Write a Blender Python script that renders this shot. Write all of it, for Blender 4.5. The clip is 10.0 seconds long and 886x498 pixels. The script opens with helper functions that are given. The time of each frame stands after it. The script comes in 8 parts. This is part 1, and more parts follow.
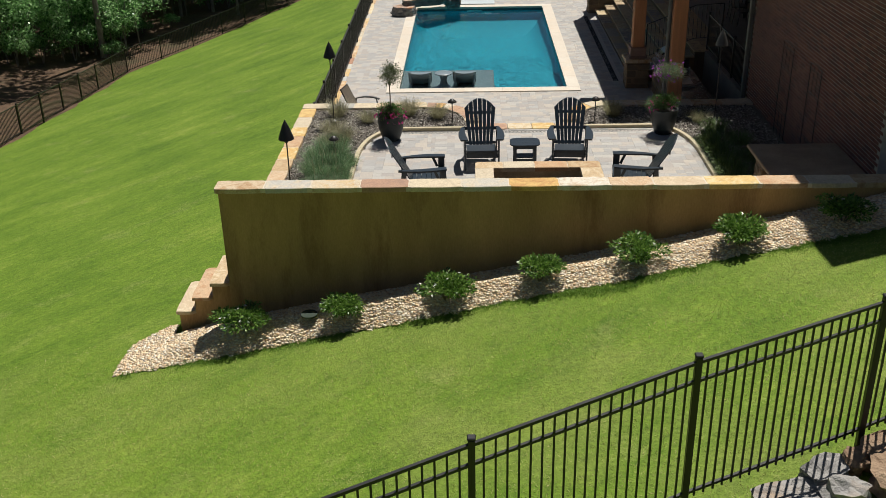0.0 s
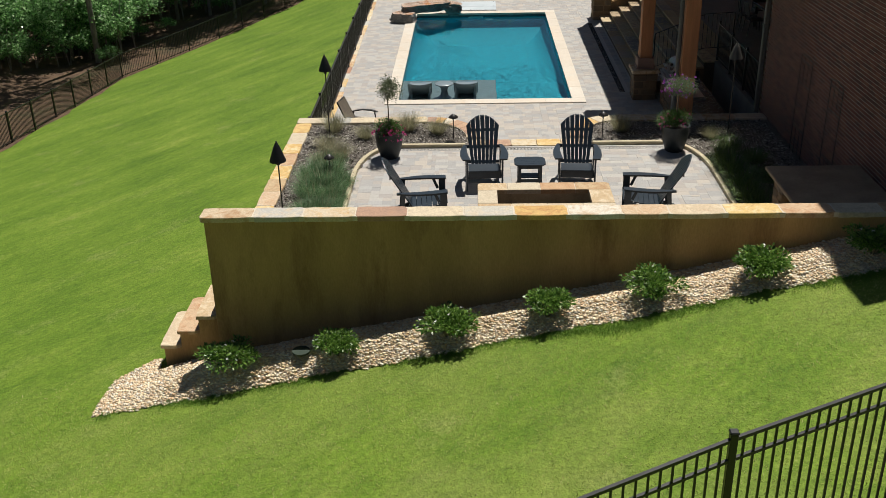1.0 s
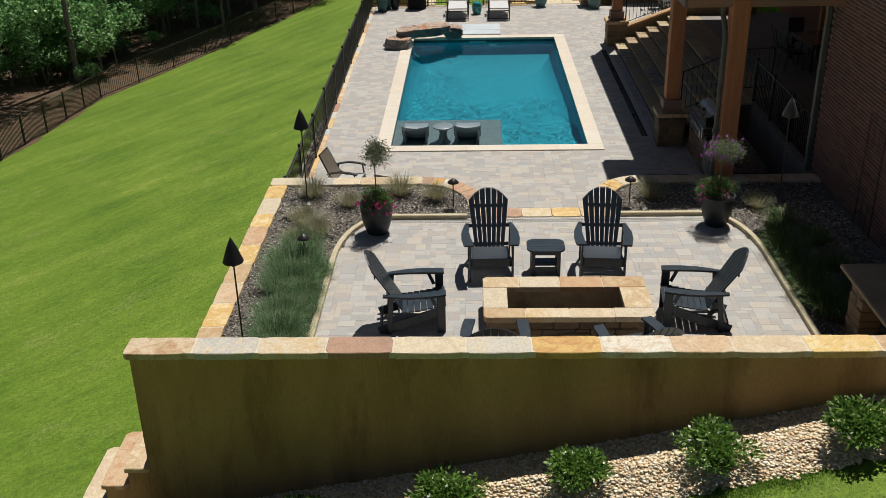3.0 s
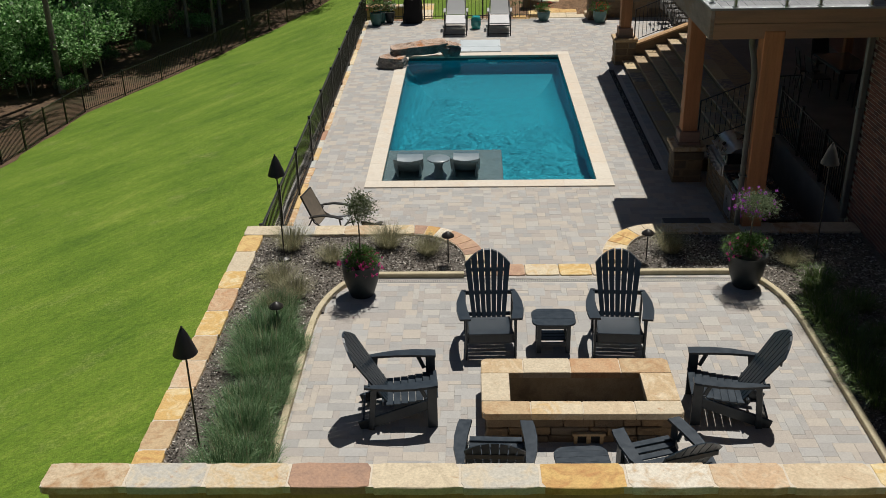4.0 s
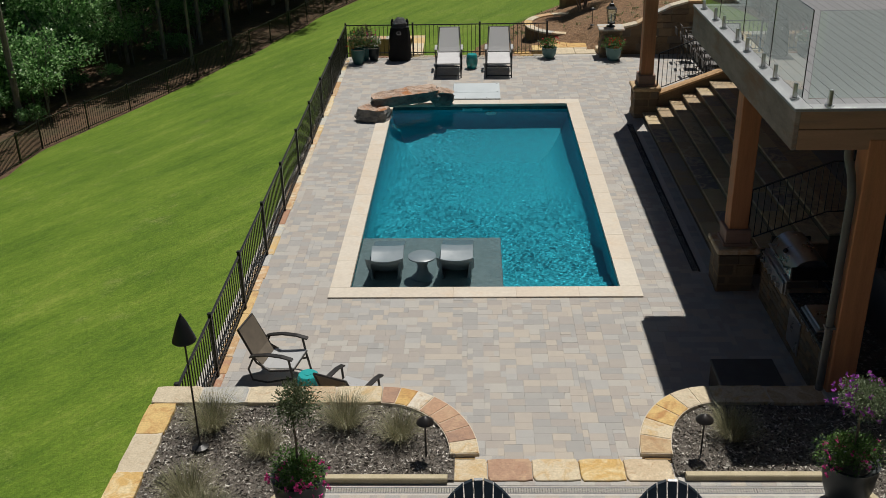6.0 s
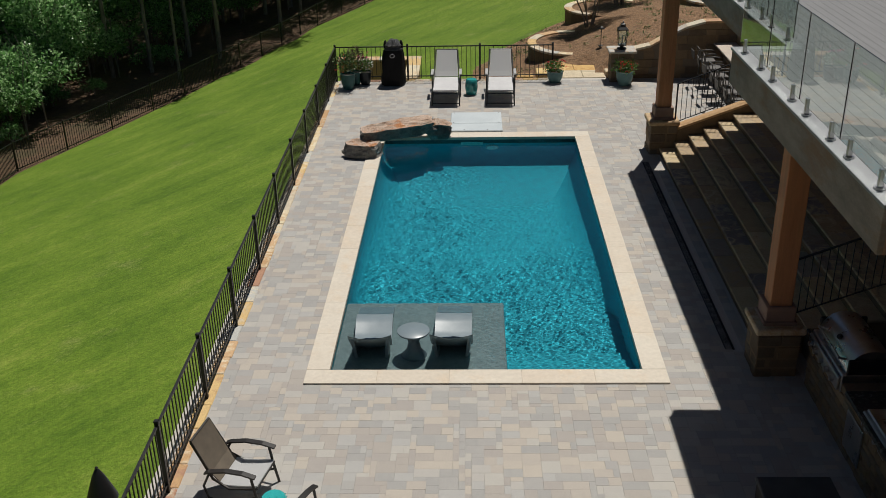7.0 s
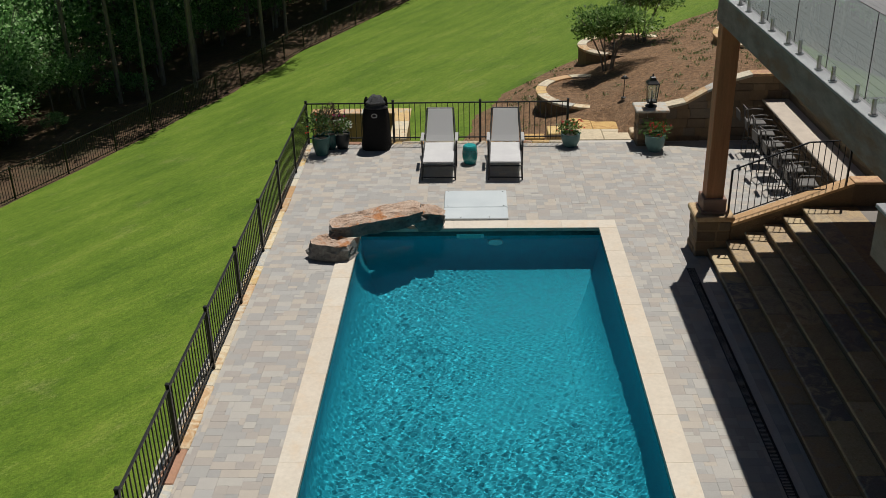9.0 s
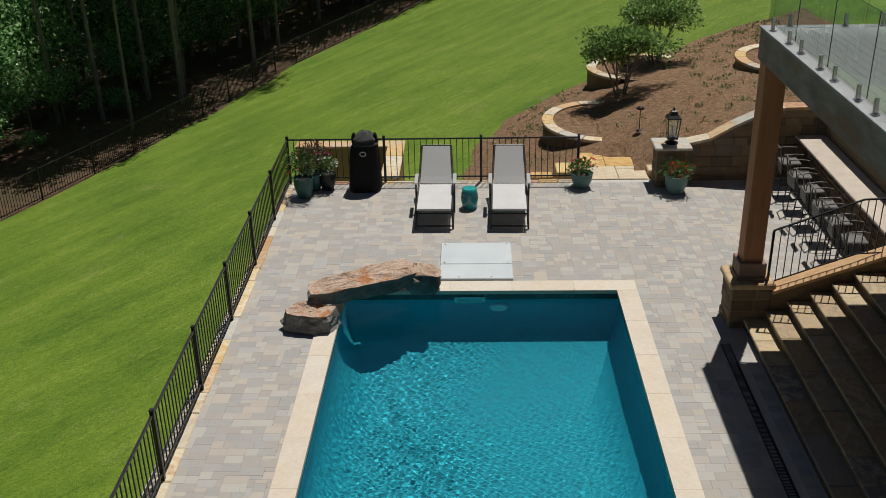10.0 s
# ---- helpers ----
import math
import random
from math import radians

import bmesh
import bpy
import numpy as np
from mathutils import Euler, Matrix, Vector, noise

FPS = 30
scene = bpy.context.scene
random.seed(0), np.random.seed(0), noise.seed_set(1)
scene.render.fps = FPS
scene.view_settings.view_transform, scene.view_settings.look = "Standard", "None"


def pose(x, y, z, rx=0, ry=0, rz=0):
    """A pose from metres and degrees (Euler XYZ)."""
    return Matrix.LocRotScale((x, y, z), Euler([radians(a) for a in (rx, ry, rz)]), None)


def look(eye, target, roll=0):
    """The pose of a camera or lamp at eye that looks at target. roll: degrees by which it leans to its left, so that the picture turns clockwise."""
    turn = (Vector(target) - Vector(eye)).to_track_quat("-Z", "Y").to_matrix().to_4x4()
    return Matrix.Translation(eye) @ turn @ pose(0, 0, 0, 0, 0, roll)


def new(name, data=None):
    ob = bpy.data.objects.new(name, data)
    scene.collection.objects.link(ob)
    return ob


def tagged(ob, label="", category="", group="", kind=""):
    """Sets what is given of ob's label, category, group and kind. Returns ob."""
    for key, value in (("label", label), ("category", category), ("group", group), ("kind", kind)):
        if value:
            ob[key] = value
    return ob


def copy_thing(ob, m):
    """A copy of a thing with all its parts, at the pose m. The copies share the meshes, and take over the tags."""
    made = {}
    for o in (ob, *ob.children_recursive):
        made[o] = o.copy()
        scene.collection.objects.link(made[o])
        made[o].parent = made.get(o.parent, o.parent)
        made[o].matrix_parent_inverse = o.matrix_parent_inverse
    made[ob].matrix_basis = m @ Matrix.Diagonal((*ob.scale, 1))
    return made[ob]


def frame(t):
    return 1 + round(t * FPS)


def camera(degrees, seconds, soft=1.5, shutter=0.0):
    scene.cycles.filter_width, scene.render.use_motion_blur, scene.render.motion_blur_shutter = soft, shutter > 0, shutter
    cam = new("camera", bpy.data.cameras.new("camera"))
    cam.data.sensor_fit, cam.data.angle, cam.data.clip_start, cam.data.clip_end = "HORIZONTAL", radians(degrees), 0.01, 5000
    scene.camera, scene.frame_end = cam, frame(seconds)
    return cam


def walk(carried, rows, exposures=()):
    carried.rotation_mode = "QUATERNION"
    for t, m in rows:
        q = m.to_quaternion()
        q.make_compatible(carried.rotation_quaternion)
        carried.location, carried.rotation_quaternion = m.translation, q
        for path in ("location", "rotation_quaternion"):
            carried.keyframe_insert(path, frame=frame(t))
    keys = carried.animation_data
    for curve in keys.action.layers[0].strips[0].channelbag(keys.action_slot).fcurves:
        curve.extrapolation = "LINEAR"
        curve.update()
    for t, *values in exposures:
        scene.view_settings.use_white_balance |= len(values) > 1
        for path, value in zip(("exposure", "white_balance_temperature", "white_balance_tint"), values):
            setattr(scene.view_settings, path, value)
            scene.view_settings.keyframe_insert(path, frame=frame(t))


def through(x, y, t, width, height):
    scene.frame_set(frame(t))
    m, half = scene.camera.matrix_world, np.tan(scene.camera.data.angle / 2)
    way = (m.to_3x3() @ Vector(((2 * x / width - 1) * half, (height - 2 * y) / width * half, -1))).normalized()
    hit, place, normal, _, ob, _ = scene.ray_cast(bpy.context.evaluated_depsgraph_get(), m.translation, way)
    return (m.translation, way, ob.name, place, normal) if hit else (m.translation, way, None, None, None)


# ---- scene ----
# the camera and its flight: seconds, x, y, z, yaw, pitch, roll
cam = camera(48.14, 10.0, soft=0.3)
ROWS = [
    (0.0, -0.000, 0.000, 8.212, 1.402, -25.563, 1.173),
    (0.5, -0.012, 0.450, 8.217, 1.408, -25.563, 1.158),
    (1.0, -0.041, 1.079, 8.222, 1.413, -25.561, 1.145),
    (1.5, -0.079, 1.863, 8.227, 1.418, -25.557, 1.133),
    (2.0, -0.100, 2.765, 8.235, 1.424, -25.550, 1.122),
    (2.5, -0.099, 3.733, 8.243, 1.430, -25.540, 1.112),
    (4.0, -0.043, 7.033, 8.268, 1.446, -25.499, 1.091),
    (4.5, 0.002, 8.248, 8.279, 1.452, -25.480, 1.087),
    (5.0, 0.047, 9.479, 8.288, 1.458, -25.459, 1.084),
    (5.5, 0.090, 10.751, 8.292, 1.464, -25.436, 1.082),
    (6.0, 0.120, 12.091, 8.297, 1.470, -25.410, 1.081),
    (7.5, 0.150, 16.170, 8.314, 1.488, -25.319, 1.087),
    (8.0, 0.161, 17.571, 8.314, 1.494, -25.284, 1.091),
    (8.5, 0.177, 18.986, 8.310, 1.500, -25.247, 1.097),
    (9.0, 0.192, 20.381, 8.300, 1.506, -25.207, 1.104),
    (9.5, 0.200, 21.799, 8.282, 1.512, -25.165, 1.112),
    (10.0, 0.201, 23.161, 8.260, 1.518, -25.121, 1.122),
]
walk(cam, [(t, pose(x, y, z, 90 + pitch, roll, yaw)) for t, x, y, z, yaw, pitch, roll in ROWS], exposures=((0.0, 0.10), (2.5, 0.03), (4.5, -0.21), (7.0, -0.32), (10.0, -0.29)))

# ---- daylight: high sun ahead and slightly to the right, clear sky ----
SUN = Vector((0.166, 0.38, 1.0)).normalized()
world = bpy.data.worlds.new("daylight")
scene.world = world
world.use_nodes = True
sky_nodes = world.node_tree
sky_nodes.nodes.clear()
sky = sky_nodes.nodes.new("ShaderNodeTexSky")
sky.sky_type, sky.sun_disc = "NISHITA", False
sky.sun_elevation = math.asin(SUN.z)
sky.sun_rotation = math.atan2(SUN.x, SUN.y)
sky.air_density, sky.dust_density, sky.ozone_density = 1.0, 0.6, 1.0
sky_back = sky_nodes.nodes.new("ShaderNodeBackground")
sky_back.inputs["Strength"].default_value = 0.027
sky_out = sky_nodes.nodes.new("ShaderNodeOutputWorld")
sky_nodes.links.new(sky.outputs["Color"], sky_back.inputs["Color"])
sky_nodes.links.new(sky_back.outputs["Background"], sky_out.inputs["Surface"])
sun_data = bpy.data.lights.new("sun", "SUN")
sun_data.energy, sun_data.angle, sun_data.color = 4.88, radians(0.53), (1.0, 0.955, 0.885)
sun_data.cycles.is_caustics_light = True
sun = new("sun", sun_data)
sun.matrix_world = look(SUN * 60 + Vector((0, 30, 0)), (0, 30, 0))
scene.view_settings.exposure = 0.0

# ---- tools: mesh building ----
rnd = random.Random(7)


class Mesh:
    """Collects vertices and faces of one part."""

    def __init__(self):
        self.v, self.f = [], []

    def add(self, verts, faces, m=None):
        n = len(self.v)
        if m is not None:
            verts = [m @ Vector(p) for p in verts]
        self.v += [tuple(p) for p in verts]
        self.f += [tuple(i + n for i in f) for f in faces]
        return self

    def box(self, x0, y0, z0, x1, y1, z1, c=0.0, m=None):
        """A box, with its edges cut off by c."""
        if c <= 0:
            v = [(x, y, z) for z in (z0, z1) for y in (y0, y1) for x in (x0, x1)]
            f = [(0, 2, 3, 1), (4, 5, 7, 6), (0, 1, 5, 4), (2, 6, 7, 3), (0, 4, 6, 2), (1, 3, 7, 5)]
            return self.add(v, f, m)
        lo, hi = (x0, y0, z0), (x1, y1, z1)
        v, key, f = [], {}, []
        for corner in range(8):
            s = [(corner >> k) & 1 for k in range(3)]
            for a in range(3):
                p = [(hi[k] if s[k] else lo[k]) if k == a else (hi[k] - c if s[k] else lo[k] + c) for k in range(3)]
                key[corner, a] = len(v)
                v.append(p)
        for a in range(3):
            b, d = (a + 1) % 3, (a + 2) % 3
            for s in (0, 1):
                ring = [(s << a) | (i << b) | (j << d) for i, j in ((0, 0), (1, 0), (1, 1), (0, 1))]
                q = [key[k, a] for k in ring]
                f.append(tuple(q if s else q[::-1]))
            for i in (0, 1):
                for j in (0, 1):
                    c0 = (i << b) | (j << d)
                    c1 = c0 | (1 << a)
                    q = [key[c0, b], key[c1, b], key[c1, d], key[c0, d]]
                    f.append(tuple(q if (i ^ j) else q[::-1]))
        for corner in range(8):
            q = [key[corner, a] for a in range(3)]
            odd = (corner & 1) ^ ((corner >> 1) & 1) ^ ((corner >> 2) & 1)
            f.append(tuple(q if odd else q[::-1]))
        return self.add(v, f, m)

    def cyl(self, p, q, r0, r1=None, n=10, caps=True, m=None):
        p, q = Vector(p), Vector(q)
        r1 = r0 if r1 is None else r1
        w = (q - p).normalized()
        a = w.orthogonal().normalized()
        b = w.cross(a)
        v = []
        for c, r in ((p, r0), (q, r1)):
            v += [c + (a * math.cos(2 * math.pi * i / n) + b * math.sin(2 * math.pi * i / n)) * r for i in range(n)]
        f = [(i, (i + 1) % n, n + (i + 1) % n, n + i) for i in range(n)]
        if caps:
            f += [tuple(range(n))[::-1], tuple(range(n, 2 * n))]
        return self.add(v, f, m)

    def tube(self, pts, r, n=6, m=None):
        """A round bar through the points; r may be a list."""
        pts = [Vector(p) for p in pts]
        rs = r if isinstance(r, (list, tuple)) else [r] * len(pts)
        v, ref = [], None
        for i, p in enumerate(pts):
            w = (pts[min(i + 1, len(pts) - 1)] - pts[max(i - 1, 0)]).normalized()
            a = w.orthogonal().normalized() if ref is None else (ref - w * ref.dot(w)).normalized()
            ref, b = a, w.cross(a)
            v += [p + (a * math.cos(2 * math.pi * k / n) + b * math.sin(2 * math.pi * k / n)) * rs[i] for k in range(n)]
        f = []
        for i in range(len(pts) - 1):
            f += [(i * n + k, i * n + (k + 1) % n, (i + 1) * n + (k + 1) % n, (i + 1) * n + k) for k in range(n)]
        f += [tuple(range(n))[::-1], tuple(range((len(pts) - 1) * n, len(pts) * n))]
        return self.add(v, f, m)

    def lathe(self, profile, n=24, m=None, sx=1.0, sy=1.0):
        """Turned about z: profile is a list of (radius, height)."""
        v = []
        for r, z in profile:
            v += [(r * sx * math.cos(2 * math.pi * i / n), r * sy * math.sin(2 * math.pi * i / n), z) for i in range(n)]
        f = []
        for k in range(len(profile) - 1):
            f += [(k * n + i, k * n + (i + 1) % n, (k + 1) * n + (i + 1) % n, (k + 1) * n + i) for i in range(n)]
        f += [tuple(range(n))[::-1], tuple(range((len(profile) - 1) * n, len(profile) * n))]
        return self.add(v, f, m)

    def prism(self, poly, z0, z1, c=0.0, m=None):
        """An upright block over a polygon given counter-clockwise, with its upper edge cut off by c."""
        n = len(poly)
        cx, cy = sum(p[0] for p in poly) / n, sum(p[1] for p in poly) / n
        v = [(x, y, z0) for x, y in poly]
        if c > 0:
            v += [(x, y, z1 - c) for x, y in poly]
            for x, y in poly:
                d = math.hypot(x - cx, y - cy) or 1
                v.append((x - (x - cx) / d * c, y - (y - cy) / d * c, z1))
        else:
            v += [(x, y, z1) for x, y in poly]
        rings = len(v) // n
        f = [tuple(range(n))[::-1], tuple(range((rings - 1) * n, rings * n))]
        for k in range(rings - 1):
            f += [(k * n + i, k * n + (i + 1) % n, (k + 1) * n + (i + 1) % n, (k + 1) * n + i) for i in range(n)]
        return self.add(v, f, m)

    def sweep(self, pts, profile, m=None):
        """A bar of the given cross-section (across, up) along points in plan (x, y, z)."""
        pts = [Vector(p) for p in pts]
        k, v = len(profile), []
        for i, p in enumerate(pts):
            w = pts[min(i + 1, len(pts) - 1)] - pts[max(i - 1, 0)]
            side = Vector((w.y, -w.x, 0)).normalized()
            v += [p + side * a + Vector((0, 0, b)) for a, b in profile]
        f = []
        for i in range(len(pts) - 1):
            f += [(i * k + j, (i + 1) * k + j, (i + 1) * k + (j + 1) % k, i * k + (j + 1) % k) for j in range(k)]
        f += [tuple(range(k)), tuple(range((len(pts) - 1) * k, len(pts) * k))[::-1]]
        return self.add(v, f, m)

    def data(self, name, mat, smooth=False):
        me = bpy.data.meshes.new(name)
        me.from_pydata(self.v, [], self.f)
        me.materials.append(mat)
        if smooth:
            me.polygons.foreach_set("use_smooth", [True] * len(me.polygons))
            me.set_sharp_from_angle(angle=radians(38))
        me.update()
        return me


def part(name, mesh, mat, parent=None, label="", smooth=False, m=None):
    """One mesh object under its thing or part."""
    ob = new(name, mesh if isinstance(mesh, bpy.types.Mesh) else mesh.data(name, mat, smooth))
    if m is not None:
        ob.matrix_basis = m
    if parent is not None:
        ob.parent = parent
    return tagged(ob, label)


def thing(name, label, category, group="", m=None):
    ob = new(name)
    ob.empty_display_size = 0.1
    if m is not None:
        ob.matrix_basis = m
    return tagged(ob, label, category, group)


def setting(name, mesh, mat, label, category, smooth=False):
    ob = part(name, mesh, mat, None, label, smooth)
    return tagged(ob, "", category, "", "structure")


def stuff(name, mesh, mat, label, category, parent=None, smooth=False):
    ob = part(name, mesh, mat, parent, label, smooth)
    return tagged(ob, "", category if parent is None else "", "", "stuff")


# ---- tools: materials ----
def surface(name, dark, light, scale=6.0, fine=60.0, rough=0.8, bump=0.3, depth=0.01, metal=0.0, palette=None, pick="", spread=0.25,
            stain=None, stain_scale=0.6, stain_amount=0.5, stretch=(1, 1, 1), sheen=0.0, coat=0.0, contrast=0.5, spec=0.5, grit=0.28, own=0.0):
    """A worn solid surface: two scales of noise between two colours, single pieces coloured from a palette, stains and fine relief; own shifts the pattern from piece to piece."""
    mat = bpy.data.materials.new(name)
    mat.use_nodes = True
    nt = mat.node_tree
    nodes, link = nt.nodes, nt.links.new
    bsdf = nodes["Principled BSDF"]
    bsdf.inputs["Roughness"].default_value = rough
    bsdf.inputs["Metallic"].default_value = metal
    bsdf.inputs["Coat Weight"].default_value = coat
    bsdf.inputs["Sheen Weight"].default_value = sheen
    bsdf.inputs["Specular IOR Level"].default_value = spec
    geo = nodes.new("ShaderNodeNewGeometry")
    mapping = nodes.new("ShaderNodeMapping")
    mapping.inputs["Scale"].default_value = stretch
    if own > 0:
        shift = nodes.new("ShaderNodeVectorMath")
        shift.operation = "ADD"
        times = nodes.new("ShaderNodeMath")
        times.operation, times.inputs[1].default_value = "MULTIPLY", own
        link(nodes.new("ShaderNodeObjectInfo").outputs["Random"], times.inputs[0])
        link(geo.outputs["Position"], shift.inputs[0])
        link(times.outputs[0], shift.inputs[1])
        link(shift.outputs["Vector"], mapping.inputs["Vector"])
    else:
        link(geo.outputs["Position"], mapping.inputs["Vector"])

    def noise(s, detail=4.0, roughness=0.6):
        n = nodes.new("ShaderNodeTexNoise")
        n.inputs["Scale"].default_value = s
        n.inputs["Detail"].default_value = detail
        n.inputs["Roughness"].default_value = roughness
        link(mapping.outputs["Vector"], n.inputs["Vector"])
        return n.outputs["Fac"]

    def mix(kind, fac, a, b):
        n = nodes.new("ShaderNodeMix")
        n.data_type, n.blend_type, n.clamp_factor = "RGBA", kind, True
        for slot, value in ((0, fac), (6, a), (7, b)):
            if hasattr(value, "is_linked"):
                link(value, n.inputs[slot])
            elif slot == 0:
                n.inputs[0].default_value = value
            else:
                n.inputs[slot].default_value = (*value, 1)
        return n.outputs[2]

    def stretch_range(value, lo, hi):
        n = nodes.new("ShaderNodeMapRange")
        n.inputs["From Min"].default_value, n.inputs["From Max"].default_value = lo, hi
        link(value, n.inputs["Value"])
        return n.outputs["Result"]

    big, small = noise(scale), noise(fine, 3.0, 0.7)
    base = mix("MIX", stretch_range(big, 0.5 - contrast * 0.5, 0.5 + contrast * 0.5), dark, light)
    if palette:
        if pick == "object":
            value = nodes.new("ShaderNodeObjectInfo").outputs["Random"]
        else:
            value = geo.outputs["Random Per Island"]
        ramp = nodes.new("ShaderNodeValToRGB")
        ramp.color_ramp.interpolation = "CONSTANT"
        el = ramp.color_ramp.elements
        while len(el) < len(palette):
            el.new(0.5)
        for i, col in enumerate(palette):
            el[i].position, el[i].color = i / len(palette), (*col, 1)
        link(value, ramp.inputs["Fac"])
        base = mix("MIX", spread, ramp.outputs["Color"], base)
    if stain:
        base = mix("MIX", stretch_range(noise(stain_scale, 6.0, 0.65), 0.52, 0.52 + 0.5 * (1.05 - stain_amount)), base, stain)
    speck = nodes.new("ShaderNodeMapRange")
    speck.inputs["To Min"].default_value, speck.inputs["To Max"].default_value = 1 - grit, 1 + grit
    link(small, speck.inputs["Value"])
    grey = nodes.new("ShaderNodeCombineColor")
    for k in range(3):
        link(speck.outputs["Result"], grey.inputs[k])
    base = mix("MULTIPLY", 1.0, base, grey.outputs["Color"])
    link(base, bsdf.inputs["Base Color"])
    wear = nodes.new("ShaderNodeMapRange")
    wear.inputs["To Min"].default_value, wear.inputs["To Max"].default_value = max(rough - 0.12, 0.02), min(rough + 0.12, 1)
    link(big, wear.inputs["Value"])
    link(wear.outputs["Result"], bsdf.inputs["Roughness"])
    if bump > 0:
        b = nodes.new("ShaderNodeBump")
        b.inputs["Strength"].default_value, b.inputs["Distance"].default_value = bump, depth
        both = nodes.new("ShaderNodeMath")
        both.operation = "ADD"
        link(big, both.inputs[0])
        link(small, both.inputs[1])
        link(both.outputs[0], b.inputs["Height"])
        link(b.outputs["Normal"], bsdf.inputs["Normal"])
    return mat


def flagstone(name, first, second, rough=0.78):
    """Split sandstone: every stone has two tones of its own that run into each other in clouds and thin beds, rust spots and a rough face."""
    mat = bpy.data.materials.new(name)
    mat.use_nodes = True
    nt = mat.node_tree
    nodes, link = nt.nodes, nt.links.new
    bsdf = nodes["Principled BSDF"]
    bsdf.inputs["Roughness"].default_value, bsdf.inputs["Specular IOR Level"].default_value = rough, 0.35
    geo, info = nodes.new("ShaderNodeNewGeometry"), nodes.new("ShaderNodeObjectInfo")

    def maths(op, a, b):
        n = nodes.new("ShaderNodeMath")
        n.operation = op
        for k, value in enumerate((a, b)):
            if hasattr(value, "is_linked"):
                link(value, n.inputs[k])
            else:
                n.inputs[k].default_value = value
        return n.outputs[0]

    def tone(colours, value):
        ramp = nodes.new("ShaderNodeValToRGB")
        ramp.color_ramp.interpolation = "CONSTANT"
        el = ramp.color_ramp.elements
        while len(el) < len(colours):
            el.new(0.5)
        for i, col in enumerate(colours):
            el[i].position, el[i].color = i / len(colours), (*col, 1)
        link(value, ramp.inputs["Fac"])
        return ramp.outputs["Color"]

    shift = nodes.new("ShaderNodeVectorMath")
    shift.operation = "ADD"
    link(geo.outputs["Position"], shift.inputs[0])
    link(maths("MULTIPLY", info.outputs["Random"], 53.0), shift.inputs[1])

    def cloud(scale, detail, rough_, bend):
        n = nodes.new("ShaderNodeTexNoise")
        n.inputs["Scale"].default_value, n.inputs["Detail"].default_value = scale, detail
        n.inputs["Roughness"].default_value, n.inputs["Distortion"].default_value = rough_, bend
        link(shift.outputs["Vector"], n.inputs["Vector"])
        return n.outputs["Fac"]

    def span(value, lo, hi, out_lo=0.0, out_hi=1.0):
        n = nodes.new("ShaderNodeMapRange")
        n.inputs["From Min"].default_value, n.inputs["From Max"].default_value = lo, hi
        n.inputs["To Min"].default_value, n.inputs["To Max"].default_value = out_lo, out_hi
        link(value, n.inputs["Value"])
        return n.outputs["Result"]

    def mix(kind, fac, a, b):
        n = nodes.new("ShaderNodeMix")
        n.data_type, n.blend_type, n.clamp_factor = "RGBA", kind, True
        for slot, value in ((0, fac), (6, a), (7, b)):
            if hasattr(value, "is_linked"):
                link(value, n.inputs[slot])
            elif slot == 0:
                n.inputs[0].default_value = value
            else:
                n.inputs[slot].default_value = (*value, 1)
        return n.outputs[2]

    other = maths("FRACT", maths("MULTIPLY", info.outputs["Random"], 13.7), 0.0)
    beds, fine = cloud(3.4, 6, 0.62, 1.6), cloud(34, 4, 0.7, 0.2)
    base = mix("MIX", span(beds, 0.46, 0.66), tone(first, info.outputs["Random"]), tone(second, other))
    base = mix("MIX", span(cloud(6.5, 5, 0.7, 0.8), 0.60, 0.74, 0.0, 0.7), base, (0.36, 0.17, 0.07))
    grey = nodes.new("ShaderNodeCombineColor")
    speck = span(fine, 0.25, 0.75, 0.76, 1.2)
    for k in range(3):
        link(speck, grey.inputs[k])
    link(mix("MULTIPLY", 1.0, base, grey.outputs["Color"]), bsdf.inputs["Base Color"])
    b = nodes.new("ShaderNodeBump")
    b.inputs["Strength"].default_value, b.inputs["Distance"].default_value = 0.6, 0.012
    link(maths("ADD", beds, maths("MULTIPLY", fine, 0.5)), b.inputs["Height"])
    link(b.outputs["Normal"], bsdf.inputs["Normal"])
    return mat


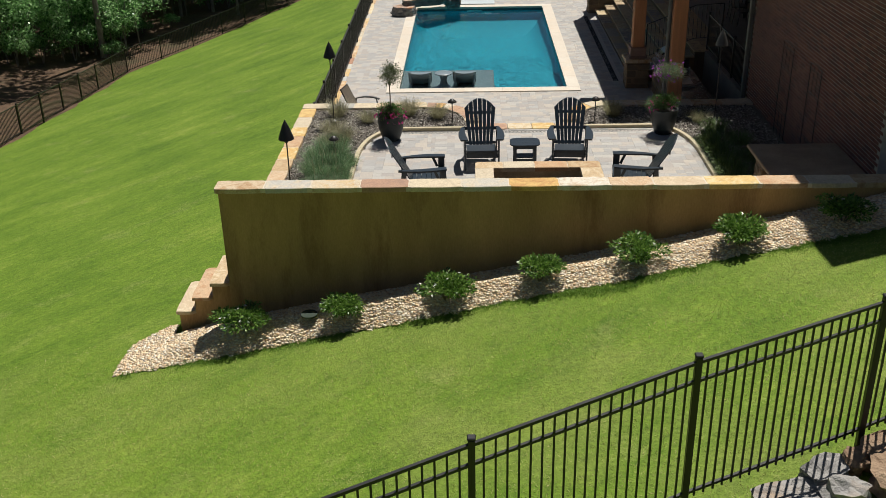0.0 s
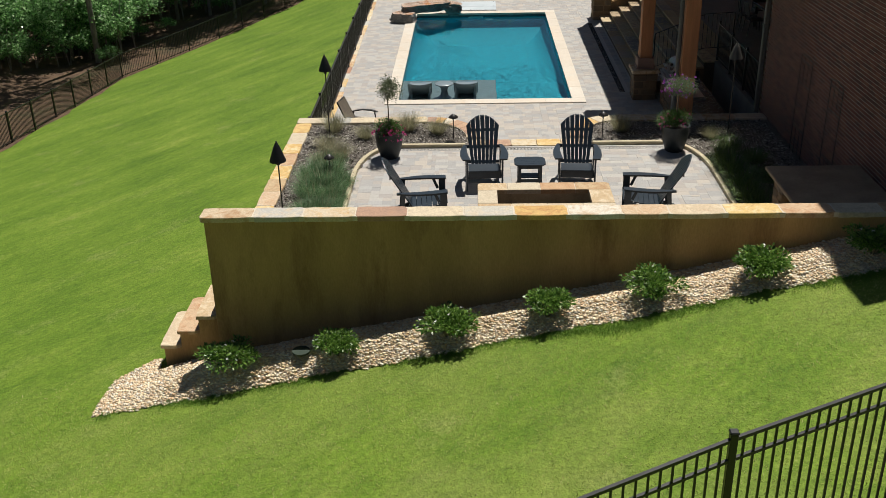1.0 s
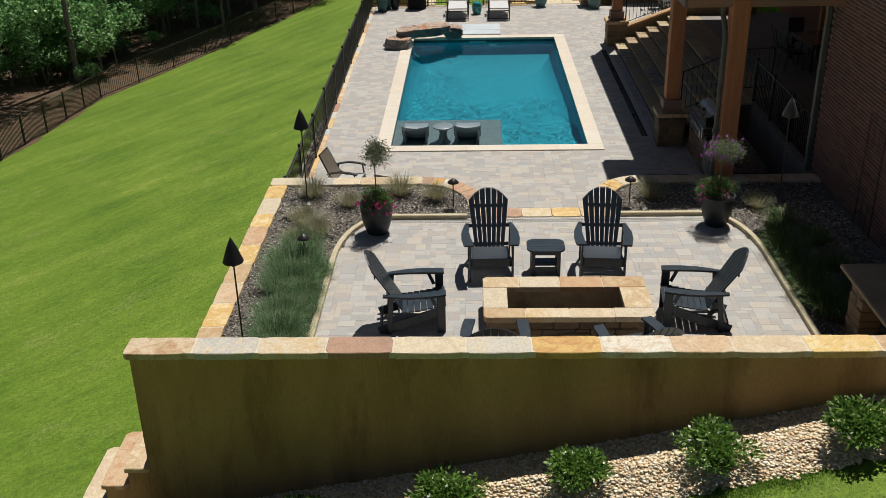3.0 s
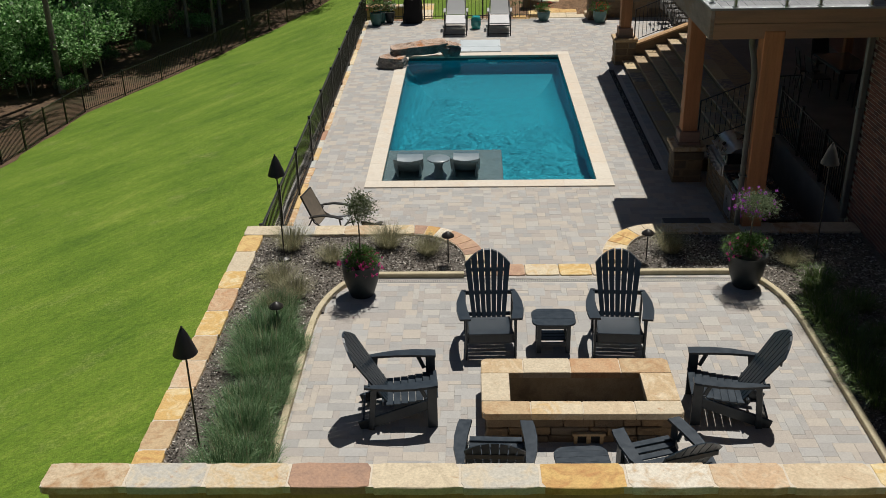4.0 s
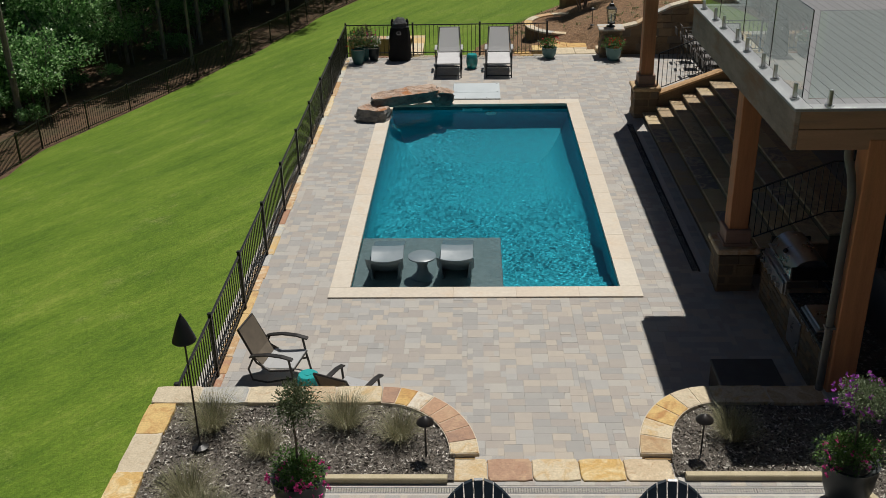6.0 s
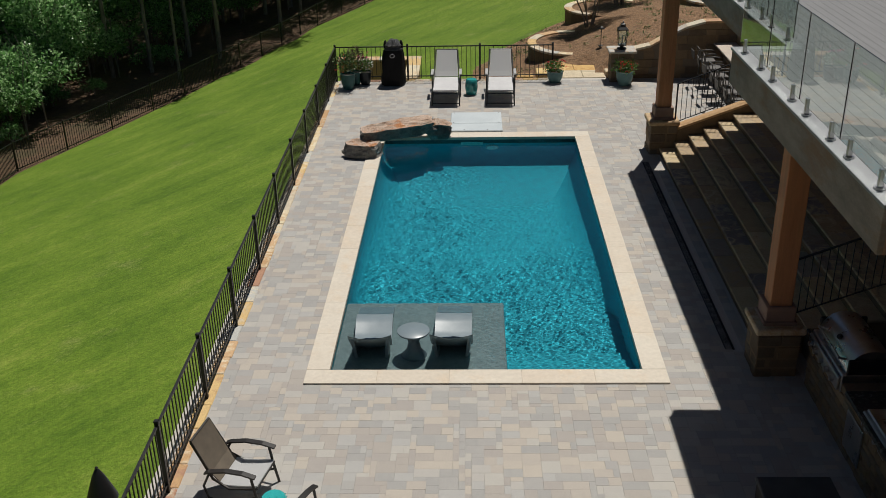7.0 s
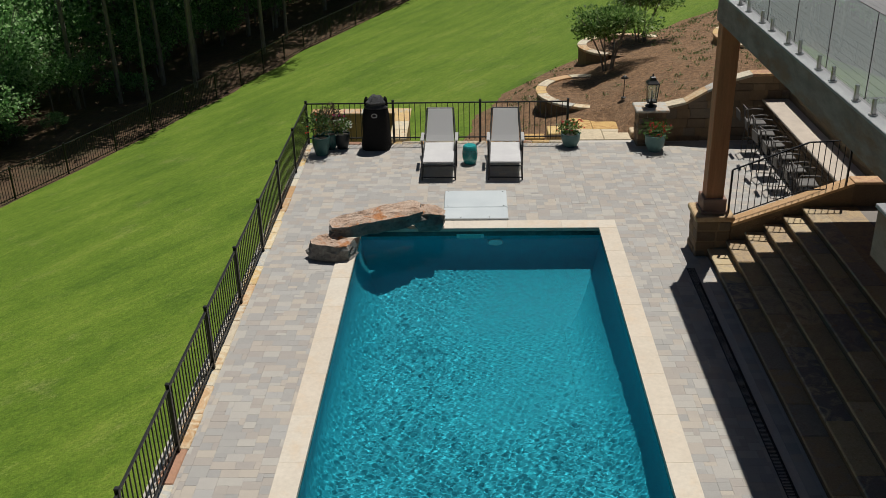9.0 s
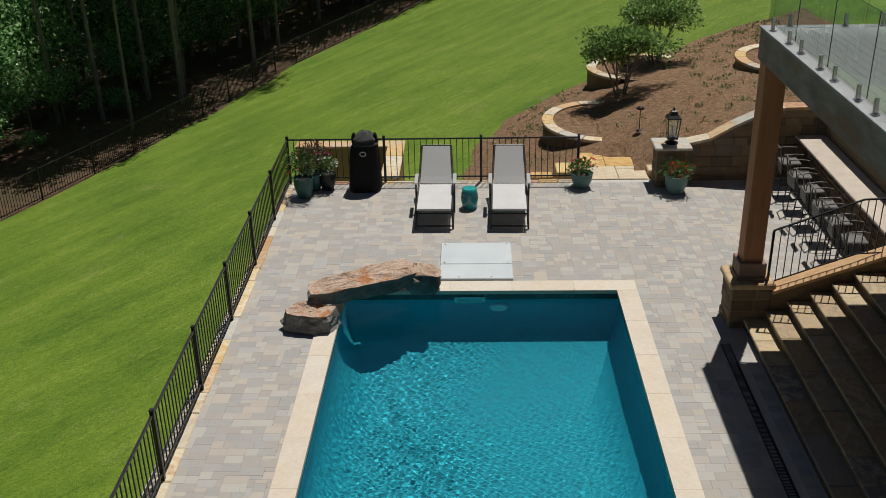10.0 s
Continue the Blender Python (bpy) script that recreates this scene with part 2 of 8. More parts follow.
def leafy(name, colours, rough=0.55, through=0.35, patch=0.0):
    """Leaves or blades, each one of its own green, that let some light through."""
    mat = bpy.data.materials.new(name)
    mat.use_nodes = True
    nt = mat.node_tree
    nodes, link = nt.nodes, nt.links.new
    bsdf, out = nodes["Principled BSDF"], nodes["Material Output"]
    geo = nodes.new("ShaderNodeNewGeometry")
    ramp = nodes.new("ShaderNodeValToRGB")
    el = ramp.color_ramp.elements
    while len(el) < len(colours):
        el.new(0.5)
    for i, col in enumerate(colours):
        el[i].position, el[i].color = i / max(len(colours) - 1, 1), (*col, 1)
    if patch > 0:
        spots = nodes.new("ShaderNodeTexNoise")
        spots.inputs["Scale"].default_value, spots.inputs["Detail"].default_value, spots.inputs["Roughness"].default_value = 1.1, 5.0, 0.65
        link(geo.outputs["Position"], spots.inputs["Vector"])
        wide = nodes.new("ShaderNodeMapRange")
        wide.inputs["From Min"].default_value, wide.inputs["From Max"].default_value = 0.32, 0.68
        link(spots.outputs["Fac"], wide.inputs["Value"])
        share = nodes.new("ShaderNodeMix")
        share.inputs[0].default_value = patch
        link(geo.outputs["Random Per Island"], share.inputs[2])
        link(wide.outputs["Result"], share.inputs[3])
        link(share.outputs[0], ramp.inputs["Fac"])
    else:
        link(geo.outputs["Random Per Island"], ramp.inputs["Fac"])
    link(ramp.outputs["Color"], bsdf.inputs["Base Color"])
    bsdf.inputs["Roughness"].default_value = rough
    bsdf.inputs["Specular IOR Level"].default_value = 0.5
    trans = nodes.new("ShaderNodeBsdfTranslucent")
    link(ramp.outputs["Color"], trans.inputs["Color"])
    both = nodes.new("ShaderNodeMixShader")
    both.inputs["Fac"].default_value = through
    link(bsdf.outputs["BSDF"], both.inputs[1])
    link(trans.outputs["BSDF"], both.inputs[2])
    link(both.outputs["Shader"], out.inputs["Surface"])
    return mat


def glassy(name, colour, rough=0.0, ior=1.45, ripple=0.0, ripple_scale=5.0):
    mat = bpy.data.materials.new(name)
    mat.use_nodes = True
    nt = mat.node_tree
    nodes, link = nt.nodes, nt.links.new
    bsdf = nodes["Principled BSDF"]
    bsdf.inputs["Base Color"].default_value = (*colour, 1)
    bsdf.inputs["Transmission Weight"].default_value = 1.0
    bsdf.inputs["Roughness"].default_value = rough
    bsdf.inputs["IOR"].default_value = ior
    if ripple > 0:
        geo = nodes.new("ShaderNodeNewGeometry")
        height = None
        for s, amount in ((ripple_scale, 1.0), (ripple_scale * 2.7, 0.45)):
            n = nodes.new("ShaderNodeTexNoise")
            n.inputs["Scale"].default_value, n.inputs["Detail"].default_value, n.inputs["Distortion"].default_value = s, 2.0, 0.8
            link(geo.outputs["Position"], n.inputs["Vector"])
            times = nodes.new("ShaderNodeMath")
            times.operation, times.inputs[1].default_value = "MULTIPLY", amount
            link(n.outputs["Fac"], times.inputs[0])
            if height is None:
                height = times.outputs[0]
            else:
                plus = nodes.new("ShaderNodeMath")
                link(height, plus.inputs[0])
                link(times.outputs[0], plus.inputs[1])
                height = plus.outputs[0]
        b = nodes.new("ShaderNodeBump")
        b.inputs["Strength"].default_value, b.inputs["Distance"].default_value = 1.0, ripple
        link(height, b.inputs["Height"])
        link(b.outputs["Normal"], bsdf.inputs["Normal"])
    return mat


PAVER = [(0.34, 0.333, 0.317), (0.433, 0.378, 0.322), (0.314, 0.308, 0.297), (0.453, 0.428, 0.385), (0.371, 0.328, 0.288), (0.34, 0.328, 0.314), (0.474, 0.413, 0.341), (0.391, 0.383, 0.37), (0.35, 0.313, 0.283), (0.433, 0.408, 0.375)]
FLAG = [(0.60, 0.42, 0.19), (0.66, 0.57, 0.40), (0.40, 0.225, 0.145), (0.52, 0.45, 0.34), (0.68, 0.60, 0.44), (0.48, 0.30, 0.15), (0.46, 0.46, 0.43), (0.63, 0.45, 0.20), (0.60, 0.545, 0.43), (0.55, 0.36, 0.20)]
BRICK = [(0.155, 0.058, 0.046), (0.2, 0.078, 0.059), (0.126, 0.049, 0.043), (0.237, 0.104, 0.074), (0.081, 0.041, 0.04), (0.174, 0.065, 0.05)]


def grass_surface(name, colours, dry):
    """Mown turf: broad soft patches, mowing streaks, tufts and single blades as noise of four sizes."""
    mat = bpy.data.materials.new(name)
    mat.use_nodes = True
    nt = mat.node_tree
    nodes, link = nt.nodes, nt.links.new
    bsdf = nodes["Principled BSDF"]
    bsdf.inputs["Roughness"].default_value = 0.75
    bsdf.inputs["Specular IOR Level"].default_value = 0.2
    geo = nodes.new("ShaderNodeNewGeometry")

    def noise(s, detail, rough, stretch=None, turn=0.0):
        n = nodes.new("ShaderNodeTexNoise")
        n.inputs["Scale"].default_value, n.inputs["Detail"].default_value, n.inputs["Roughness"].default_value = s, detail, rough
        source = geo.outputs["Position"]
        if stretch:
            for slot, value in (("Rotation", (0, 0, radians(turn))), ("Scale", stretch)):
                mp = nodes.new("ShaderNodeMapping")
                mp.inputs[slot].default_value = value
                link(source, mp.inputs["Vector"])
                source = mp.outputs["Vector"]
        link(source, n.inputs["Vector"])
        return n.outputs["Fac"]

    def total(a, b, op="ADD"):
        n = nodes.new("ShaderNodeMath")
        n.operation = op
        for k, value in enumerate((a, b)):
            if hasattr(value, "is_linked"):
                link(value, n.inputs[k])
            else:
                n.inputs[k].default_value = value
        return n.outputs[0]

    patch = noise(0.33, 4, 0.6)
    streak = noise(1.0, 5, 0.62, (0.22, 1.5, 1.0), -40)
    clump = noise(5.5, 5, 0.7, (0.6, 1.3, 1.0), -40)
    tuft = noise(17, 3, 0.7)
    blade = noise(48, 2, 0.7)
    mow = nodes.new("ShaderNodeTexWave")
    mow.inputs["Scale"].default_value, mow.inputs["Distortion"].default_value, mow.inputs["Detail"].default_value = 0.16, 2.5, 2.0
    turned = nodes.new("ShaderNodeMapping")
    turned.inputs["Rotation"].default_value = (0, 0, radians(49))
    link(geo.outputs["Position"], turned.inputs["Vector"])
    link(turned.outputs["Vector"], mow.inputs["Vector"])
    tone = total(total(total(patch, 0.40, "MULTIPLY"), total(streak, 0.25, "MULTIPLY")), total(clump, 0.44, "MULTIPLY"))
    tone = total(tone, total(mow.outputs["Fac"], 0.035, "MULTIPLY"))
    ramp = nodes.new("ShaderNodeValToRGB")
    el = ramp.color_ramp.elements
    while len(el) < len(colours):
        el.new(0.5)
    for i, col in enumerate(colours):
        el[i].position, el[i].color = 0.43 + 0.28 * i / (len(colours) - 1), (*col, 1)
    link(tone, ramp.inputs["Fac"])
    worn = nodes.new("ShaderNodeMix")
    worn.data_type = "RGBA"
    spots = nodes.new("ShaderNodeMapRange")
    spots.inputs["From Min"].default_value, spots.inputs["From Max"].default_value, spots.inputs["To Max"].default_value = 0.56, 0.80, 0.8
    link(total(total(noise(0.9, 5, 0.65), 0.7, "MULTIPLY"), total(tuft, 0.3, "MULTIPLY")), spots.inputs["Value"])
    link(spots.outputs["Result"], worn.inputs[0])
    link(ramp.outputs["Color"], worn.inputs[6])
    worn.inputs[7].default_value = (*dry, 1)
    grain = nodes.new("ShaderNodeMapRange")
    grain.inputs["From Min"].default_value, grain.inputs["From Max"].default_value = 0.28, 0.72
    grain.inputs["To Min"].default_value, grain.inputs["To Max"].default_value = 0.56, 1.44
    relief = total(total(total(tuft, 0.42, "MULTIPLY"), total(blade, 0.3, "MULTIPLY")), total(noise(8.5, 3, 0.7), 0.28, "MULTIPLY"))
    link(relief, grain.inputs["Value"])
    grey = nodes.new("ShaderNodeCombineColor")
    for k in range(3):
        link(grain.outputs["Result"], grey.inputs[k])
    both = nodes.new("ShaderNodeMix")
    both.data_type, both.blend_type = "RGBA", "MULTIPLY"
    both.inputs[0].default_value = 1.0
    # the front slope is drier and paler than the lawn beside the pool
    split = nodes.new("ShaderNodeSeparateXYZ")
    link(geo.outputs["Position"], split.inputs["Vector"])
    front = nodes.new("ShaderNodeMapRange")
    front.interpolation_type = "SMOOTHSTEP"
    front.inputs["From Min"].default_value, front.inputs["From Max"].default_value = 18.0, 9.0
    link(split.outputs["Y"], front.inputs["Value"])
    pale = nodes.new("ShaderNodeMix")
    pale.data_type = "RGBA"
    link(total(front.outputs["Result"], total(total(noise(0.5, 6, 0.66), 0.42, "SUBTRACT"), 2.6, "MULTIPLY"), "MULTIPLY"), pale.inputs[0])
    link(worn.outputs[2], pale.inputs[6])
    pale.inputs[7].default_value = (0.205, 0.245, 0.055, 1)
    link(pale.outputs[2], both.inputs[6])
    link(grey.outputs["Color"], both.inputs[7])
    link(both.outputs[2], bsdf.inputs["Base Color"])
    b = nodes.new("ShaderNodeBump")
    b.inputs["Strength"].default_value, b.inputs["Distance"].default_value = 0.8, 0.05
    link(relief, b.inputs["Height"])
    link(b.outputs["Normal"], bsdf.inputs["Normal"])
    return mat


lawn_mat = grass_surface("lawn", [(0.070, 0.135, 0.011), (0.103, 0.179, 0.015), (0.135, 0.214, 0.021), (0.19, 0.255, 0.037)], (0.25, 0.26, 0.09))
mulch_mat = surface("bark_mulch", (0.06, 0.051, 0.044), (0.30, 0.265, 0.225), 26, 90, 0.95, 1.0, 0.03, contrast=0.6)
pine_mat = surface("pine_straw", (0.12, 0.066, 0.032), (0.38, 0.225, 0.12), 8, 60, 0.95, 1.0, 0.04, stain=(0.24, 0.165, 0.10), stain_scale=0.8, contrast=0.45, grit=0.4)
wood_floor_mat = surface("leaf_litter", (0.05, 0.028, 0.015), (0.16, 0.095, 0.05), 3, 40, 0.95, 1.0, 0.04, stain=(0.05, 0.055, 0.02), stain_scale=0.35)
paver_mat = surface("paver_field", (0.28, 0.28, 0.275), (0.445, 0.43, 0.395), 7, 70, 0.85, 0.4, 0.004, palette=PAVER, pick="island", spread=0.34, contrast=0.8, grit=0.34)
paver_piece_mat = surface("paver_piece", (0.28, 0.28, 0.275), (0.445, 0.43, 0.395), 7, 70, 0.85, 0.4, 0.004, palette=PAVER, pick="object", spread=0.34, contrast=0.8, grit=0.34)
FLAGS = {tone: flagstone("flagstone_" + tone, first, second) for tone, first, second in (
    ("cream", [(0.60, 0.51, 0.36), (0.56, 0.48, 0.35)], [(0.54, 0.38, 0.19), (0.49, 0.41, 0.29)]),
    ("gold", [(0.62, 0.44, 0.18), (0.58, 0.38, 0.14)], [(0.68, 0.56, 0.33), (0.45, 0.24, 0.09)]),
    ("brown", [(0.40, 0.25, 0.17), (0.45, 0.28, 0.18)], [(0.31, 0.20, 0.145), (0.50, 0.34, 0.22)]),
    ("salmon", [(0.53, 0.375, 0.235), (0.50, 0.33, 0.19)], [(0.58, 0.47, 0.33), (0.44, 0.245, 0.125)]),
    ("grey", [(0.46, 0.44, 0.39), (0.50, 0.47, 0.40)], [(0.33, 0.34, 0.34), (0.56, 0.48, 0.35)]),
    ("pale", [(0.65, 0.60, 0.50), (0.60, 0.53, 0.42)], [(0.50, 0.37, 0.23), (0.46, 0.32, 0.20)]),
    ("tan", [(0.54, 0.43, 0.29), (0.50, 0.37, 0.22)], [(0.40, 0.25, 0.13), (0.64, 0.54, 0.38)]))}
flag_mat = flagstone("flagstone", FLAG, FLAG[3:] + FLAG[:3])
coping_mat = surface("coping_stone", (0.50, 0.425, 0.335), (0.66, 0.605, 0.515), 2.2, 14, 0.7, 0.3, 0.004, grit=0.16, palette=[(0.57, 0.505, 0.415), (0.61, 0.56, 0.475), (0.60, 0.52, 0.42), (0.625, 0.585, 0.505)], pick="object", spread=0.55, contrast=0.8, own=30.0, stain=(0.60, 0.47, 0.33), stain_scale=2.0, stain_amount=0.4)
stucco_mat = surface("weathered_wall", (0.26, 0.155, 0.06), (0.52, 0.34, 0.155), 1.1, 30, 0.9, 0.7, 0.012, stain=(0.22, 0.125, 0.055), stain_scale=1.3, stain_amount=0.7, stretch=(1.5, 1.5, 0.4), contrast=0.75, grit=0.3)
rubble_mat = surface("wall_stone", (0.11, 0.075, 0.045), (0.29, 0.205, 0.12), 4, 50, 0.85, 0.9, 0.025, palette=[(0.20, 0.135, 0.08), (0.29, 0.205, 0.12), (0.13, 0.095, 0.065), (0.25, 0.165, 0.09), (0.17, 0.145, 0.12)], pick="object", spread=0.4)
mortar_mat = surface("mortar", (0.36, 0.32, 0.28), (0.50, 0.45, 0.40), 12, 120, 0.95, 0.4, 0.005)
joint_mat = surface("joint_sand", (0.44, 0.42, 0.385), (0.54, 0.51, 0.465), 20, 160, 0.95, 0.3, 0.003)
brick_mat = surface("brick_field", (0.11, 0.044, 0.037), (0.22, 0.088, 0.067), 14, 120, 0.85, 0.5, 0.004, palette=BRICK, pick="island", spread=0.3)
brick_piece_mat = surface("brick_piece", (0.11, 0.044, 0.037), (0.22, 0.088, 0.067), 14, 120, 0.85, 0.5, 0.004, palette=BRICK, pick="object", spread=0.3)
black_mat = surface("black_powder_coat", (0.008, 0.008, 0.009), (0.014, 0.014, 0.015), 5, 200, 0.42, 0.1, 0.001)
plastic_mat = surface("dark_grey_lumber", (0.011, 0.019, 0.028), (0.021, 0.034, 0.048), 3, 120, 0.36, 0.2, 0.001, stretch=(4, 4, 4), spec=0.5)
cedar_mat = surface("cedar", (0.33, 0.132, 0.058), (0.64, 0.295, 0.14), 2.2, 40, 0.75, 0.5, 0.004, stretch=(7, 7, 0.5), contrast=0.8, stain=(0.20, 0.10, 0.05), stain_scale=1.1, stain_amount=0.4)
beam_mat = surface("weathered_beam", (0.29, 0.165, 0.105), (0.48, 0.29, 0.19), 1.8, 40, 0.85, 0.5, 0.004, stretch=(0.5, 6, 6), contrast=0.8, stain=(0.20, 0.15, 0.12), stain_scale=0.8)
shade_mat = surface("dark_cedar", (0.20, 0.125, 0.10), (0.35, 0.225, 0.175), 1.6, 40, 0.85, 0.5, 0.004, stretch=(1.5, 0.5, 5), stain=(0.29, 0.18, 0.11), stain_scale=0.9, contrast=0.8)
fascia_mat = surface("weathered_cedar", (0.15, 0.125, 0.115), (0.36, 0.30, 0.265), 2.2, 26, 0.85, 0.6, 0.004, stretch=(1.5, 0.7, 2.4), stain=(0.24, 0.15, 0.10), stain_scale=0.9, stain_amount=0.8, contrast=0.55)
decking_mat = surface("grey_decking", (0.145, 0.148, 0.155), (0.205, 0.208, 0.215), 2.5, 50, 0.65, 0.3, 0.003, stretch=(8, 0.5, 1))
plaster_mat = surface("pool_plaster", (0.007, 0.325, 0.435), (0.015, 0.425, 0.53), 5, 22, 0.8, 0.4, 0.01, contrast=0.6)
shelf_mat = surface("shelf_plaster", (0.165, 0.22, 0.23), (0.25, 0.31, 0.32), 8, 30, 0.8, 0.3, 0.01)
water_mat = glassy("pool_water", (0.85, 0.98, 0.99), 0.0, 1.33)
glass_mat = glassy("rail_glass", (0.86, 0.96, 0.93), 0.0, 1.45)
steel_mat = surface("brushed_steel", (0.42, 0.43, 0.44), (0.58, 0.58, 0.59), 4, 200, 0.3, 0.1, 0.001, metal=1.0)
bark_mat = surface("bark", (0.12, 0.105, 0.09), (0.34, 0.30, 0.26), 7, 40, 0.95, 1.0, 0.03, stretch=(2, 2, 0.35))

# ---- the ground: a lawn that falls away from the house, with a bank behind the pool ----
PATIO_Z = 1.02
WEST, EAST, SOUTH, NORTH = -4.02, 40.0, 14.33, 44.45


def lawn_z(x, y):
    u, v = min(max(x, -24), 11) / 10, (min(max(y, -12), 96) - 30) / 30
    z = -0.205 + 2.358 * u - 1.915 * v + 0.399 * u * v + 0.073 * u * u + 0.181 * v * v
    z += 0.60 * math.exp(-((x - 5.2) / 3.4) ** 2 - ((y - 49.0) / 5.5) ** 2)
    if y > 20:
        z += 0.02 * math.sin(0.55 * x + 0.13 * y) * math.sin(0.31 * y - 0.4 * x + 1.0)
    return z


# woodland floor beyond the far fence: the fence line in plan
FENCE = [(-19.0, 20.0), (-19.3, 40.0), (-19.3, 54.0), (-15.6, 61.5), (-12.6, 68.0), (-9.6, 77.0), (-3.0, 86.0), (8.0, 97.0)]


def fence_x(y):
    for (xa, ya), (xb, yb) in zip(FENCE, FENCE[1:]):
        if ya <= y <= yb:
            return xa + (xb - xa) * (y - ya) / (yb - ya)
    return FENCE[0][0] if y < FENCE[0][1] else FENCE[-1][0]


def wood_z(x, y):
    """The woodland floor rises a little behind the fence."""
    return lawn_z(x, y) + min(1.5, 0.13 * max(0.0, fence_x(y) - x))


BANK = [(44.0, -0.4), (48.9, -0.27), (50.3, 0.04), (51.8, 0.6), (52.6, 1.15), (53.3, 2.2), (54.2, 4.0), (55.2, 6.5), (57.0, 9.5)]


def bank_left(y):
    """Where the lawn meets the mulched bank."""
    for (ya, xa), (yb, xb) in zip(BANK, BANK[1:]):
        if y <= yb:
            return xa + (xb - xa) * max(0.0, (y - ya) / (yb - ya)) + 0.10 * math.sin(y * 2.1)
    return BANK[-1][1]


def ground_mesh(xs, ys, keep, lift=0.0, inside=None):
    mesh, index = Mesh(), {}
    for i, x in enumerate(xs):
        for j, y in enumerate(ys):
            index[i, j] = len(mesh.v)
            if NORTH + 0.3 < y < 55.5 and bank_left(y) + 0.7 < x < 10.5:
                mesh.v.append((x, y, lawn_z(x, y) - 0.35))
                continue
            if NORTH - 0.1 < y < 47.0 and 1.9 < x < 5.2:
                mesh.v.append((x, y, -0.45))
                continue
            if x < fence_x(y) - 0.6:
                z = lawn_z(x, y) - 0.5
                mesh.v.append((x, y, z))
                continue
            z = inside if inside is not None and WEST < x < EAST and SOUTH < y < NORTH else lawn_z(x, y) + lift
            mesh.v.append((x, y, z))
    for i in range(len(xs) - 1):
        for j in range(len(ys) - 1):
            if keep(0.5 * (xs[i] + xs[i + 1]), 0.5 * (ys[j] + ys[j + 1])):
                mesh.f.append((index[i, j], index[i + 1, j], index[i + 1, j + 1], index[i, j + 1]))
    return mesh


def steps_between(a, b, d):
    n = max(1, round((b - a) / d))
    return [a + (b - a) * i / n for i in range(n)]


gx = [-900, -400, -180, -90, -60, -45] + steps_between(-36, WEST, 0.8) + [WEST, WEST + 0.01] + steps_between(WEST + 0.4, 12, 0.8) + [12, 20, EAST - 0.01, EAST, 60, 120, 400, 900]
gy = [-900, -400, -150, -60, -30] + steps_between(-16, SOUTH, 0.6) + [SOUTH, SOUTH + 0.01] + steps_between(SOUTH + 0.6, NORTH, 1.0) + [NORTH - 0.01, NORTH] + steps_between(NORTH + 0.6, 100, 0.9) + [100, 130, 200, 400, 900]
setting("ground", ground_mesh(gx, gy, lambda x, y: True, 0.0, -3.4), lawn_mat, "sloping mown green lawn with faint lighter patches", "lawn", True)

wy = steps_between(6, 120, 1.5)
woods = Mesh()
for y in wy:
    edge = fence_x(y) + 0.25 + 0.2 * math.sin(y * 1.3) + 0.12 * math.sin(y * 3.1)
    for k in range(14):
        x = edge - k * k * 0.32
        woods.v.append((x, y, wood_z(x, y) + (0.03 if k else -0.02) + (0.05 * math.sin(x * 1.7 + y) if k > 1 else 0)))
for j in range(len(wy) - 1):
    for k in range(13):
        a = j * 14 + k
        woods.f.append((a, a + 14, a + 15, a + 1))
setting("ground_woods", woods, wood_floor_mat, "brown leaf litter on the woodland floor", "woodland floor", True)

# mulched bank behind the pool
bank = Mesh()
for j in range(27):
    y = NORTH + 0.02 + j * 0.45
    left = bank_left(y)
    for k in range(20):
        x = left + (11.0 - left) * k / 19
        lift = 0.05 if k else -0.03
        z = lawn_z(x, y) + lift + 0.03 * math.sin(3 * x + 2 * y)
        if y < 46.1 and x < 4.45:
            z = min(z, -0.06)
        bank.v.append((x, y, z))
for j in range(26):
    for k in range(19):
        a = j * 20 + k
        bank.f.append((a, a + 1, a + 21, a + 20))
setting("ground_bank", bank, pine_mat, "brown pine-straw bank with low plants behind the pool", "mulched bank", True)

# ---- pool: shell, sun shelf, steps, coping, water ----
PX0, PX1, PY0, PY1 = -2.15, 2.755, 27.875, 38.97
WATER = -0.10
shell = Mesh()
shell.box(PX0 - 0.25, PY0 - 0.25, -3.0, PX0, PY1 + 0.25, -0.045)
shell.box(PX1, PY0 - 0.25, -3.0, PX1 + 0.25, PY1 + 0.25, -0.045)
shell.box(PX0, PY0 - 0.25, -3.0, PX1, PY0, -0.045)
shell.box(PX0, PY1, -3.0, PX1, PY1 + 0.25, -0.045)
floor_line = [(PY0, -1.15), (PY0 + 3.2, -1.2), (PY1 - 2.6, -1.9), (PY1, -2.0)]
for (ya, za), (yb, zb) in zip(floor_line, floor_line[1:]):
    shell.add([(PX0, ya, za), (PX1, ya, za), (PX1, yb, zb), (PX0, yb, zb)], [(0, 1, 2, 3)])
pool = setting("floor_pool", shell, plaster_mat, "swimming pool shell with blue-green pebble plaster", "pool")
# rounded transitions between the pool walls and its floor
def pool_floor(y):
    for (ya, za), (yb, zb) in zip(floor_line, floor_line[1:]):
        if ya <= y <= yb:
            return za + (zb - za) * (y - ya) / (yb - ya)
    return floor_line[-1][1]


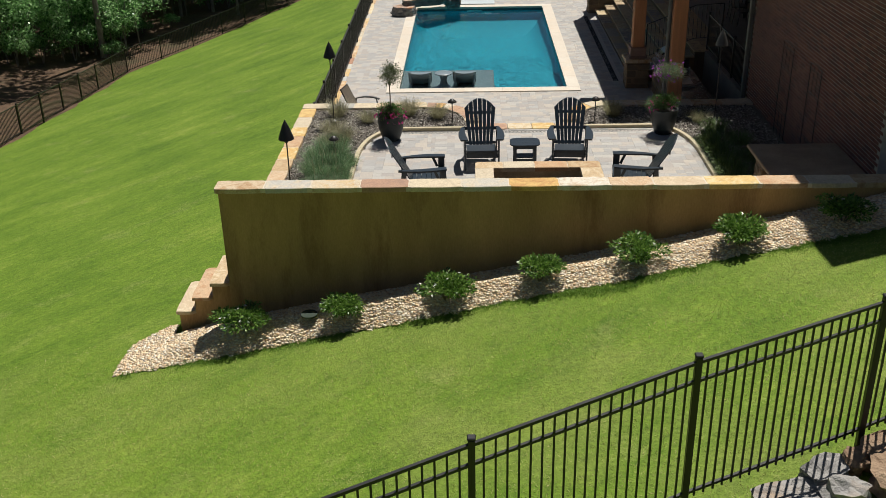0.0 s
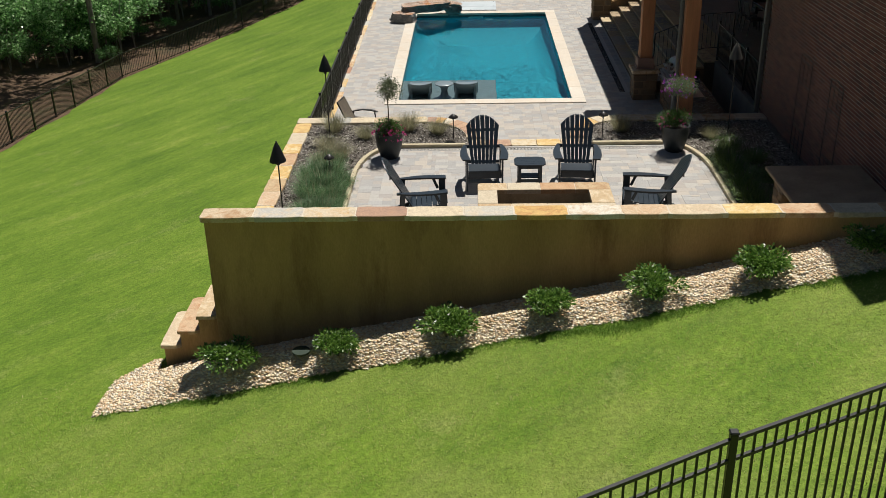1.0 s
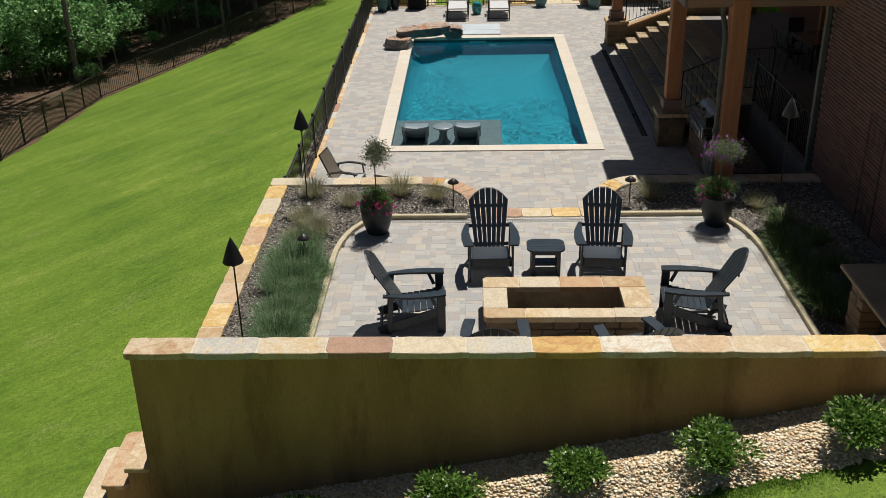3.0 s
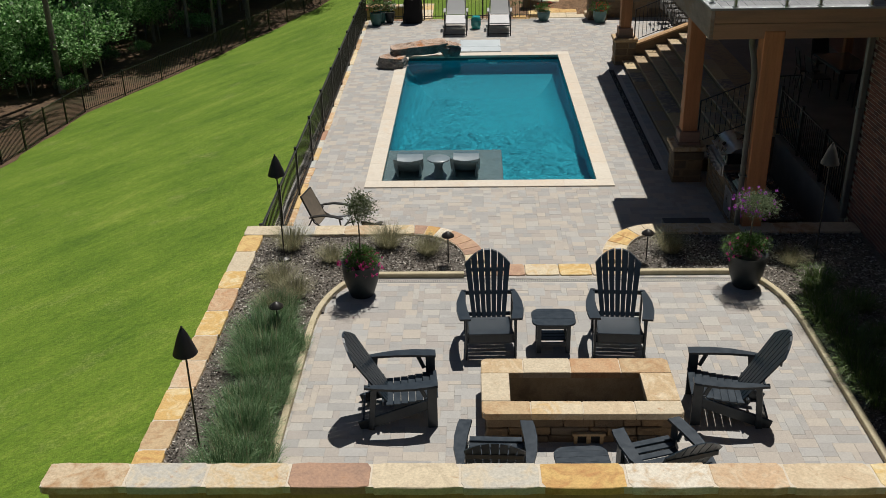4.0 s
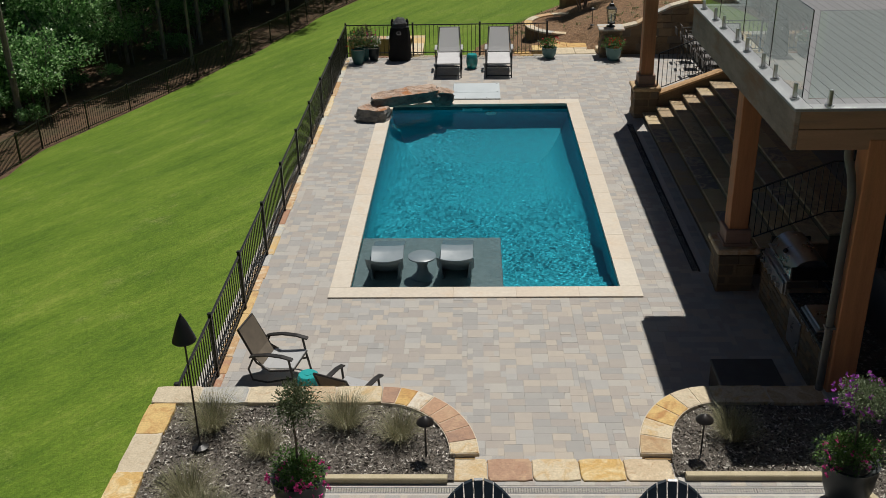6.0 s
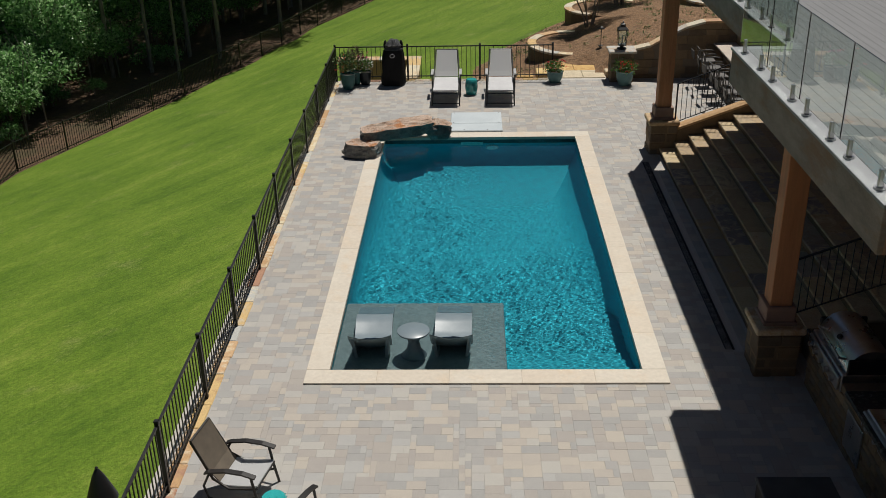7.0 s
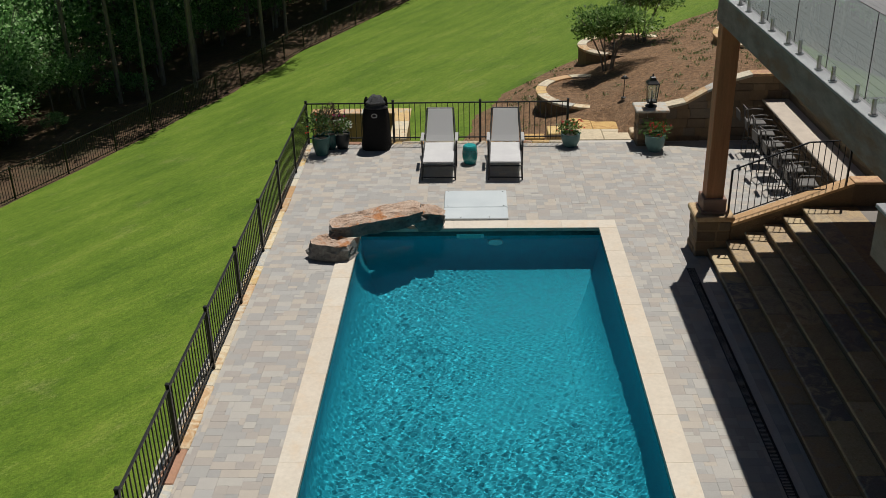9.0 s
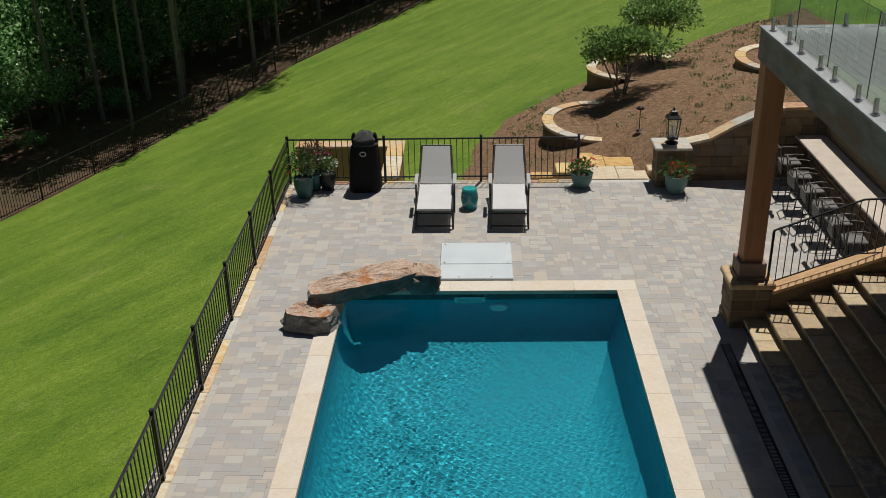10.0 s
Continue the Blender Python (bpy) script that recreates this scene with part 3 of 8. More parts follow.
cove = Mesh()
for k in range(17):
    a = math.pi / 2 * k / 16
    y, z = PY1 - 2.7 + 2.696 * math.sin(a), -0.75 - 1.15 * math.cos(a)
    cove.v += [(PX0 + 0.002, y, z), (PX1 - 0.002, y, z)]
cove.f = [(2 * k, 2 * k + 1, 2 * k + 3, 2 * k + 2) for k in range(16)]
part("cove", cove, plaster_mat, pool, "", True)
for wall, way in ((PX0 + 0.003, 1), (PX1 - 0.003, -1)):
    cove = Mesh()
    for i in range(21):
        y = 30.6 + (PY1 - 30.6) * i / 20
        deep = pool_floor(y) + 0.01
        wide = 0.02 + 0.88 * min(1.0, (y - 30.6) / 1.8)
        for k in range(11):
            a = math.pi / 2 * k / 10
            cove.v.append((wall + way * wide * (1 - math.sin(a)), y, -0.6 + (deep + 0.6) * math.cos(a)))
    for i in range(20):
        for k in range(10):
            j = 11 * i + k
            cove.f.append((j, j + 1, j + 12, j + 11) if way > 0 else (j, j + 11, j + 12, j + 1))
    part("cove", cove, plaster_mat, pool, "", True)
tile_band = Mesh()
for x0, y0, x1, y1 in ((PX0, PY0 + 0.004, PX0 + 0.004, PY1 - 0.004), (PX1 - 0.004, PY0 + 0.004, PX1, PY1 - 0.004), (PX0, PY0, PX1, PY0 + 0.004), (PX0, PY1 - 0.004, PX1, PY1)):
    tile_band.box(x0, y0, -0.24, x1, y1, -0.05)
tile_mat = surface("waterline_tile", (0.03, 0.045, 0.05), (0.07, 0.085, 0.09), 12, 40, 0.25, 0.1, 0.002)
part("waterline_tile", tile_band, tile_mat, pool, "dark waterline tile band")
part("sun_shelf", Mesh().box(PX0 + 0.004, PY0 + 0.004, -1.4, 0.66, 30.5, -0.32, 0.015), shelf_mat, pool, "shallow grey plaster sun shelf")
for k in range(4):
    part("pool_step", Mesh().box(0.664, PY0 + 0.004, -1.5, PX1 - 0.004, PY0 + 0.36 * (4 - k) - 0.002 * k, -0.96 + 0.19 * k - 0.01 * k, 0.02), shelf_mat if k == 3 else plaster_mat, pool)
# water surface with small crossing ripples
waves = []
ripple_rnd = random.Random(31)
for k in range(40):
    length = 0.056 * (1.10 ** (k % 13)) * ripple_rnd.uniform(0.9, 1.1)
    a = ripple_rnd.uniform(0, 2 * math.pi)
    waves.append((2 * math.pi / length * math.cos(a), 2 * math.pi / length * math.sin(a), ripple_rnd.uniform(0, 6.28), 0.00104 * length))
nx, ny = 390, 890
wx, wy_ = np.meshgrid(np.linspace(PX0, PX1, nx + 1), np.linspace(PY0, PY1, ny + 1))
wz = np.full_like(wx, WATER)
# the water lies smooth over the deep end beside the stair, ruffled elsewhere
smooth_x = np.clip((wx + 0.35 + 0.25 * np.sin(1.9 * wy_)) / 1.1, 0, 1)
smooth_y = np.clip((wy_ - 33.0 + 0.35 * np.sin(2.3 * wx)) / 1.3, 0, 1)
calm = (1.2 - 0.45 * np.clip((wy_ - 31.5) / 4.0, 0, 1)) * (1 - 0.62 * smooth_x * smooth_y) - 0.2 * np.clip((wy_ - 36.4) / 1.2, 0, 1)
for kx, ky, ph, amp in waves:
    wz += calm * amp * np.sin(kx * wx + ky * wy_ + ph)
surf = Mesh()
surf.v = [tuple(p) for p in np.stack([wx, wy_, wz], axis=-1).reshape(-1, 3).tolist()]
for j in range(ny):
    for i in range(nx):
        a = j * (nx + 1) + i
        surf.f.append((a, a + 1, a + nx + 2, a + nx + 1))
water = setting("water", surf, water_mat, "rippling clear blue-green swimming pool water", "water", True)
water.cycles.is_caustics_caster = True
for ob in (pool, *pool.children):
    ob.cycles.is_caustics_receiver = True

# ---- front retaining wall with stone caps ----
wall = setting("wall_front", Mesh().box(-3.975, 14.2, -1.2, 6.62, 14.46, 2.42, 0.01), stucco_mat, "tall weathered tan retaining wall in shade", "wall")
buttress = setting("wall_stepped", Mesh().box(-4.32, 14.39, -1.5, -3.98, 15.45, 0.69).box(-4.65, 14.42, -1.5, -4.324, 15.5, 0.41).box(-4.95, 14.46, -1.5, -4.654, 15.55, 0.13), stucco_mat, "stepped tan wing wall going down to the lawn", "wall")

# ---- raised terrace ----
setting("floor_terrace", Mesh().box(-3.7, 14.47, -1.0, 6.62, 17.0, 1.012).box(-3.7, 17.75, -1.0, 6.62, 21.55, 1.012).box(-3.7, 17.0, -1.0, 0.3, 17.75, 1.012).box(2.16, 17.0, -1.0, 6.62, 17.75, 1.012), joint_mat, "sanded bed under the terrace pavers", "terrace")
setting("wall_bed_west", Mesh().box(-4.02, 14.47, -3.2, -3.74, 22.99, 1.04), stucco_mat, "tan retaining wall along the planting bed", "wall")


def arc(cx, cy, rx, ry, a0, a1, n):
    return [(cx + rx * math.cos(radians(a0 + (a1 - a0) * i / n)), cy + ry * math.sin(radians(a0 + (a1 - a0) * i / n))) for i in range(n + 1)]


def strip_wall(name, outer, inner, z0, z1, label):
    mesh = Mesh()
    for i in range(len(outer) - 1):
        q = [outer[i], outer[i + 1], inner[i + 1], inner[i]]
        area = sum(q[k][0] * q[(k + 1) % 4][1] - q[(k + 1) % 4][0] * q[k][1] for k in range(4))
        mesh.prism(q if area > 0 else q[::-1], z0, z1)
    return setting(name, mesh, stucco_mat, label, "wall")


west_outer = [(-3.72, 22.95)] + arc(-1.08, 21.58, 1.20, 1.37, 90, 0, 14)
west_inner = [(-3.72, 22.68)] + arc(-1.08, 21.58, 0.94, 1.10, 90, 0, 14)
east_outer = [(6.62, 22.98)] + arc(3.15, 21.58, 1.04, 1.40, 90, 180, 14)
east_inner = [(6.62, 22.68)] + arc(3.15, 21.58, 0.74, 1.10, 90, 180, 14)
bed_wall_w = strip_wall("wall_bed_curved_1", west_outer, west_inner, -0.3, 1.04, "curved tan wall round the planting bed")
bed_wall_e = strip_wall("wall_bed_curved_2", east_outer, east_inner, -0.3, 1.04, "curved tan wall round the shaded planting bed")
step_wall = setting("wall_threshold", Mesh().box(-0.14, 21.56, -0.3, 2.4, 21.62, 0.98), stucco_mat, "stone riser between terrace and pool deck", "wall")

# planting beds: mulch surfaces, a little uneven
def bed_surface(name, x0, x1, y0, y1, inside, z, label):
    mesh, idx = Mesh(), {}
    n, k = max(2, round((x1 - x0) / 0.12)), max(2, round((y1 - y0) / 0.12))
    for i in range(n + 1):
        for j in range(k + 1):
            x, y = x0 + (x1 - x0) * i / n, y0 + (y1 - y0) * j / k
            idx[i, j] = len(mesh.v)
            mesh.v.append((x, y, z + 0.02 * noise.noise(Vector((x * 2.2, y * 2.2, 3.0))) + 0.01 * noise.noise(Vector((x * 9, y * 9, 1.0)))))
    for i in range(n):
        for j in range(k):
            cx, cy = x0 + (x1 - x0) * (i + 0.5) / n, y0 + (y1 - y0) * (j + 0.5) / k
            if inside(cx, cy):
                mesh.f.append((idx[i, j], idx[i + 1, j], idx[i + 1, j + 1], idx[i, j + 1]))
    return setting(name, mesh, mulch_mat, label, "planting bed", True)


def kerb_w(y):
    """Where the west bed's kerb runs."""
    return -2.42 if y < 19.5 else -1.62 - 0.80 * math.sqrt(max(0.0, 1 - ((y - 19.5) / 1.72) ** 2)) if y < 21.22 else -1.62


def kerb_e(y):
    return 4.72 if y < 19.6 else 4.05 + 0.67 * math.sqrt(max(0.0, 1 - ((y - 19.6) / 1.68) ** 2)) if y < 21.28 else 4.05


def in_west_bed(x, y):
    if y < 21.25:
        return x < kerb_w(y) + 0.03
    if x < -1.08:
        return y < 22.70
    return ((x + 1.08) / 0.96) ** 2 + ((y - 21.58) / 1.13) ** 2 < 1 or y < 21.58 and x < -0.13


def in_east_bed(x, y):
    if y < 21.3:
        return x > kerb_e(y) - 0.03
    if x > 3.15:
        return y < 22.70
    return ((x - 3.15) / 0.77) ** 2 + ((y - 21.58) / 1.13) ** 2 < 1 or y < 21.58 and x > 2.42


bed_surface("ground_bed_west", -3.74, 0.0, 14.47, 22.75, in_west_bed, 1.05, "dark bark mulch in the sunny planting bed")
bed_surface("ground_bed_east", 2.3, 6.62, 14.47, 22.75, in_east_bed, 1.05, "dark bark mulch in the shaded planting bed")

# ---- pool deck sub-base and edge ----
def west_edge(y):
    """The pool fence runs a little outwards to the far end."""
    return -3.85 - 0.0095 * (y - 25)


deck_base = Mesh()
deck_base.box(-4.14, 23.0, -3.2, PX0 - 0.25, NORTH, -0.008).box(PX1 + 0.25, 22.98, -3.2, 9.6, NORTH, -0.008)
deck_base.box(PX0 - 0.25, 22.6, -3.2, PX1 + 0.25, PY0 - 0.25, -0.008).box(PX0 - 0.25, PY1 + 0.25, -3.2, PX1 + 0.25, NORTH, -0.008)
setting("floor_pool_deck", deck_base, joint_mat, "sanded bed under the pool deck pavers", "pool deck")

# ---- house: brick side wall, porch under a timber deck, broad stone stairs ----
BX = 6.62
setting("wall_house_side", Mesh().box(BX + 0.006, 15.4, -1.0, BX + 0.34, 23.55, 9.2), mortar_mat, "red brick house wall with mortar joints", "wall")
setting("wall_house_front", Mesh().box(BX + 0.34, 15.4, -1.0, 16.0, 15.7, 9.2), brick_mat, "red brick end wall of the house", "wall")
setting("wall_house_porch", Mesh().box(BX + 0.34, 23.25, 0.9, 10.6, 23.55, 9.2), brick_mat, "red brick return wall beside the porch", "wall")
setting("wall_porch_back", Mesh().box(10.3, 23.55, 0.9, 10.6, 47.0, 9.2), brick_mat, "dark brick wall at the back of the porch", "wall")
setting("roof", Mesh().box(6.1, 15.0, 9.2, 16.5, 23.6, 9.4).box(10.0, 23.6, 9.2, 16.5, 47.5, 9.4), shade_mat, "flat dark house eaves", "roof")
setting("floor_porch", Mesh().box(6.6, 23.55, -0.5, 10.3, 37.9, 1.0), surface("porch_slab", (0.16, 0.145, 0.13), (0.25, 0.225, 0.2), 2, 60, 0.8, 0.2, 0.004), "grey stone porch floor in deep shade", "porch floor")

# timber deck above: a wide part that juts out and the main part
DZ0, DZ1 = 4.38, 4.88
deck = thing("timber_deck", "raised cedar deck with grey boards and glass railing", "deck")
part("fascia", Mesh().box(3.74, 22.9, DZ0, 3.80, 28.52, DZ1 - 0.04, 0.006), fascia_mat, deck, "weathered grey-brown fascia board")
part("fascia", Mesh().box(3.80, 22.9, DZ0, BX, 22.96, DZ0 + 0.245, 0.006).box(3.80, 22.904, DZ0 + 0.249, BX, 22.96, DZ1 - 0.04, 0.006), beam_mat, deck, "weathered brown fascia boards")
part("fascia", Mesh().box(3.80, 28.46, DZ0, 4.58, 28.52, DZ1 - 0.04, 0.006), fascia_mat, deck)
part("fascia", Mesh().box(4.52, 28.52, DZ0, 4.58, 38.2, DZ1 - 0.04, 0.006), fascia_mat, deck)
part("fascia", Mesh().box(4.58, 38.14, DZ0, 10.3, 38.2, DZ1 - 0.04, 0.006), fascia_mat, deck)
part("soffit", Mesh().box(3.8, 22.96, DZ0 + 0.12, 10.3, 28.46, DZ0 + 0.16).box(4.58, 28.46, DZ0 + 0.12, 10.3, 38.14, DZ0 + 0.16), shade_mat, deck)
edge_mat = surface("pale_deck_edge", (0.20, 0.21, 0.22), (0.28, 0.29, 0.30), 3, 80, 0.5, 0.1, 0.002)
part("edge_trim", Mesh().box(3.72, 22.88, DZ1 - 0.04, 3.92, 28.54, DZ1, 0.006).box(3.92, 22.88, DZ1 - 0.04, BX, 23.06, DZ1, 0.006).box(3.92, 28.36, DZ1 - 0.04, 4.68, 28.54, DZ1, 0.006)
     .box(4.5, 28.54, DZ1 - 0.04, 4.68, 38.22, DZ1, 0.006).box(4.68, 38.04, DZ1 - 0.04, 10.3, 38.22, DZ1, 0.006), edge_mat, deck, "pale grey metal edge trim")
bw = 0.14
k = 0
x = 3.925
while x < 10.25:
    y0, y1 = (23.065, 28.355) if x < 4.685 - bw else (23.065 if x < BX - bw else 23.56, 38.035)
    part("deck_board", Mesh().box(x, y0, DZ1 - 0.038, x + bw - 0.003, y1, DZ1 - 0.004, 0.003), decking_mat, deck)
    x += bw
for px, py, z0 in ((4.70, 28.05, 0.84), (4.70, 37.92, 0.84), (4.78, 23.05, -0.06)):
    post = part("post", Mesh().box(px - 0.165, py - 0.165, z0, px + 0.165, py + 0.165, DZ0 + 0.12, 0.012), cedar_mat, deck, "square cedar post")
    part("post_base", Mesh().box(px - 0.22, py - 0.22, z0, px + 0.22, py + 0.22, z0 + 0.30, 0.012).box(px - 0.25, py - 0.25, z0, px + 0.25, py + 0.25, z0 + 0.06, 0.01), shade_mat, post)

part("post", Mesh().box(9.86, 33.4, 1.0, 10.06, 33.6, DZ0 + 0.12, 0.01), cedar_mat, deck, "square cedar post")

# glass railing: panes in pairs of steel spigots
def railing(x0, y0, x1, y1, panes):
    dx, dy = (x1 - x0) / panes, (y1 - y0) / panes
    ln = math.hypot(dx, dy)
    a = math.degrees(math.atan2(dy, dx))
    for i in range(panes):
        m = pose(x0 + dx * i, y0 + dy * i, DZ1, 0, 0, a)
        pane = part("glass_pane", Mesh().box(0.02, -0.006, 0.09, ln - 0.02, 0.006, 1.07, 0.002), glass_mat, deck, "clear frameless glass pane", m=m)
        pane.visible_shadow = False
        for s in (0.2, 0.8):
            sp = Mesh().cyl((ln * s, 0, 0), (ln * s, 0, 0.018), 0.055, n=14).box(ln * s - 0.022, -0.026, 0.018, ln * s + 0.022, 0.026, 0.19, 0.006)
            part("spigot", sp, steel_mat, deck, "brushed steel clamp", m=m)


railing(3.82, 22.98, 3.82, 28.44, 4)
railing(3.86, 22.97, BX - 0.1, 22.97, 2)
railing(4.60, 28.6, 4.60, 38.12, 7)
railing(4.66, 38.12, 10.1, 38.12, 4)

# stone piers under the posts
for px, py in ((4.70, 28.05), (4.70, 37.92)):
    pier = thing("stone_pier", "square tan stone pier with a flagstone cap", "pier", "stone piers")
    z = -0.06
    for h in (0.2, 0.17, 0.22, 0.19):
        cut, other = rnd.uniform(-0.16, 0.16), rnd.uniform(-0.16, 0.16)
        for xa, xb in ((-0.32, cut), (cut + 0.012, 0.32)):
            for ya, yb in ((-0.32, other), (other + 0.012, 0.32)):
                out = rnd.uniform(-0.015, 0.012)
                part("stone", Mesh().box(px + xa - out, py + ya - out, z, px + xb + out, py + yb + out, z + h - 0.012, 0.018), rubble_mat, pier)
        z += h
    part("core", Mesh().box(px - 0.305, py - 0.305, -0.06, px + 0.305, py + 0.305, 0.735), rubble_mat, pier)
    part("cap", Mesh().box(px - 0.37, py - 0.37, 0.735, px + 0.37, py + 0.37, 0.84, 0.02), FLAGS["tan"], pier, "tan flagstone cap")

# broad stairs from the pool deck up to the porch
stair = thing("stone_stairs", "broad stone stairs with dark flagstone treads, in shade", "stairs")
tread_mat = flagstone("tread_stone", [(0.44, 0.35, 0.22), (0.50, 0.40, 0.24), (0.33, 0.28, 0.22), (0.40, 0.30, 0.18), (0.24, 0.21, 0.19)], [(0.36, 0.30, 0.23), (0.52, 0.43, 0.28), (0.28, 0.22, 0.16), (0.46, 0.36, 0.2)])
for k in range(6):
    z = 0.167 * (k + 1)
    x0 = 4.62 + 0.335 * k
    south = 28.42 if k < 2 else 27.98
    part("riser", Mesh().box(x0 + 0.03, south, -0.06, x0 + 0.365, 37.62, z - 0.05), rubble_mat, stair)
    y = south
    while y < 37.6:
        ln = min(rnd.uniform(0.7, 1.25), 37.62 - y)
        part("tread", Mesh().box(x0, y + 0.004, z - 0.05, x0 + 0.42, y + ln - 0.004, z, 0.012), tread_mat, stair)
        y += ln
part("landing", Mesh().box(6.63, 28.42, 0.93, 7.3, 37.62, 1.004, 0.01), tread_mat, stair)
# sloping side walls with rails
for y0, y1 in ((37.63, 37.89),):
    side = [(5.03, -0.06), (7.2, -0.06), (7.2, 1.42), (5.03, 0.62)]
    part("side_wall", Mesh().box(7.204, y0, -0.06, 9.2, y1, 1.44), rubble_mat, stair)
    part("side_cap", Mesh().box(7.19, y0 - 0.03, 1.444, 9.2, y1 + 0.03, 1.50, 0.012), flag_mat, stair, "tan flagstone coping")
    v = [(x, y, z) for y in (y0, y1) for x, z in side]
    part("side_wall", Mesh().add(v, [(0, 1, 2, 3), (7, 6, 5, 4), (0, 4, 5, 1), (1, 5, 6, 2), (2, 6, 7, 3), (3, 7, 4, 0)]), rubble_mat, stair)
    v = [(x, y, z + dz) for y in (y0 - 0.03, y1 + 0.03) for dz in (0, 0.055) for x, z in ((5.03, 0.62), (7.2, 1.42))]
    part("side_cap", Mesh().add(v, [(0, 1, 3, 2), (6, 7, 5, 4), (0, 4, 5, 1), (2, 3, 7, 6), (0, 2, 6, 4), (1, 5, 7, 3)]), flag_mat, stair, "tan flagstone coping")


def stair_rail(label, y, line, h):
    """A rail over a line (x, z) that climbs with the coping and then runs level."""
    rail = thing("stair_rail", label, "railing", "stair rails")
    part("top_rail", Mesh().sweep([(x, y, z + h) for x, z in line], [(-0.016, 0), (0.016, 0), (0.016, 0.022), (-0.016, 0.022)]), black_mat, rail)
    part("bottom_rail", Mesh().sweep([(x, y, z + 0.09) for x, z in line], [(-0.010, 0), (0.010, 0), (0.010, 0.018), (-0.010, 0.018)]), black_mat, rail)
    xa, xb = line[0][0], line[-1][0]
    n = round((xb - xa) / 0.115)
    for i in range(n + 1):
        x = xa + (xb - xa) * i / n
        z = next(za + (zb - za) * (x - p) / (q - p) for (p, za), (q, zb) in zip(line, line[1:]) if x <= q + 1e-6)
        end = i in (0, n)
        w = 0.017 if end else 0.0065
        part("post" if end else "baluster", Mesh().box(x - w, y - w, z + (0 if end else 0.09), x + w, y + w, z + h + 0.01), black_mat, rail)
    return rail


stair_rail("black iron stair rail with thin balusters on the coping", 37.76, [(4.98, 0.66), (6.32, 1.18), (7.1, 1.22)], 1.03)
stair_rail("black iron stair rail in shade beside the grill", 28.29, [(4.98, 0.66), (6.32, 1.18), (7.1, 1.22)], 1.03)


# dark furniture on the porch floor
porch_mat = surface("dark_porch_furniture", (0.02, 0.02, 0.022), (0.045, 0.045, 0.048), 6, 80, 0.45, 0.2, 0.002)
slick_mat = surface("polished_table_top", (0.05, 0.055, 0.06), (0.09, 0.095, 0.10), 3, 60, 0.12, 0.1, 0.001)
ptab = thing("porch_table", "dark porch table with a polished reflecting top", "table")
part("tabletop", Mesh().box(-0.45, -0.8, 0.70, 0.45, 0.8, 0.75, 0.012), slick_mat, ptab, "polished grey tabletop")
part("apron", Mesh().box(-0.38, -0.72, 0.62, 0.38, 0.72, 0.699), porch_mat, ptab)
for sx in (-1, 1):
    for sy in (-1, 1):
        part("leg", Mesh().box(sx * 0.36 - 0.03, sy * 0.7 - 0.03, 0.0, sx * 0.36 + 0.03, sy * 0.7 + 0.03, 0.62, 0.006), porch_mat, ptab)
ptab.matrix_basis = pose(9.1, 31.3, 1.0, 0, 0, 4)


def porch_chair(m):
    c = thing("porch_chair", "black metal porch chair in deep shade", "chair", "chairs on the porch")
    part("seat", Mesh().box(-0.24, -0.24, 0.42, 0.24, 0.24, 0.46, 0.015), porch_mat, c)
    for sx in (-0.22, 0.22):
        part("leg", Mesh().tube([(sx, -0.22, 0.42), (sx * 1.05, -0.25, 0.0)], 0.016, 6), porch_mat, c)
        part("leg", Mesh().tube([(sx * 1.05, 0.28, 0.0), (sx, 0.22, 0.44), (sx * 0.95, 0.33, 0.95)], 0.016, 6), porch_mat, c)
    part("backrest", Mesh().sweep([(0, 0.245, 0.56), (0, 0.33, 0.94)], [(-0.2, 0), (0.2, 0), (0.2, 0.02), (-0.2, 0.02)]), porch_mat, c)
    c.matrix_basis = m
    return c


seat_model = porch_chair(pose(8.42, 31.0, 1.0, 0, 0, 95))
for x, y, a in ((8.4, 31.75, 86), (9.0, 32.45, 5), (9.2, 30.15, 172)):
    copy_thing(seat_model, pose(x, y, 1.0, 0, 0, a))

# ---- fences ----
def fence_panel(fence, a, b, top, low, pickets, bar=0.009, second=True):
    """Rails and pickets between two post tops a and b (x, y, ground z)."""
    a, b = Vector(a), Vector(b)
    ln = (b - a).length
    prof = lambda w, h: [(-w, 0), (w, 0), (w, h), (-w, h)]
    up = Vector((0, 0, 1))
    part("top_rail", Mesh().sweep([a + up * (top - 0.03), b + up * (top - 0.03)], prof(0.016, 0.03)), black_mat, fence)
    if second:
        part("middle_rail", Mesh().sweep([a + up * (top - 0.22), b + up * (top - 0.22)], prof(0.014, 0.028)), black_mat, fence)
    part("bottom_rail", Mesh().sweep([a + up * low, b + up * low], prof(0.014, 0.028)), black_mat, fence)
    data = Mesh().box(-bar, -bar, low - 0.05, bar, bar, top - 0.028).data("picket", black_mat)
    for i in range(1, pickets):
        part("picket", data, None, fence, m=Matrix.Translation(a + (b - a) * i / pickets))


def fence_post(fence, p, height, half=0.028):
    x, y, z = p
    post = part("post", Mesh().box(x - half, y - half, z - 0.1, x + half, y + half, z + height, 0.004), black_mat, fence)
    part("post_cap", Mesh().box(x - half - 0.006, y - half - 0.006, z + height, x + half + 0.006, y + half + 0.006, z + height + 0.025, 0.008), black_mat, post)


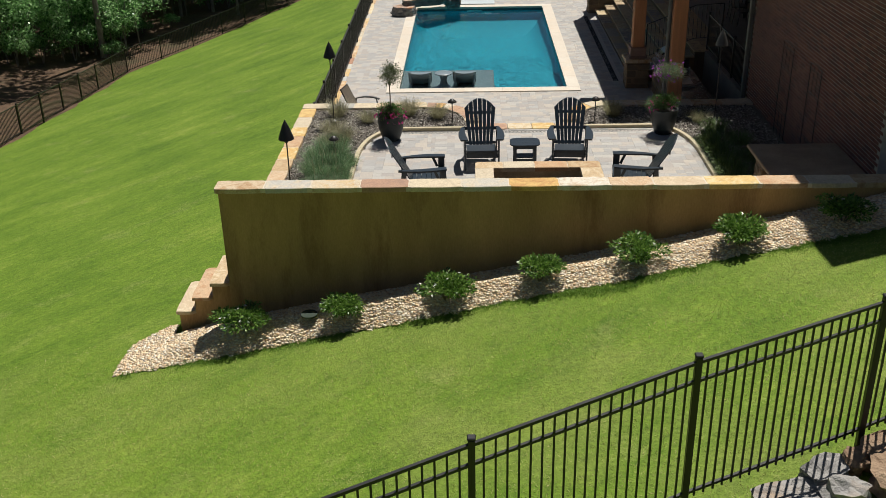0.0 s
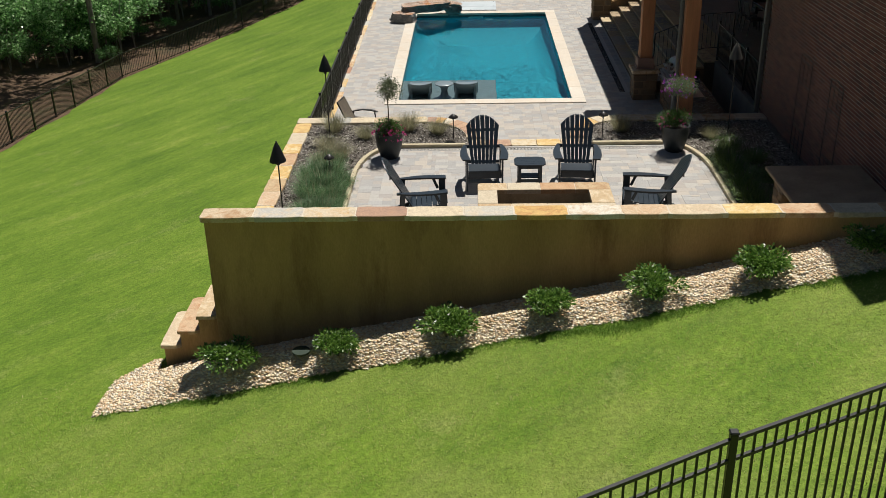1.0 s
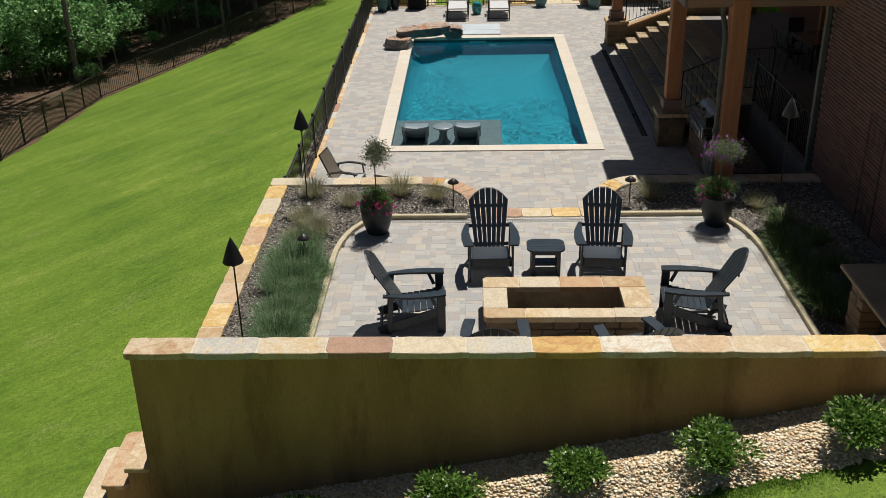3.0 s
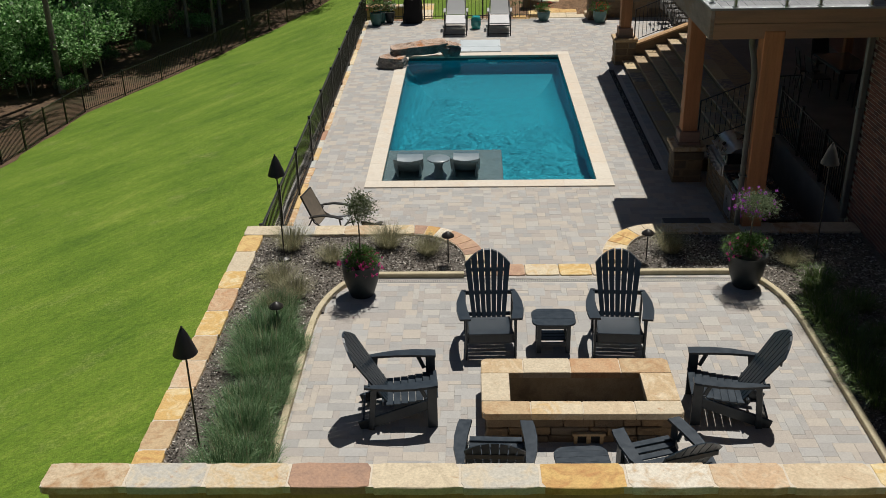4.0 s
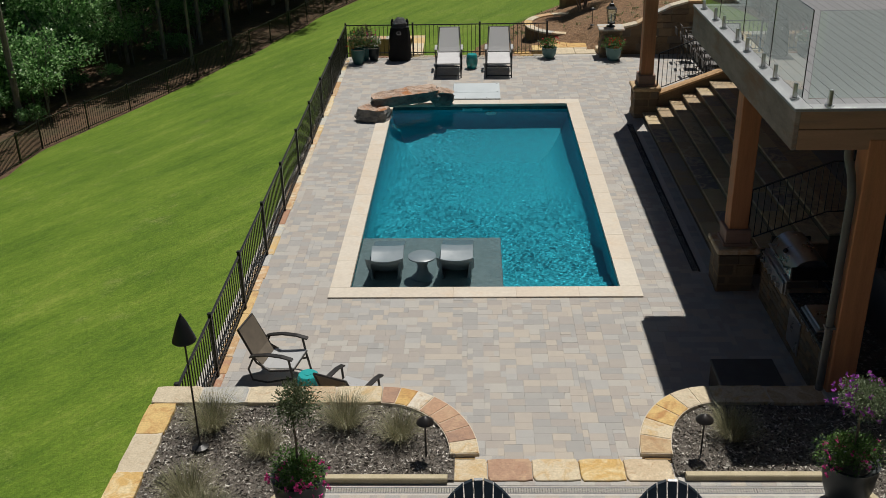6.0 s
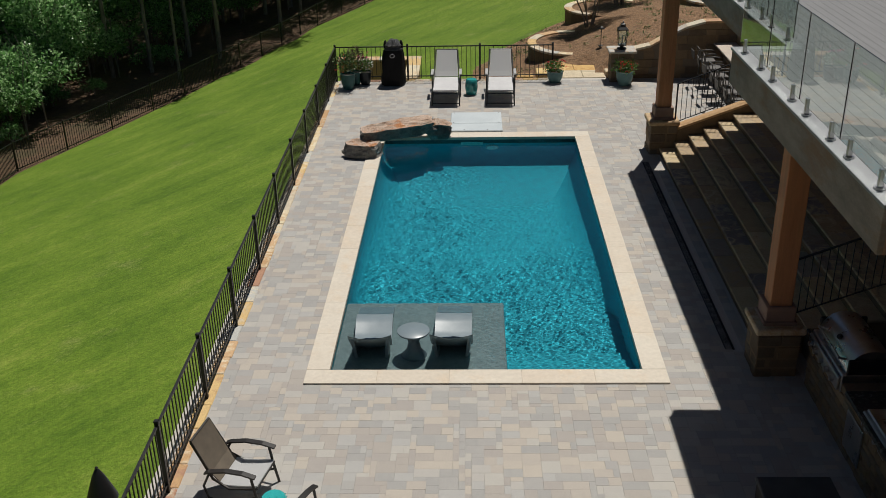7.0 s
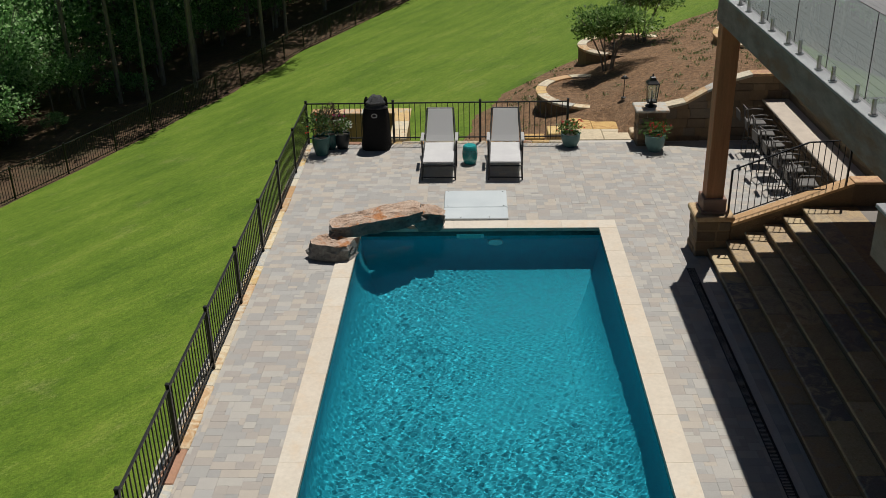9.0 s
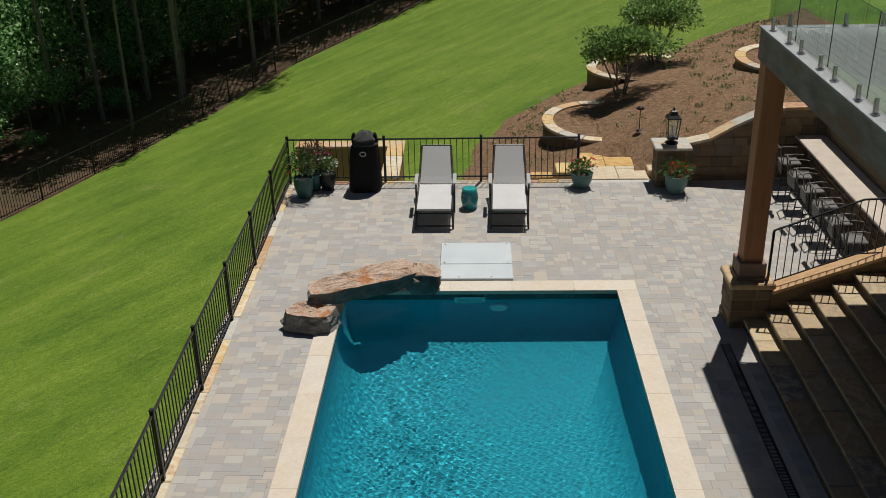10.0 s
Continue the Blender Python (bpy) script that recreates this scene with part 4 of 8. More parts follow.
pool_fence = thing("pool_fence", "black aluminium picket fence along the pool deck", "fence")
side = [(west_edge(y), y, 0.0) for y in [23.10] + [25.0 + 2.155 * k for k in range(10)]]
back = [(-4.03 + 2.19 * k, 44.395, 0.0) for k in range(4)]
for p in side + back[1:]:
    fence_post(pool_fence, p, 1.10)
for run in (side, back):
    for a, b in zip(run, run[1:]):
        fence_panel(pool_fence, a, b, 1.06, 0.12, 16, 0.008, False)

near_fence = thing("lawn_fence", "black aluminium picket fence crossing the front lawn", "fence")
posts = [(-3.93, 4.72), (-1.98, 5.58), (-0.03, 6.44), (1.92, 7.30), (3.82, 8.18), (5.72, 9.06), (7.6, 9.95)]
tops = [2.97, 3.22, 3.46, 3.68, 3.77, 3.92, 4.05]
for (x, y), z in zip(posts, tops):
    fence_post(near_fence, (x, y, z - 1.62), 1.62, 0.03)
for i in range(len(posts) - 1):
    fence_panel(near_fence, (*posts[i], tops[i] - 1.62), (*posts[i + 1], tops[i + 1] - 1.62), 1.58, 0.14, 20, 0.009)

# long fence at the edge of the woods
woods_fence = thing("woods_fence", "long black picket fence at the edge of the woods", "fence")
line, s = [], 0.0
for (xa, ya), (xb, yb) in zip(FENCE, FENCE[1:]):
    n = max(1, round(math.hypot(xb - xa, yb - ya) / 2.4))
    line += [(xa + (xb - xa) * i / n, ya + (yb - ya) * i / n) for i in range(n)]
for (xa, ya), (xb, yb) in zip(line, line[1:]):
    za, zb = lawn_z(xa, ya), lawn_z(xb, yb)
    fence_post(woods_fence, (xa, ya, za), 1.38, 0.03)
    up = [(-0.014, 0), (0.014, 0), (0.014, 0.03), (-0.014, 0.03)]
    for h in (1.30, 0.12):
        part("rail", Mesh().sweep([(xa, ya, za + h), (xb, yb, zb + h)], up), black_mat, woods_fence)
    mesh = Mesh()
    for i in range(1, 21):
        f = i / 21
        x, y, z = xa + (xb - xa) * f, ya + (yb - ya) * f, za + (zb - za) * f
        mesh.box(x - 0.009, y - 0.009, z + 0.06, x + 0.009, y + 0.009, z + 1.31)
    stuff("infill", mesh, black_mat, "", "", woods_fence)

# ---- fire pit ----
def rubble_wall(owner, x0, y0, x1, y1, z0, z1, thick, r, lo=0.16, hi=0.42, course=(0.09, 0.17)):
    """Roughly squared stones, course by course, along a line; thick to the left of the way."""
    ln = math.hypot(x1 - x0, y1 - y0)
    m = pose(x0, y0, 0, 0, 0, math.degrees(math.atan2(y1 - y0, x1 - x0)))
    z = z0
    while z < z1 - 0.02:
        h = min(r.uniform(*course), z1 - z)
        if z1 - z - h < 0.06:
            h = z1 - z
        s = 0.0
        while s < ln - 0.01:
            d = min(r.uniform(lo, hi), ln - s)
            if ln - s - d < lo * 0.5:
                d = ln - s
            part("stone", Mesh().box(s + 0.005, r.uniform(-0.012, 0.008), z + 0.005, s + d - 0.005, thick, z + h - 0.005, 0.012, m), rubble_mat, owner)
            s += d
        z += h


pit = thing("fire_pit", "rectangular tan stone fire pit with flagstone rim", "fire pit")
r = random.Random(21)
for x0, y0, x1, y1 in ((0.09, 16.815, 2.37, 16.815), (2.37, 16.815, 2.37, 17.97), (2.37, 17.97, 0.09, 17.97), (0.09, 17.97, 0.09, 16.815)):
    rubble_wall(pit, x0, y0, x1, y1, PATIO_Z - 0.02, 1.37, 0.2, r, 0.2, 0.5, (0.10, 0.19))
part("burner_bed", Mesh().box(0.30, 17.0, 0.80, 2.16, 17.75, 0.90), surface("lava_rock", (0.03, 0.022, 0.018), (0.09, 0.06, 0.045), 14, 60, 0.95, 1, 0.03), pit, "dark lava rock bed")
part("mortar_core", Mesh().box(0.14, 16.9, PATIO_Z - 0.02, 2.32, 17.05, 1.368).box(0.14, 17.72, PATIO_Z - 0.02, 2.32, 17.9, 1.368).box(0.14, 17.05, PATIO_Z - 0.02, 0.32, 17.72, 1.368).box(2.14, 17.05, PATIO_Z - 0.02, 2.32, 17.72, 1.368), mortar_mat, pit)
lining = surface("pit_lining", (0.36, 0.27, 0.16), (0.54, 0.43, 0.28), 5, 50, 0.9, 0.6, 0.015, stain=(0.06, 0.045, 0.035), stain_scale=2.5)
part("lining", Mesh().box(0.32, 17.03, 0.9, 2.14, 17.05, 1.37).box(0.32, 17.69, 0.9, 2.14, 17.71, 1.37).box(0.32, 17.05, 0.9, 0.36, 17.69, 1.37).box(2.10, 17.05, 0.9, 2.14, 17.69, 1.37), lining, pit)
# black tabs on the back lining stand for the dark in its slots
for k in range(13):
    part("burner_slot", Mesh().box(0.47 + 0.128 * k, 17.686, 0.965, 0.49 + 0.128 * k, 17.6905, 1.03), black_mat, pit)
rim_tones = "tan cream salmon tan tan cream tan cream cream tan".split()
for x0, y0, x1, y1 in ((0.04, 17.68, 0.57, 18.02), (0.578, 17.68, 1.17, 18.02), (1.178, 17.68, 1.8, 18.02), (1.808, 17.68, 2.43, 18.02), (0.04, 16.78, 0.62, 17.05), (0.628, 16.78, 1.24, 17.05), (1.248, 16.78, 1.86, 17.05), (1.868, 16.78, 2.43, 17.05), (0.04, 17.058, 0.39, 17.672), (2.03, 17.058, 2.43, 17.672)):
    cut = [0.05 if abs(x - e) < 0.02 and abs(y - w) < 0.02 else 0.004 for x, y, e, w in ((x0, y0, 0.04, 16.78), (x1, y0, 2.43, 16.78), (x1, y1, 2.43, 18.02), (x0, y1, 0.04, 18.02))]
    poly = [(x0 + cut[0], y0), (x1 - cut[1], y0), (x1, y0 + cut[1]), (x1, y1 - cut[2]), (x1 - cut[2], y1), (x0 + cut[3], y1), (x0, y1 - cut[3]), (x0, y0 + cut[0])]
    part("rim_stone", Mesh().prism(poly, 1.37, 1.45 + rnd.uniform(-0.003, 0.003), 0.008), FLAGS[rim_tones.pop(0)], pit)
part("mortar", Mesh().box(0.06, 17.69, 1.371, 2.41, 18.0, 1.444).box(0.06, 16.80, 1.371, 2.41, 17.04, 1.444).box(0.06, 17.04, 1.371, 0.38, 17.69, 1.444).box(2.04, 17.04, 1.371, 2.41, 17.69, 1.444), surface("pit_mortar", (0.50, 0.43, 0.33), (0.62, 0.55, 0.44), 12, 90, 0.95, 0.3, 0.004), pit, "pale flush mortar")
vent = part("vent_frame", Mesh().box(1.14, 16.77, 1.022, 1.18, 16.83, 1.14).box(1.45, 16.77, 1.022, 1.49, 16.83, 1.14).box(1.12, 16.765, 1.14, 1.51, 16.83, 1.17).box(1.29, 16.78, 1.022, 1.34, 16.83, 1.14), FLAGS["tan"], pit, "small stone-framed vent")
# black sheet before the wall stands for the dark inside the vent
part("vent_recess", Mesh().box(1.18, 16.80, 1.022, 1.45, 16.806, 1.14), black_mat, vent)


# ---- adirondack chairs ----
def adirondack(label, m):
    chair = thing("adirondack_chair", label, "chair", "chairs round the fire pit")
    T = 0.022

    def plank(name, p, q, w, t=T, c=0.004, parent=chair, side=None):
        """A board from p to q, w wide across x (or side), t thick."""
        p, q = Vector(p), Vector(q)
        d = (q - p)
        ax = d.normalized()
        sx = Vector(side or (1, 0, 0))
        sx = (sx - ax * sx.dot(ax)).normalized()
        nz = ax.cross(sx)
        mm = Matrix((sx, ax, -nz)).transposed().to_4x4()
        mm.translation = p
        return part(name, Mesh().box(-w / 2, 0, -t / 2, w / 2, d.length, t / 2, c, mm), plastic_mat, parent)

    for s in (-1, 1):
        x = 0.335 * s
        plank("front_leg", (x, -0.40, 0.0), (x, -0.40, 0.63), 0.12, 0.03, 0.005, chair, (0, 1, 0))
        plank("side_rail", (0.30 * s, -0.43, 0.34), (0.30 * s, 0.50, 0.03), 0.14, 0.03, 0.005, chair, (0, -0.32, -0.95))
        plank("back_leg", (x, 0.36, 0.0), (x, 0.30, 0.62), 0.075, 0.028, 0.005, chair, (0, 1, 0))
        arm = Mesh()
        pts = [(-0.47, 0.345, 0.075), (-0.38, 0.36, 0.08), (-0.18, 0.385, 0.078), (0.05, 0.392, 0.066), (0.28, 0.37, 0.045), (0.42, 0.345, 0.035)]
        v = []
        for y, cx, hw in pts:
            z = 0.655 - 0.02 * (y + 0.47)
            v += [((cx - hw) * s, y, z - 0.028), ((cx + hw) * s, y, z - 0.028), ((cx + hw - 0.004) * s, y, z), ((cx - hw + 0.004) * s, y, z)]
        n = len(pts)
        f = []
        for i in range(n - 1):
            for k in range(4):
                q = (4 * i + k, 4 * i + (k + 1) % 4, 4 * i + 4 + (k + 1) % 4, 4 * i + 4 + k)
                f.append(q if s < 0 else q[::-1])
        f += [(0, 3, 2, 1) if s < 0 else (0, 1, 2, 3), tuple(4 * n - 4 + k for k in ((0, 1, 2, 3) if s < 0 else (0, 3, 2, 1)))]
        part("armrest", arm.add(v, f), plastic_mat, chair)
        plank("arm_brace", (x, -0.32, 0.44), (x, -0.24, 0.63), 0.05, 0.026, 0.004, chair, (0, 1, 0))
    for i in range(7):
        y = -0.43 + 0.092 * i
        z = 0.412 - 0.03 * math.sin(i / 6 * 2.2) - 0.011 * i
        part("seat_slat", Mesh().box(-0.30, y - 0.0435, z - 0.011, 0.30, y + 0.0435, z + 0.011, 0.004), plastic_mat, chair)
    part("apron", Mesh().box(-0.315, -0.425, 0.25, 0.315, -0.40, 0.385, 0.004), plastic_mat, chair)
    for i in range(7):
        k = i - 3
        xb, xt = 0.068 * k, 0.098 * k
        top = 1.15 - 0.017 * k * k
        t = (top - 0.30) / 0.84
        lean = 0.14 + 0.50 * t
        p, q = Vector((xb, 0.14, 0.30)), Vector((xb + (xt - xb) * t, lean, top))
        d = (q - p)
        wb, wt = 0.056, 0.084
        ax = d.normalized()
        nz = ax.cross(Vector((1, 0, 0))).normalized()
        v = []
        for c, w in ((p, wb), (p + d * 0.93, wt * 0.985), (q, wt)):
            for sx, sn in ((-1, -1), (1, -1), (1, 1), (-1, 1)):
                e = c + Vector((sx * w / 2, 0, 0)) + nz * (sn * 0.010)
                if c is q:
                    z = 1.165 - 1.75 * e.x * e.x + sn * 0.004
                    e.y += (z - e.z) * 0.595
                    e.z = z
                v.append(e)
        f = [(0, 3, 2, 1), (8, 9, 10, 11)]
        for j in (0, 4):
            f += [(j + a, j + (a + 1) % 4, j + 4 + (a + 1) % 4, j + 4 + a) for a in range(4)]
        part("back_slat", Mesh().add(v, f), plastic_mat, chair)
    for h, w in ((0.36, 0.62), (0.62, 0.70), (0.90, 0.60)):
        y = 0.14 + 0.50 * (h - 0.30) / 0.84 + 0.028
        part("back_rail", Mesh().box(-w / 2, y - 0.012, h - 0.03, w / 2, y + 0.012, h + 0.03, 0.004), plastic_mat, chair)
    part("rear_stretcher", Mesh().box(-0.285, 0.44, 0.05, 0.285, 0.465, 0.14, 0.004), plastic_mat, chair)
    chair.matrix_basis = m
    return chair


Z = PATIO_Z
first = adirondack("dark grey slatted adirondack chair facing the fire pit", pose(0.17, 19.13, Z, 0, 0, 2))
for x, y, a in ((1.96, 19.12, -4), (-0.98, 17.43, 94), (3.09, 17.46, -96), (0.18, 15.88, 178), (2.02, 15.84, 198)):
    copy_thing(first, pose(x, y, Z, 0, 0, a))


def side_table(m):
    t = thing("side_table", "small dark grey slatted side table between chairs", "side table", "side tables")
    for i in range(5):
        y = -0.19 + 0.095 * i
        wide = lambda v: 0.30 if abs(v) < 0.105 else 0.17 + math.sqrt(max(0.0, 0.13 ** 2 - (abs(v) - 0.105) ** 2))
        rim = [y - 0.0465 + 0.093 * k / 6 for k in range(7)]
        part("top_slat", Mesh().prism([(wide(v), v) for v in rim] + [(-wide(v), v) for v in rim[::-1]], 0.455, 0.48, 0.004), plastic_mat, t)
    for sx in (-1, 1):
        for sy in (-1, 1):
            part("leg", Mesh().box(sx * 0.20 - 0.03, sy * 0.15 - 0.03, 0, sx * 0.20 + 0.03, sy * 0.15 + 0.03, 0.455, 0.004), plastic_mat, t)
        part("apron", Mesh().box(sx * 0.20 - 0.012, -0.12, 0.38, sx * 0.20 + 0.012, 0.12, 0.455, 0.003), plastic_mat, t)
    for z in (0.14, 0.41):
        for y in (-0.165, 0.165):
            part("stretcher", Mesh().box(-0.17, y - 0.01, z - 0.03, 0.17, y + 0.01, z + 0.03, 0.003), plastic_mat, t)
    for i in range(3):
        part("shelf_slat", Mesh().box(-0.17, -0.12 + 0.085 * i, 0.17, 0.17, -0.045 + 0.085 * i, 0.19, 0.004), plastic_mat, t)
    t.matrix_basis = m
    return t


table = side_table(pose(1.05, 19.02, Z))
copy_thing(table, pose(1.13, 15.86, Z, 0, 0, 4))


# ---- chaises at the far end ----
sling_mat = leafy("grey_sling", [(0.60, 0.605, 0.61), (0.66, 0.665, 0.67)], 0.85, 0.4)
cushion_mat = surface("pale_cushion", (0.50, 0.50, 0.51), (0.58, 0.58, 0.58), 3, 150, 0.9, 0.2, 0.004)


def chaise(m):
    c = thing("chaise_longue", "chaise longue with grey sling and black metal frame", "chaise longue", "poolside chaises")
    for s in (-1, 1):
        x = 0.33 * s
        part("side_frame", Mesh().tube([(x, -0.95, 0.30), (x, -0.9, 0.37), (x, 0.45, 0.37), (x, 0.60, 0.45), (x * 0.86, 1.19, 0.985)], 0.019, 8), black_mat, c, smooth=True)
        for y in (-0.86, 0.52):
            part("leg", Mesh().tube([(x, y, 0.37), (x * 1.05, y - 0.03, 0.0)], 0.018, 8), black_mat, c, smooth=True)
        part("arm_support", Mesh().tube([(x * 1.08, -0.02, 0.0), (x * 1.1, 0.0, 0.58), (x * 1.1, 0.4, 0.60)], 0.018, 8), black_mat, c, smooth=True)
        part("armrest", Mesh().box(x * 1.1 - 0.035, -0.05, 0.595, x * 1.1 + 0.035, 0.52, 0.625, 0.01), sling_mat, c, "grey arm pad")
        part("floor_runner", Mesh().tube([(x * 1.05, -0.89, 0.02), (x * 1.05, 0.52, 0.02)], 0.015, 6), black_mat, c)
    part("crossbar", Mesh().tube([(-0.33, -0.93, 0.33), (0.33, -0.93, 0.33)], 0.016, 8), black_mat, c)
    part("crossbar", Mesh().tube([(-0.35, -0.88, 0.06), (0.35, -0.88, 0.06)], 0.014, 8), black_mat, c)
    part("head_bar", Mesh().tube([(-0.284, 1.19, 0.985), (0.284, 1.19, 0.985)], 0.018, 8), black_mat, c)
    v = []
    for y, z in ((-0.92, 0.385), (-0.5, 0.375), (0.0, 0.37), (0.45, 0.38)):
        v += [(-0.31, y, z), (0.31, y, z), (0.31, y, z + 0.035), (-0.31, y, z + 0.035)]
    f = [(0, 1, 2, 3), (15, 14, 13, 12)] + [(4 * i + k, 4 * i + 4 + k, 4 * i + 4 + (k + 1) % 4, 4 * i + (k + 1) % 4) for i in range(3) for k in range(4)]
    part("seat_sling", Mesh().add(v, f), cushion_mat, c, "pale grey seat sling")
    v = []
    for y, z, w in ((0.5, 0.415, 0.30), (0.635, 0.515, 0.295), (0.90, 0.74, 0.275), (1.17, 0.97, 0.262)):
        v += [(-w, y, z), (w, y, z), (w, y - 0.02, z + 0.018), (-w, y - 0.02, z + 0.018)]
    part("back_sling", Mesh().add(v, f), sling_mat, c, "grey mesh backrest")
    c.matrix_basis = m
    return c


lounge = chaise(pose(-0.63, 42.62, 0))
copy_thing(lounge, pose(0.93, 42.60, 0, 0, 0, -1.5)).scale = (1.12, 1.0, 1.1)
lounge.scale = (1.12, 1.0, 1.1)

teal_mat = surface("turquoise_glaze", (0.02, 0.30, 0.30), (0.04, 0.42, 0.41), 6, 80, 0.2, 0.1, 0.002, coat=0.6)


def garden_stool(m, label):
    t = thing("garden_stool", label, "garden stool", "ceramic stools")
    part("body", Mesh().lathe([(0.13, 0), (0.15, 0.02), (0.175, 0.13), (0.185, 0.23), (0.175, 0.33), (0.15, 0.44), (0.135, 0.455), (0.0, 0.462)], 28), teal_mat, t, smooth=True)
    for z in (0.045, 0.415):
        ring = Mesh()
        for k in range(18):
            a = 2 * math.pi * k / 18
            ring.cyl((0.158 * math.cos(a), 0.158 * math.sin(a), z), (0.168 * math.cos(a), 0.168 * math.sin(a), z), 0.011, 0.007, 6)
        part("stud_ring", ring, teal_mat, t)
    # nothing is cut: raised plugs carry the shade of the holes as dark teal
    plugs = Mesh()
    for row, z in enumerate((0.14, 0.19, 0.24, 0.29, 0.34)):
        rad = 0.178 - 0.006 * abs(row - 2)
        for k in range(14):
            a = 2 * math.pi * (k + 0.5 * (row % 2)) / 14
            plugs.cyl(((rad - 0.006) * math.cos(a), (rad - 0.006) * math.sin(a), z), ((rad + 0.009) * math.cos(a), (rad + 0.009) * math.sin(a), z), 0.017, 0.017, 7)
    part("pierced_pattern", plugs, surface("hole_shade_teal", (0.005, 0.06, 0.06), (0.01, 0.09, 0.09), 8, 50, 0.5, 0.1), t, "dark teal plugs standing for the shaded holes")
    part("top_slot", Mesh().lathe([(0.05, 0.458), (0.05, 0.466), (0.0, 0.466)], 16), teal_mat, t)
    t.matrix_basis = m
    return t


garden_stool(pose(0.09, 42.86, 0), "turquoise pierced ceramic stool between the chaises")
garden_stool(pose(-2.32, 24.36, 0), "turquoise ceramic stool between the two sling chairs")


# ---- sling armchairs behind the bed wall ----
bronze_mat = surface("bronze_frame", (0.014, 0.012, 0.011), (0.026, 0.023, 0.021), 5, 150, 0.4, 0.1, 0.001)
taupe_mat = surface("taupe_arm", (0.085, 0.082, 0.078), (0.14, 0.134, 0.127), 5, 150, 0.6, 0.2, 0.001)
mesh_mat = surface("brown_sling", (0.11, 0.09, 0.068), (0.17, 0.14, 0.105), 5, 250, 0.85, 0.2, 0.002)


def sling_chair(m):
    c = thing("sling_armchair", "low armchair with brown sling and bronze metal frame", "armchair", "sling armchairs")
    for s in (-1, 1):
        x = 0.33 * s
        part("front_leg", Mesh().tube([(x, -0.40, 0.0), (x, -0.34, 0.3), (x, -0.30, 0.58)], 0.02, 8), bronze_mat, c, smooth=True)
        part("back_frame", Mesh().tube([(x * 0.94, -0.36, 0.36), (x * 0.94, 0.05, 0.30), (x * 0.9, 0.28, 0.42), (x * 0.85, 0.55, 0.98)], 0.02, 8), bronze_mat, c, smooth=True)
        part("rear_leg", Mesh().tube([(x, -0.36, 0.22), (x, 0.1, 0.08), (x, 0.36, 0.1), (x, 0.42, 0.3), (x, 0.3, 0.55)], 0.018, 8), bronze_mat, c, smooth=True)
        v = []
        for y, z in ((-0.38, 0.57), (-0.2, 0.61), (0.05, 0.615), (0.28, 0.57), (0.36, 0.54)):
            v += [(x * 1.06 - 0.04, y, z), (x * 1.06 + 0.04, y, z), (x * 1.06 + 0.04, y, z + 0.025), (x * 1.06 - 0.04, y, z + 0.025)]
        f = [(0, 1, 2, 3), (19, 18, 17, 16)] + [(4 * i + k, 4 * i + 4 + k, 4 * i + 4 + (k + 1) % 4, 4 * i + (k + 1) % 4) for i in range(4) for k in range(4)]
        part("armrest", Mesh().add(v, f), bronze_mat, c, "dark bronze arm")
    v = []
    for y, z in ((-0.37, 0.385), (-0.15, 0.355), (0.08, 0.33), (0.2, 0.36)):
        v += [(-0.30, y, z), (0.30, y, z), (0.30, y, z + 0.018), (-0.30, y, z + 0.018)]
    f = [(0, 1, 2, 3), (15, 14, 13, 12)] + [(4 * i + k, 4 * i + 4 + k, 4 * i + 4 + (k + 1) % 4, 4 * i + (k + 1) % 4) for i in range(3) for k in range(4)]
    part("seat_sling", Mesh().add(v, f), sling_mat, c, "grey seat sling")
    v = []
    for y, z in ((0.2, 0.37), (0.32, 0.50), (0.44, 0.75), (0.55, 0.99)):
        v += [(-0.28, y, z), (0.28, y, z), (0.28, y - 0.015, z + 0.006), (-0.28, y - 0.015, z + 0.006)]
    part("back_sling", Mesh().add(v, f), mesh_mat, c)
    part("back_bar", Mesh().tube([(-0.28, 0.55, 0.985), (0.28, 0.55, 0.985)], 0.02, 8), bronze_mat, c)
    part("front_bar", Mesh().tube([(-0.31, -0.36, 0.36), (0.31, -0.36, 0.36)], 0.018, 8), bronze_mat, c)
    c.matrix_basis = m
    return c


arm = sling_chair(pose(-2.86, 25.0, 0, 0, 0, 78))
copy_thing(arm, pose(-1.66, 24.02, 0, 0, 0, 156)).scale = (0.92, 0.92, 0.92)
arm.scale = (0.92, 0.92, 0.92)

# ---- loungers and table on the sun shelf ----
resin_mat = surface("blue_grey_resin", (0.17, 0.22, 0.25), (0.22, 0.27, 0.30), 3, 120, 0.34, 0.1, 0.002, spec=0.5)


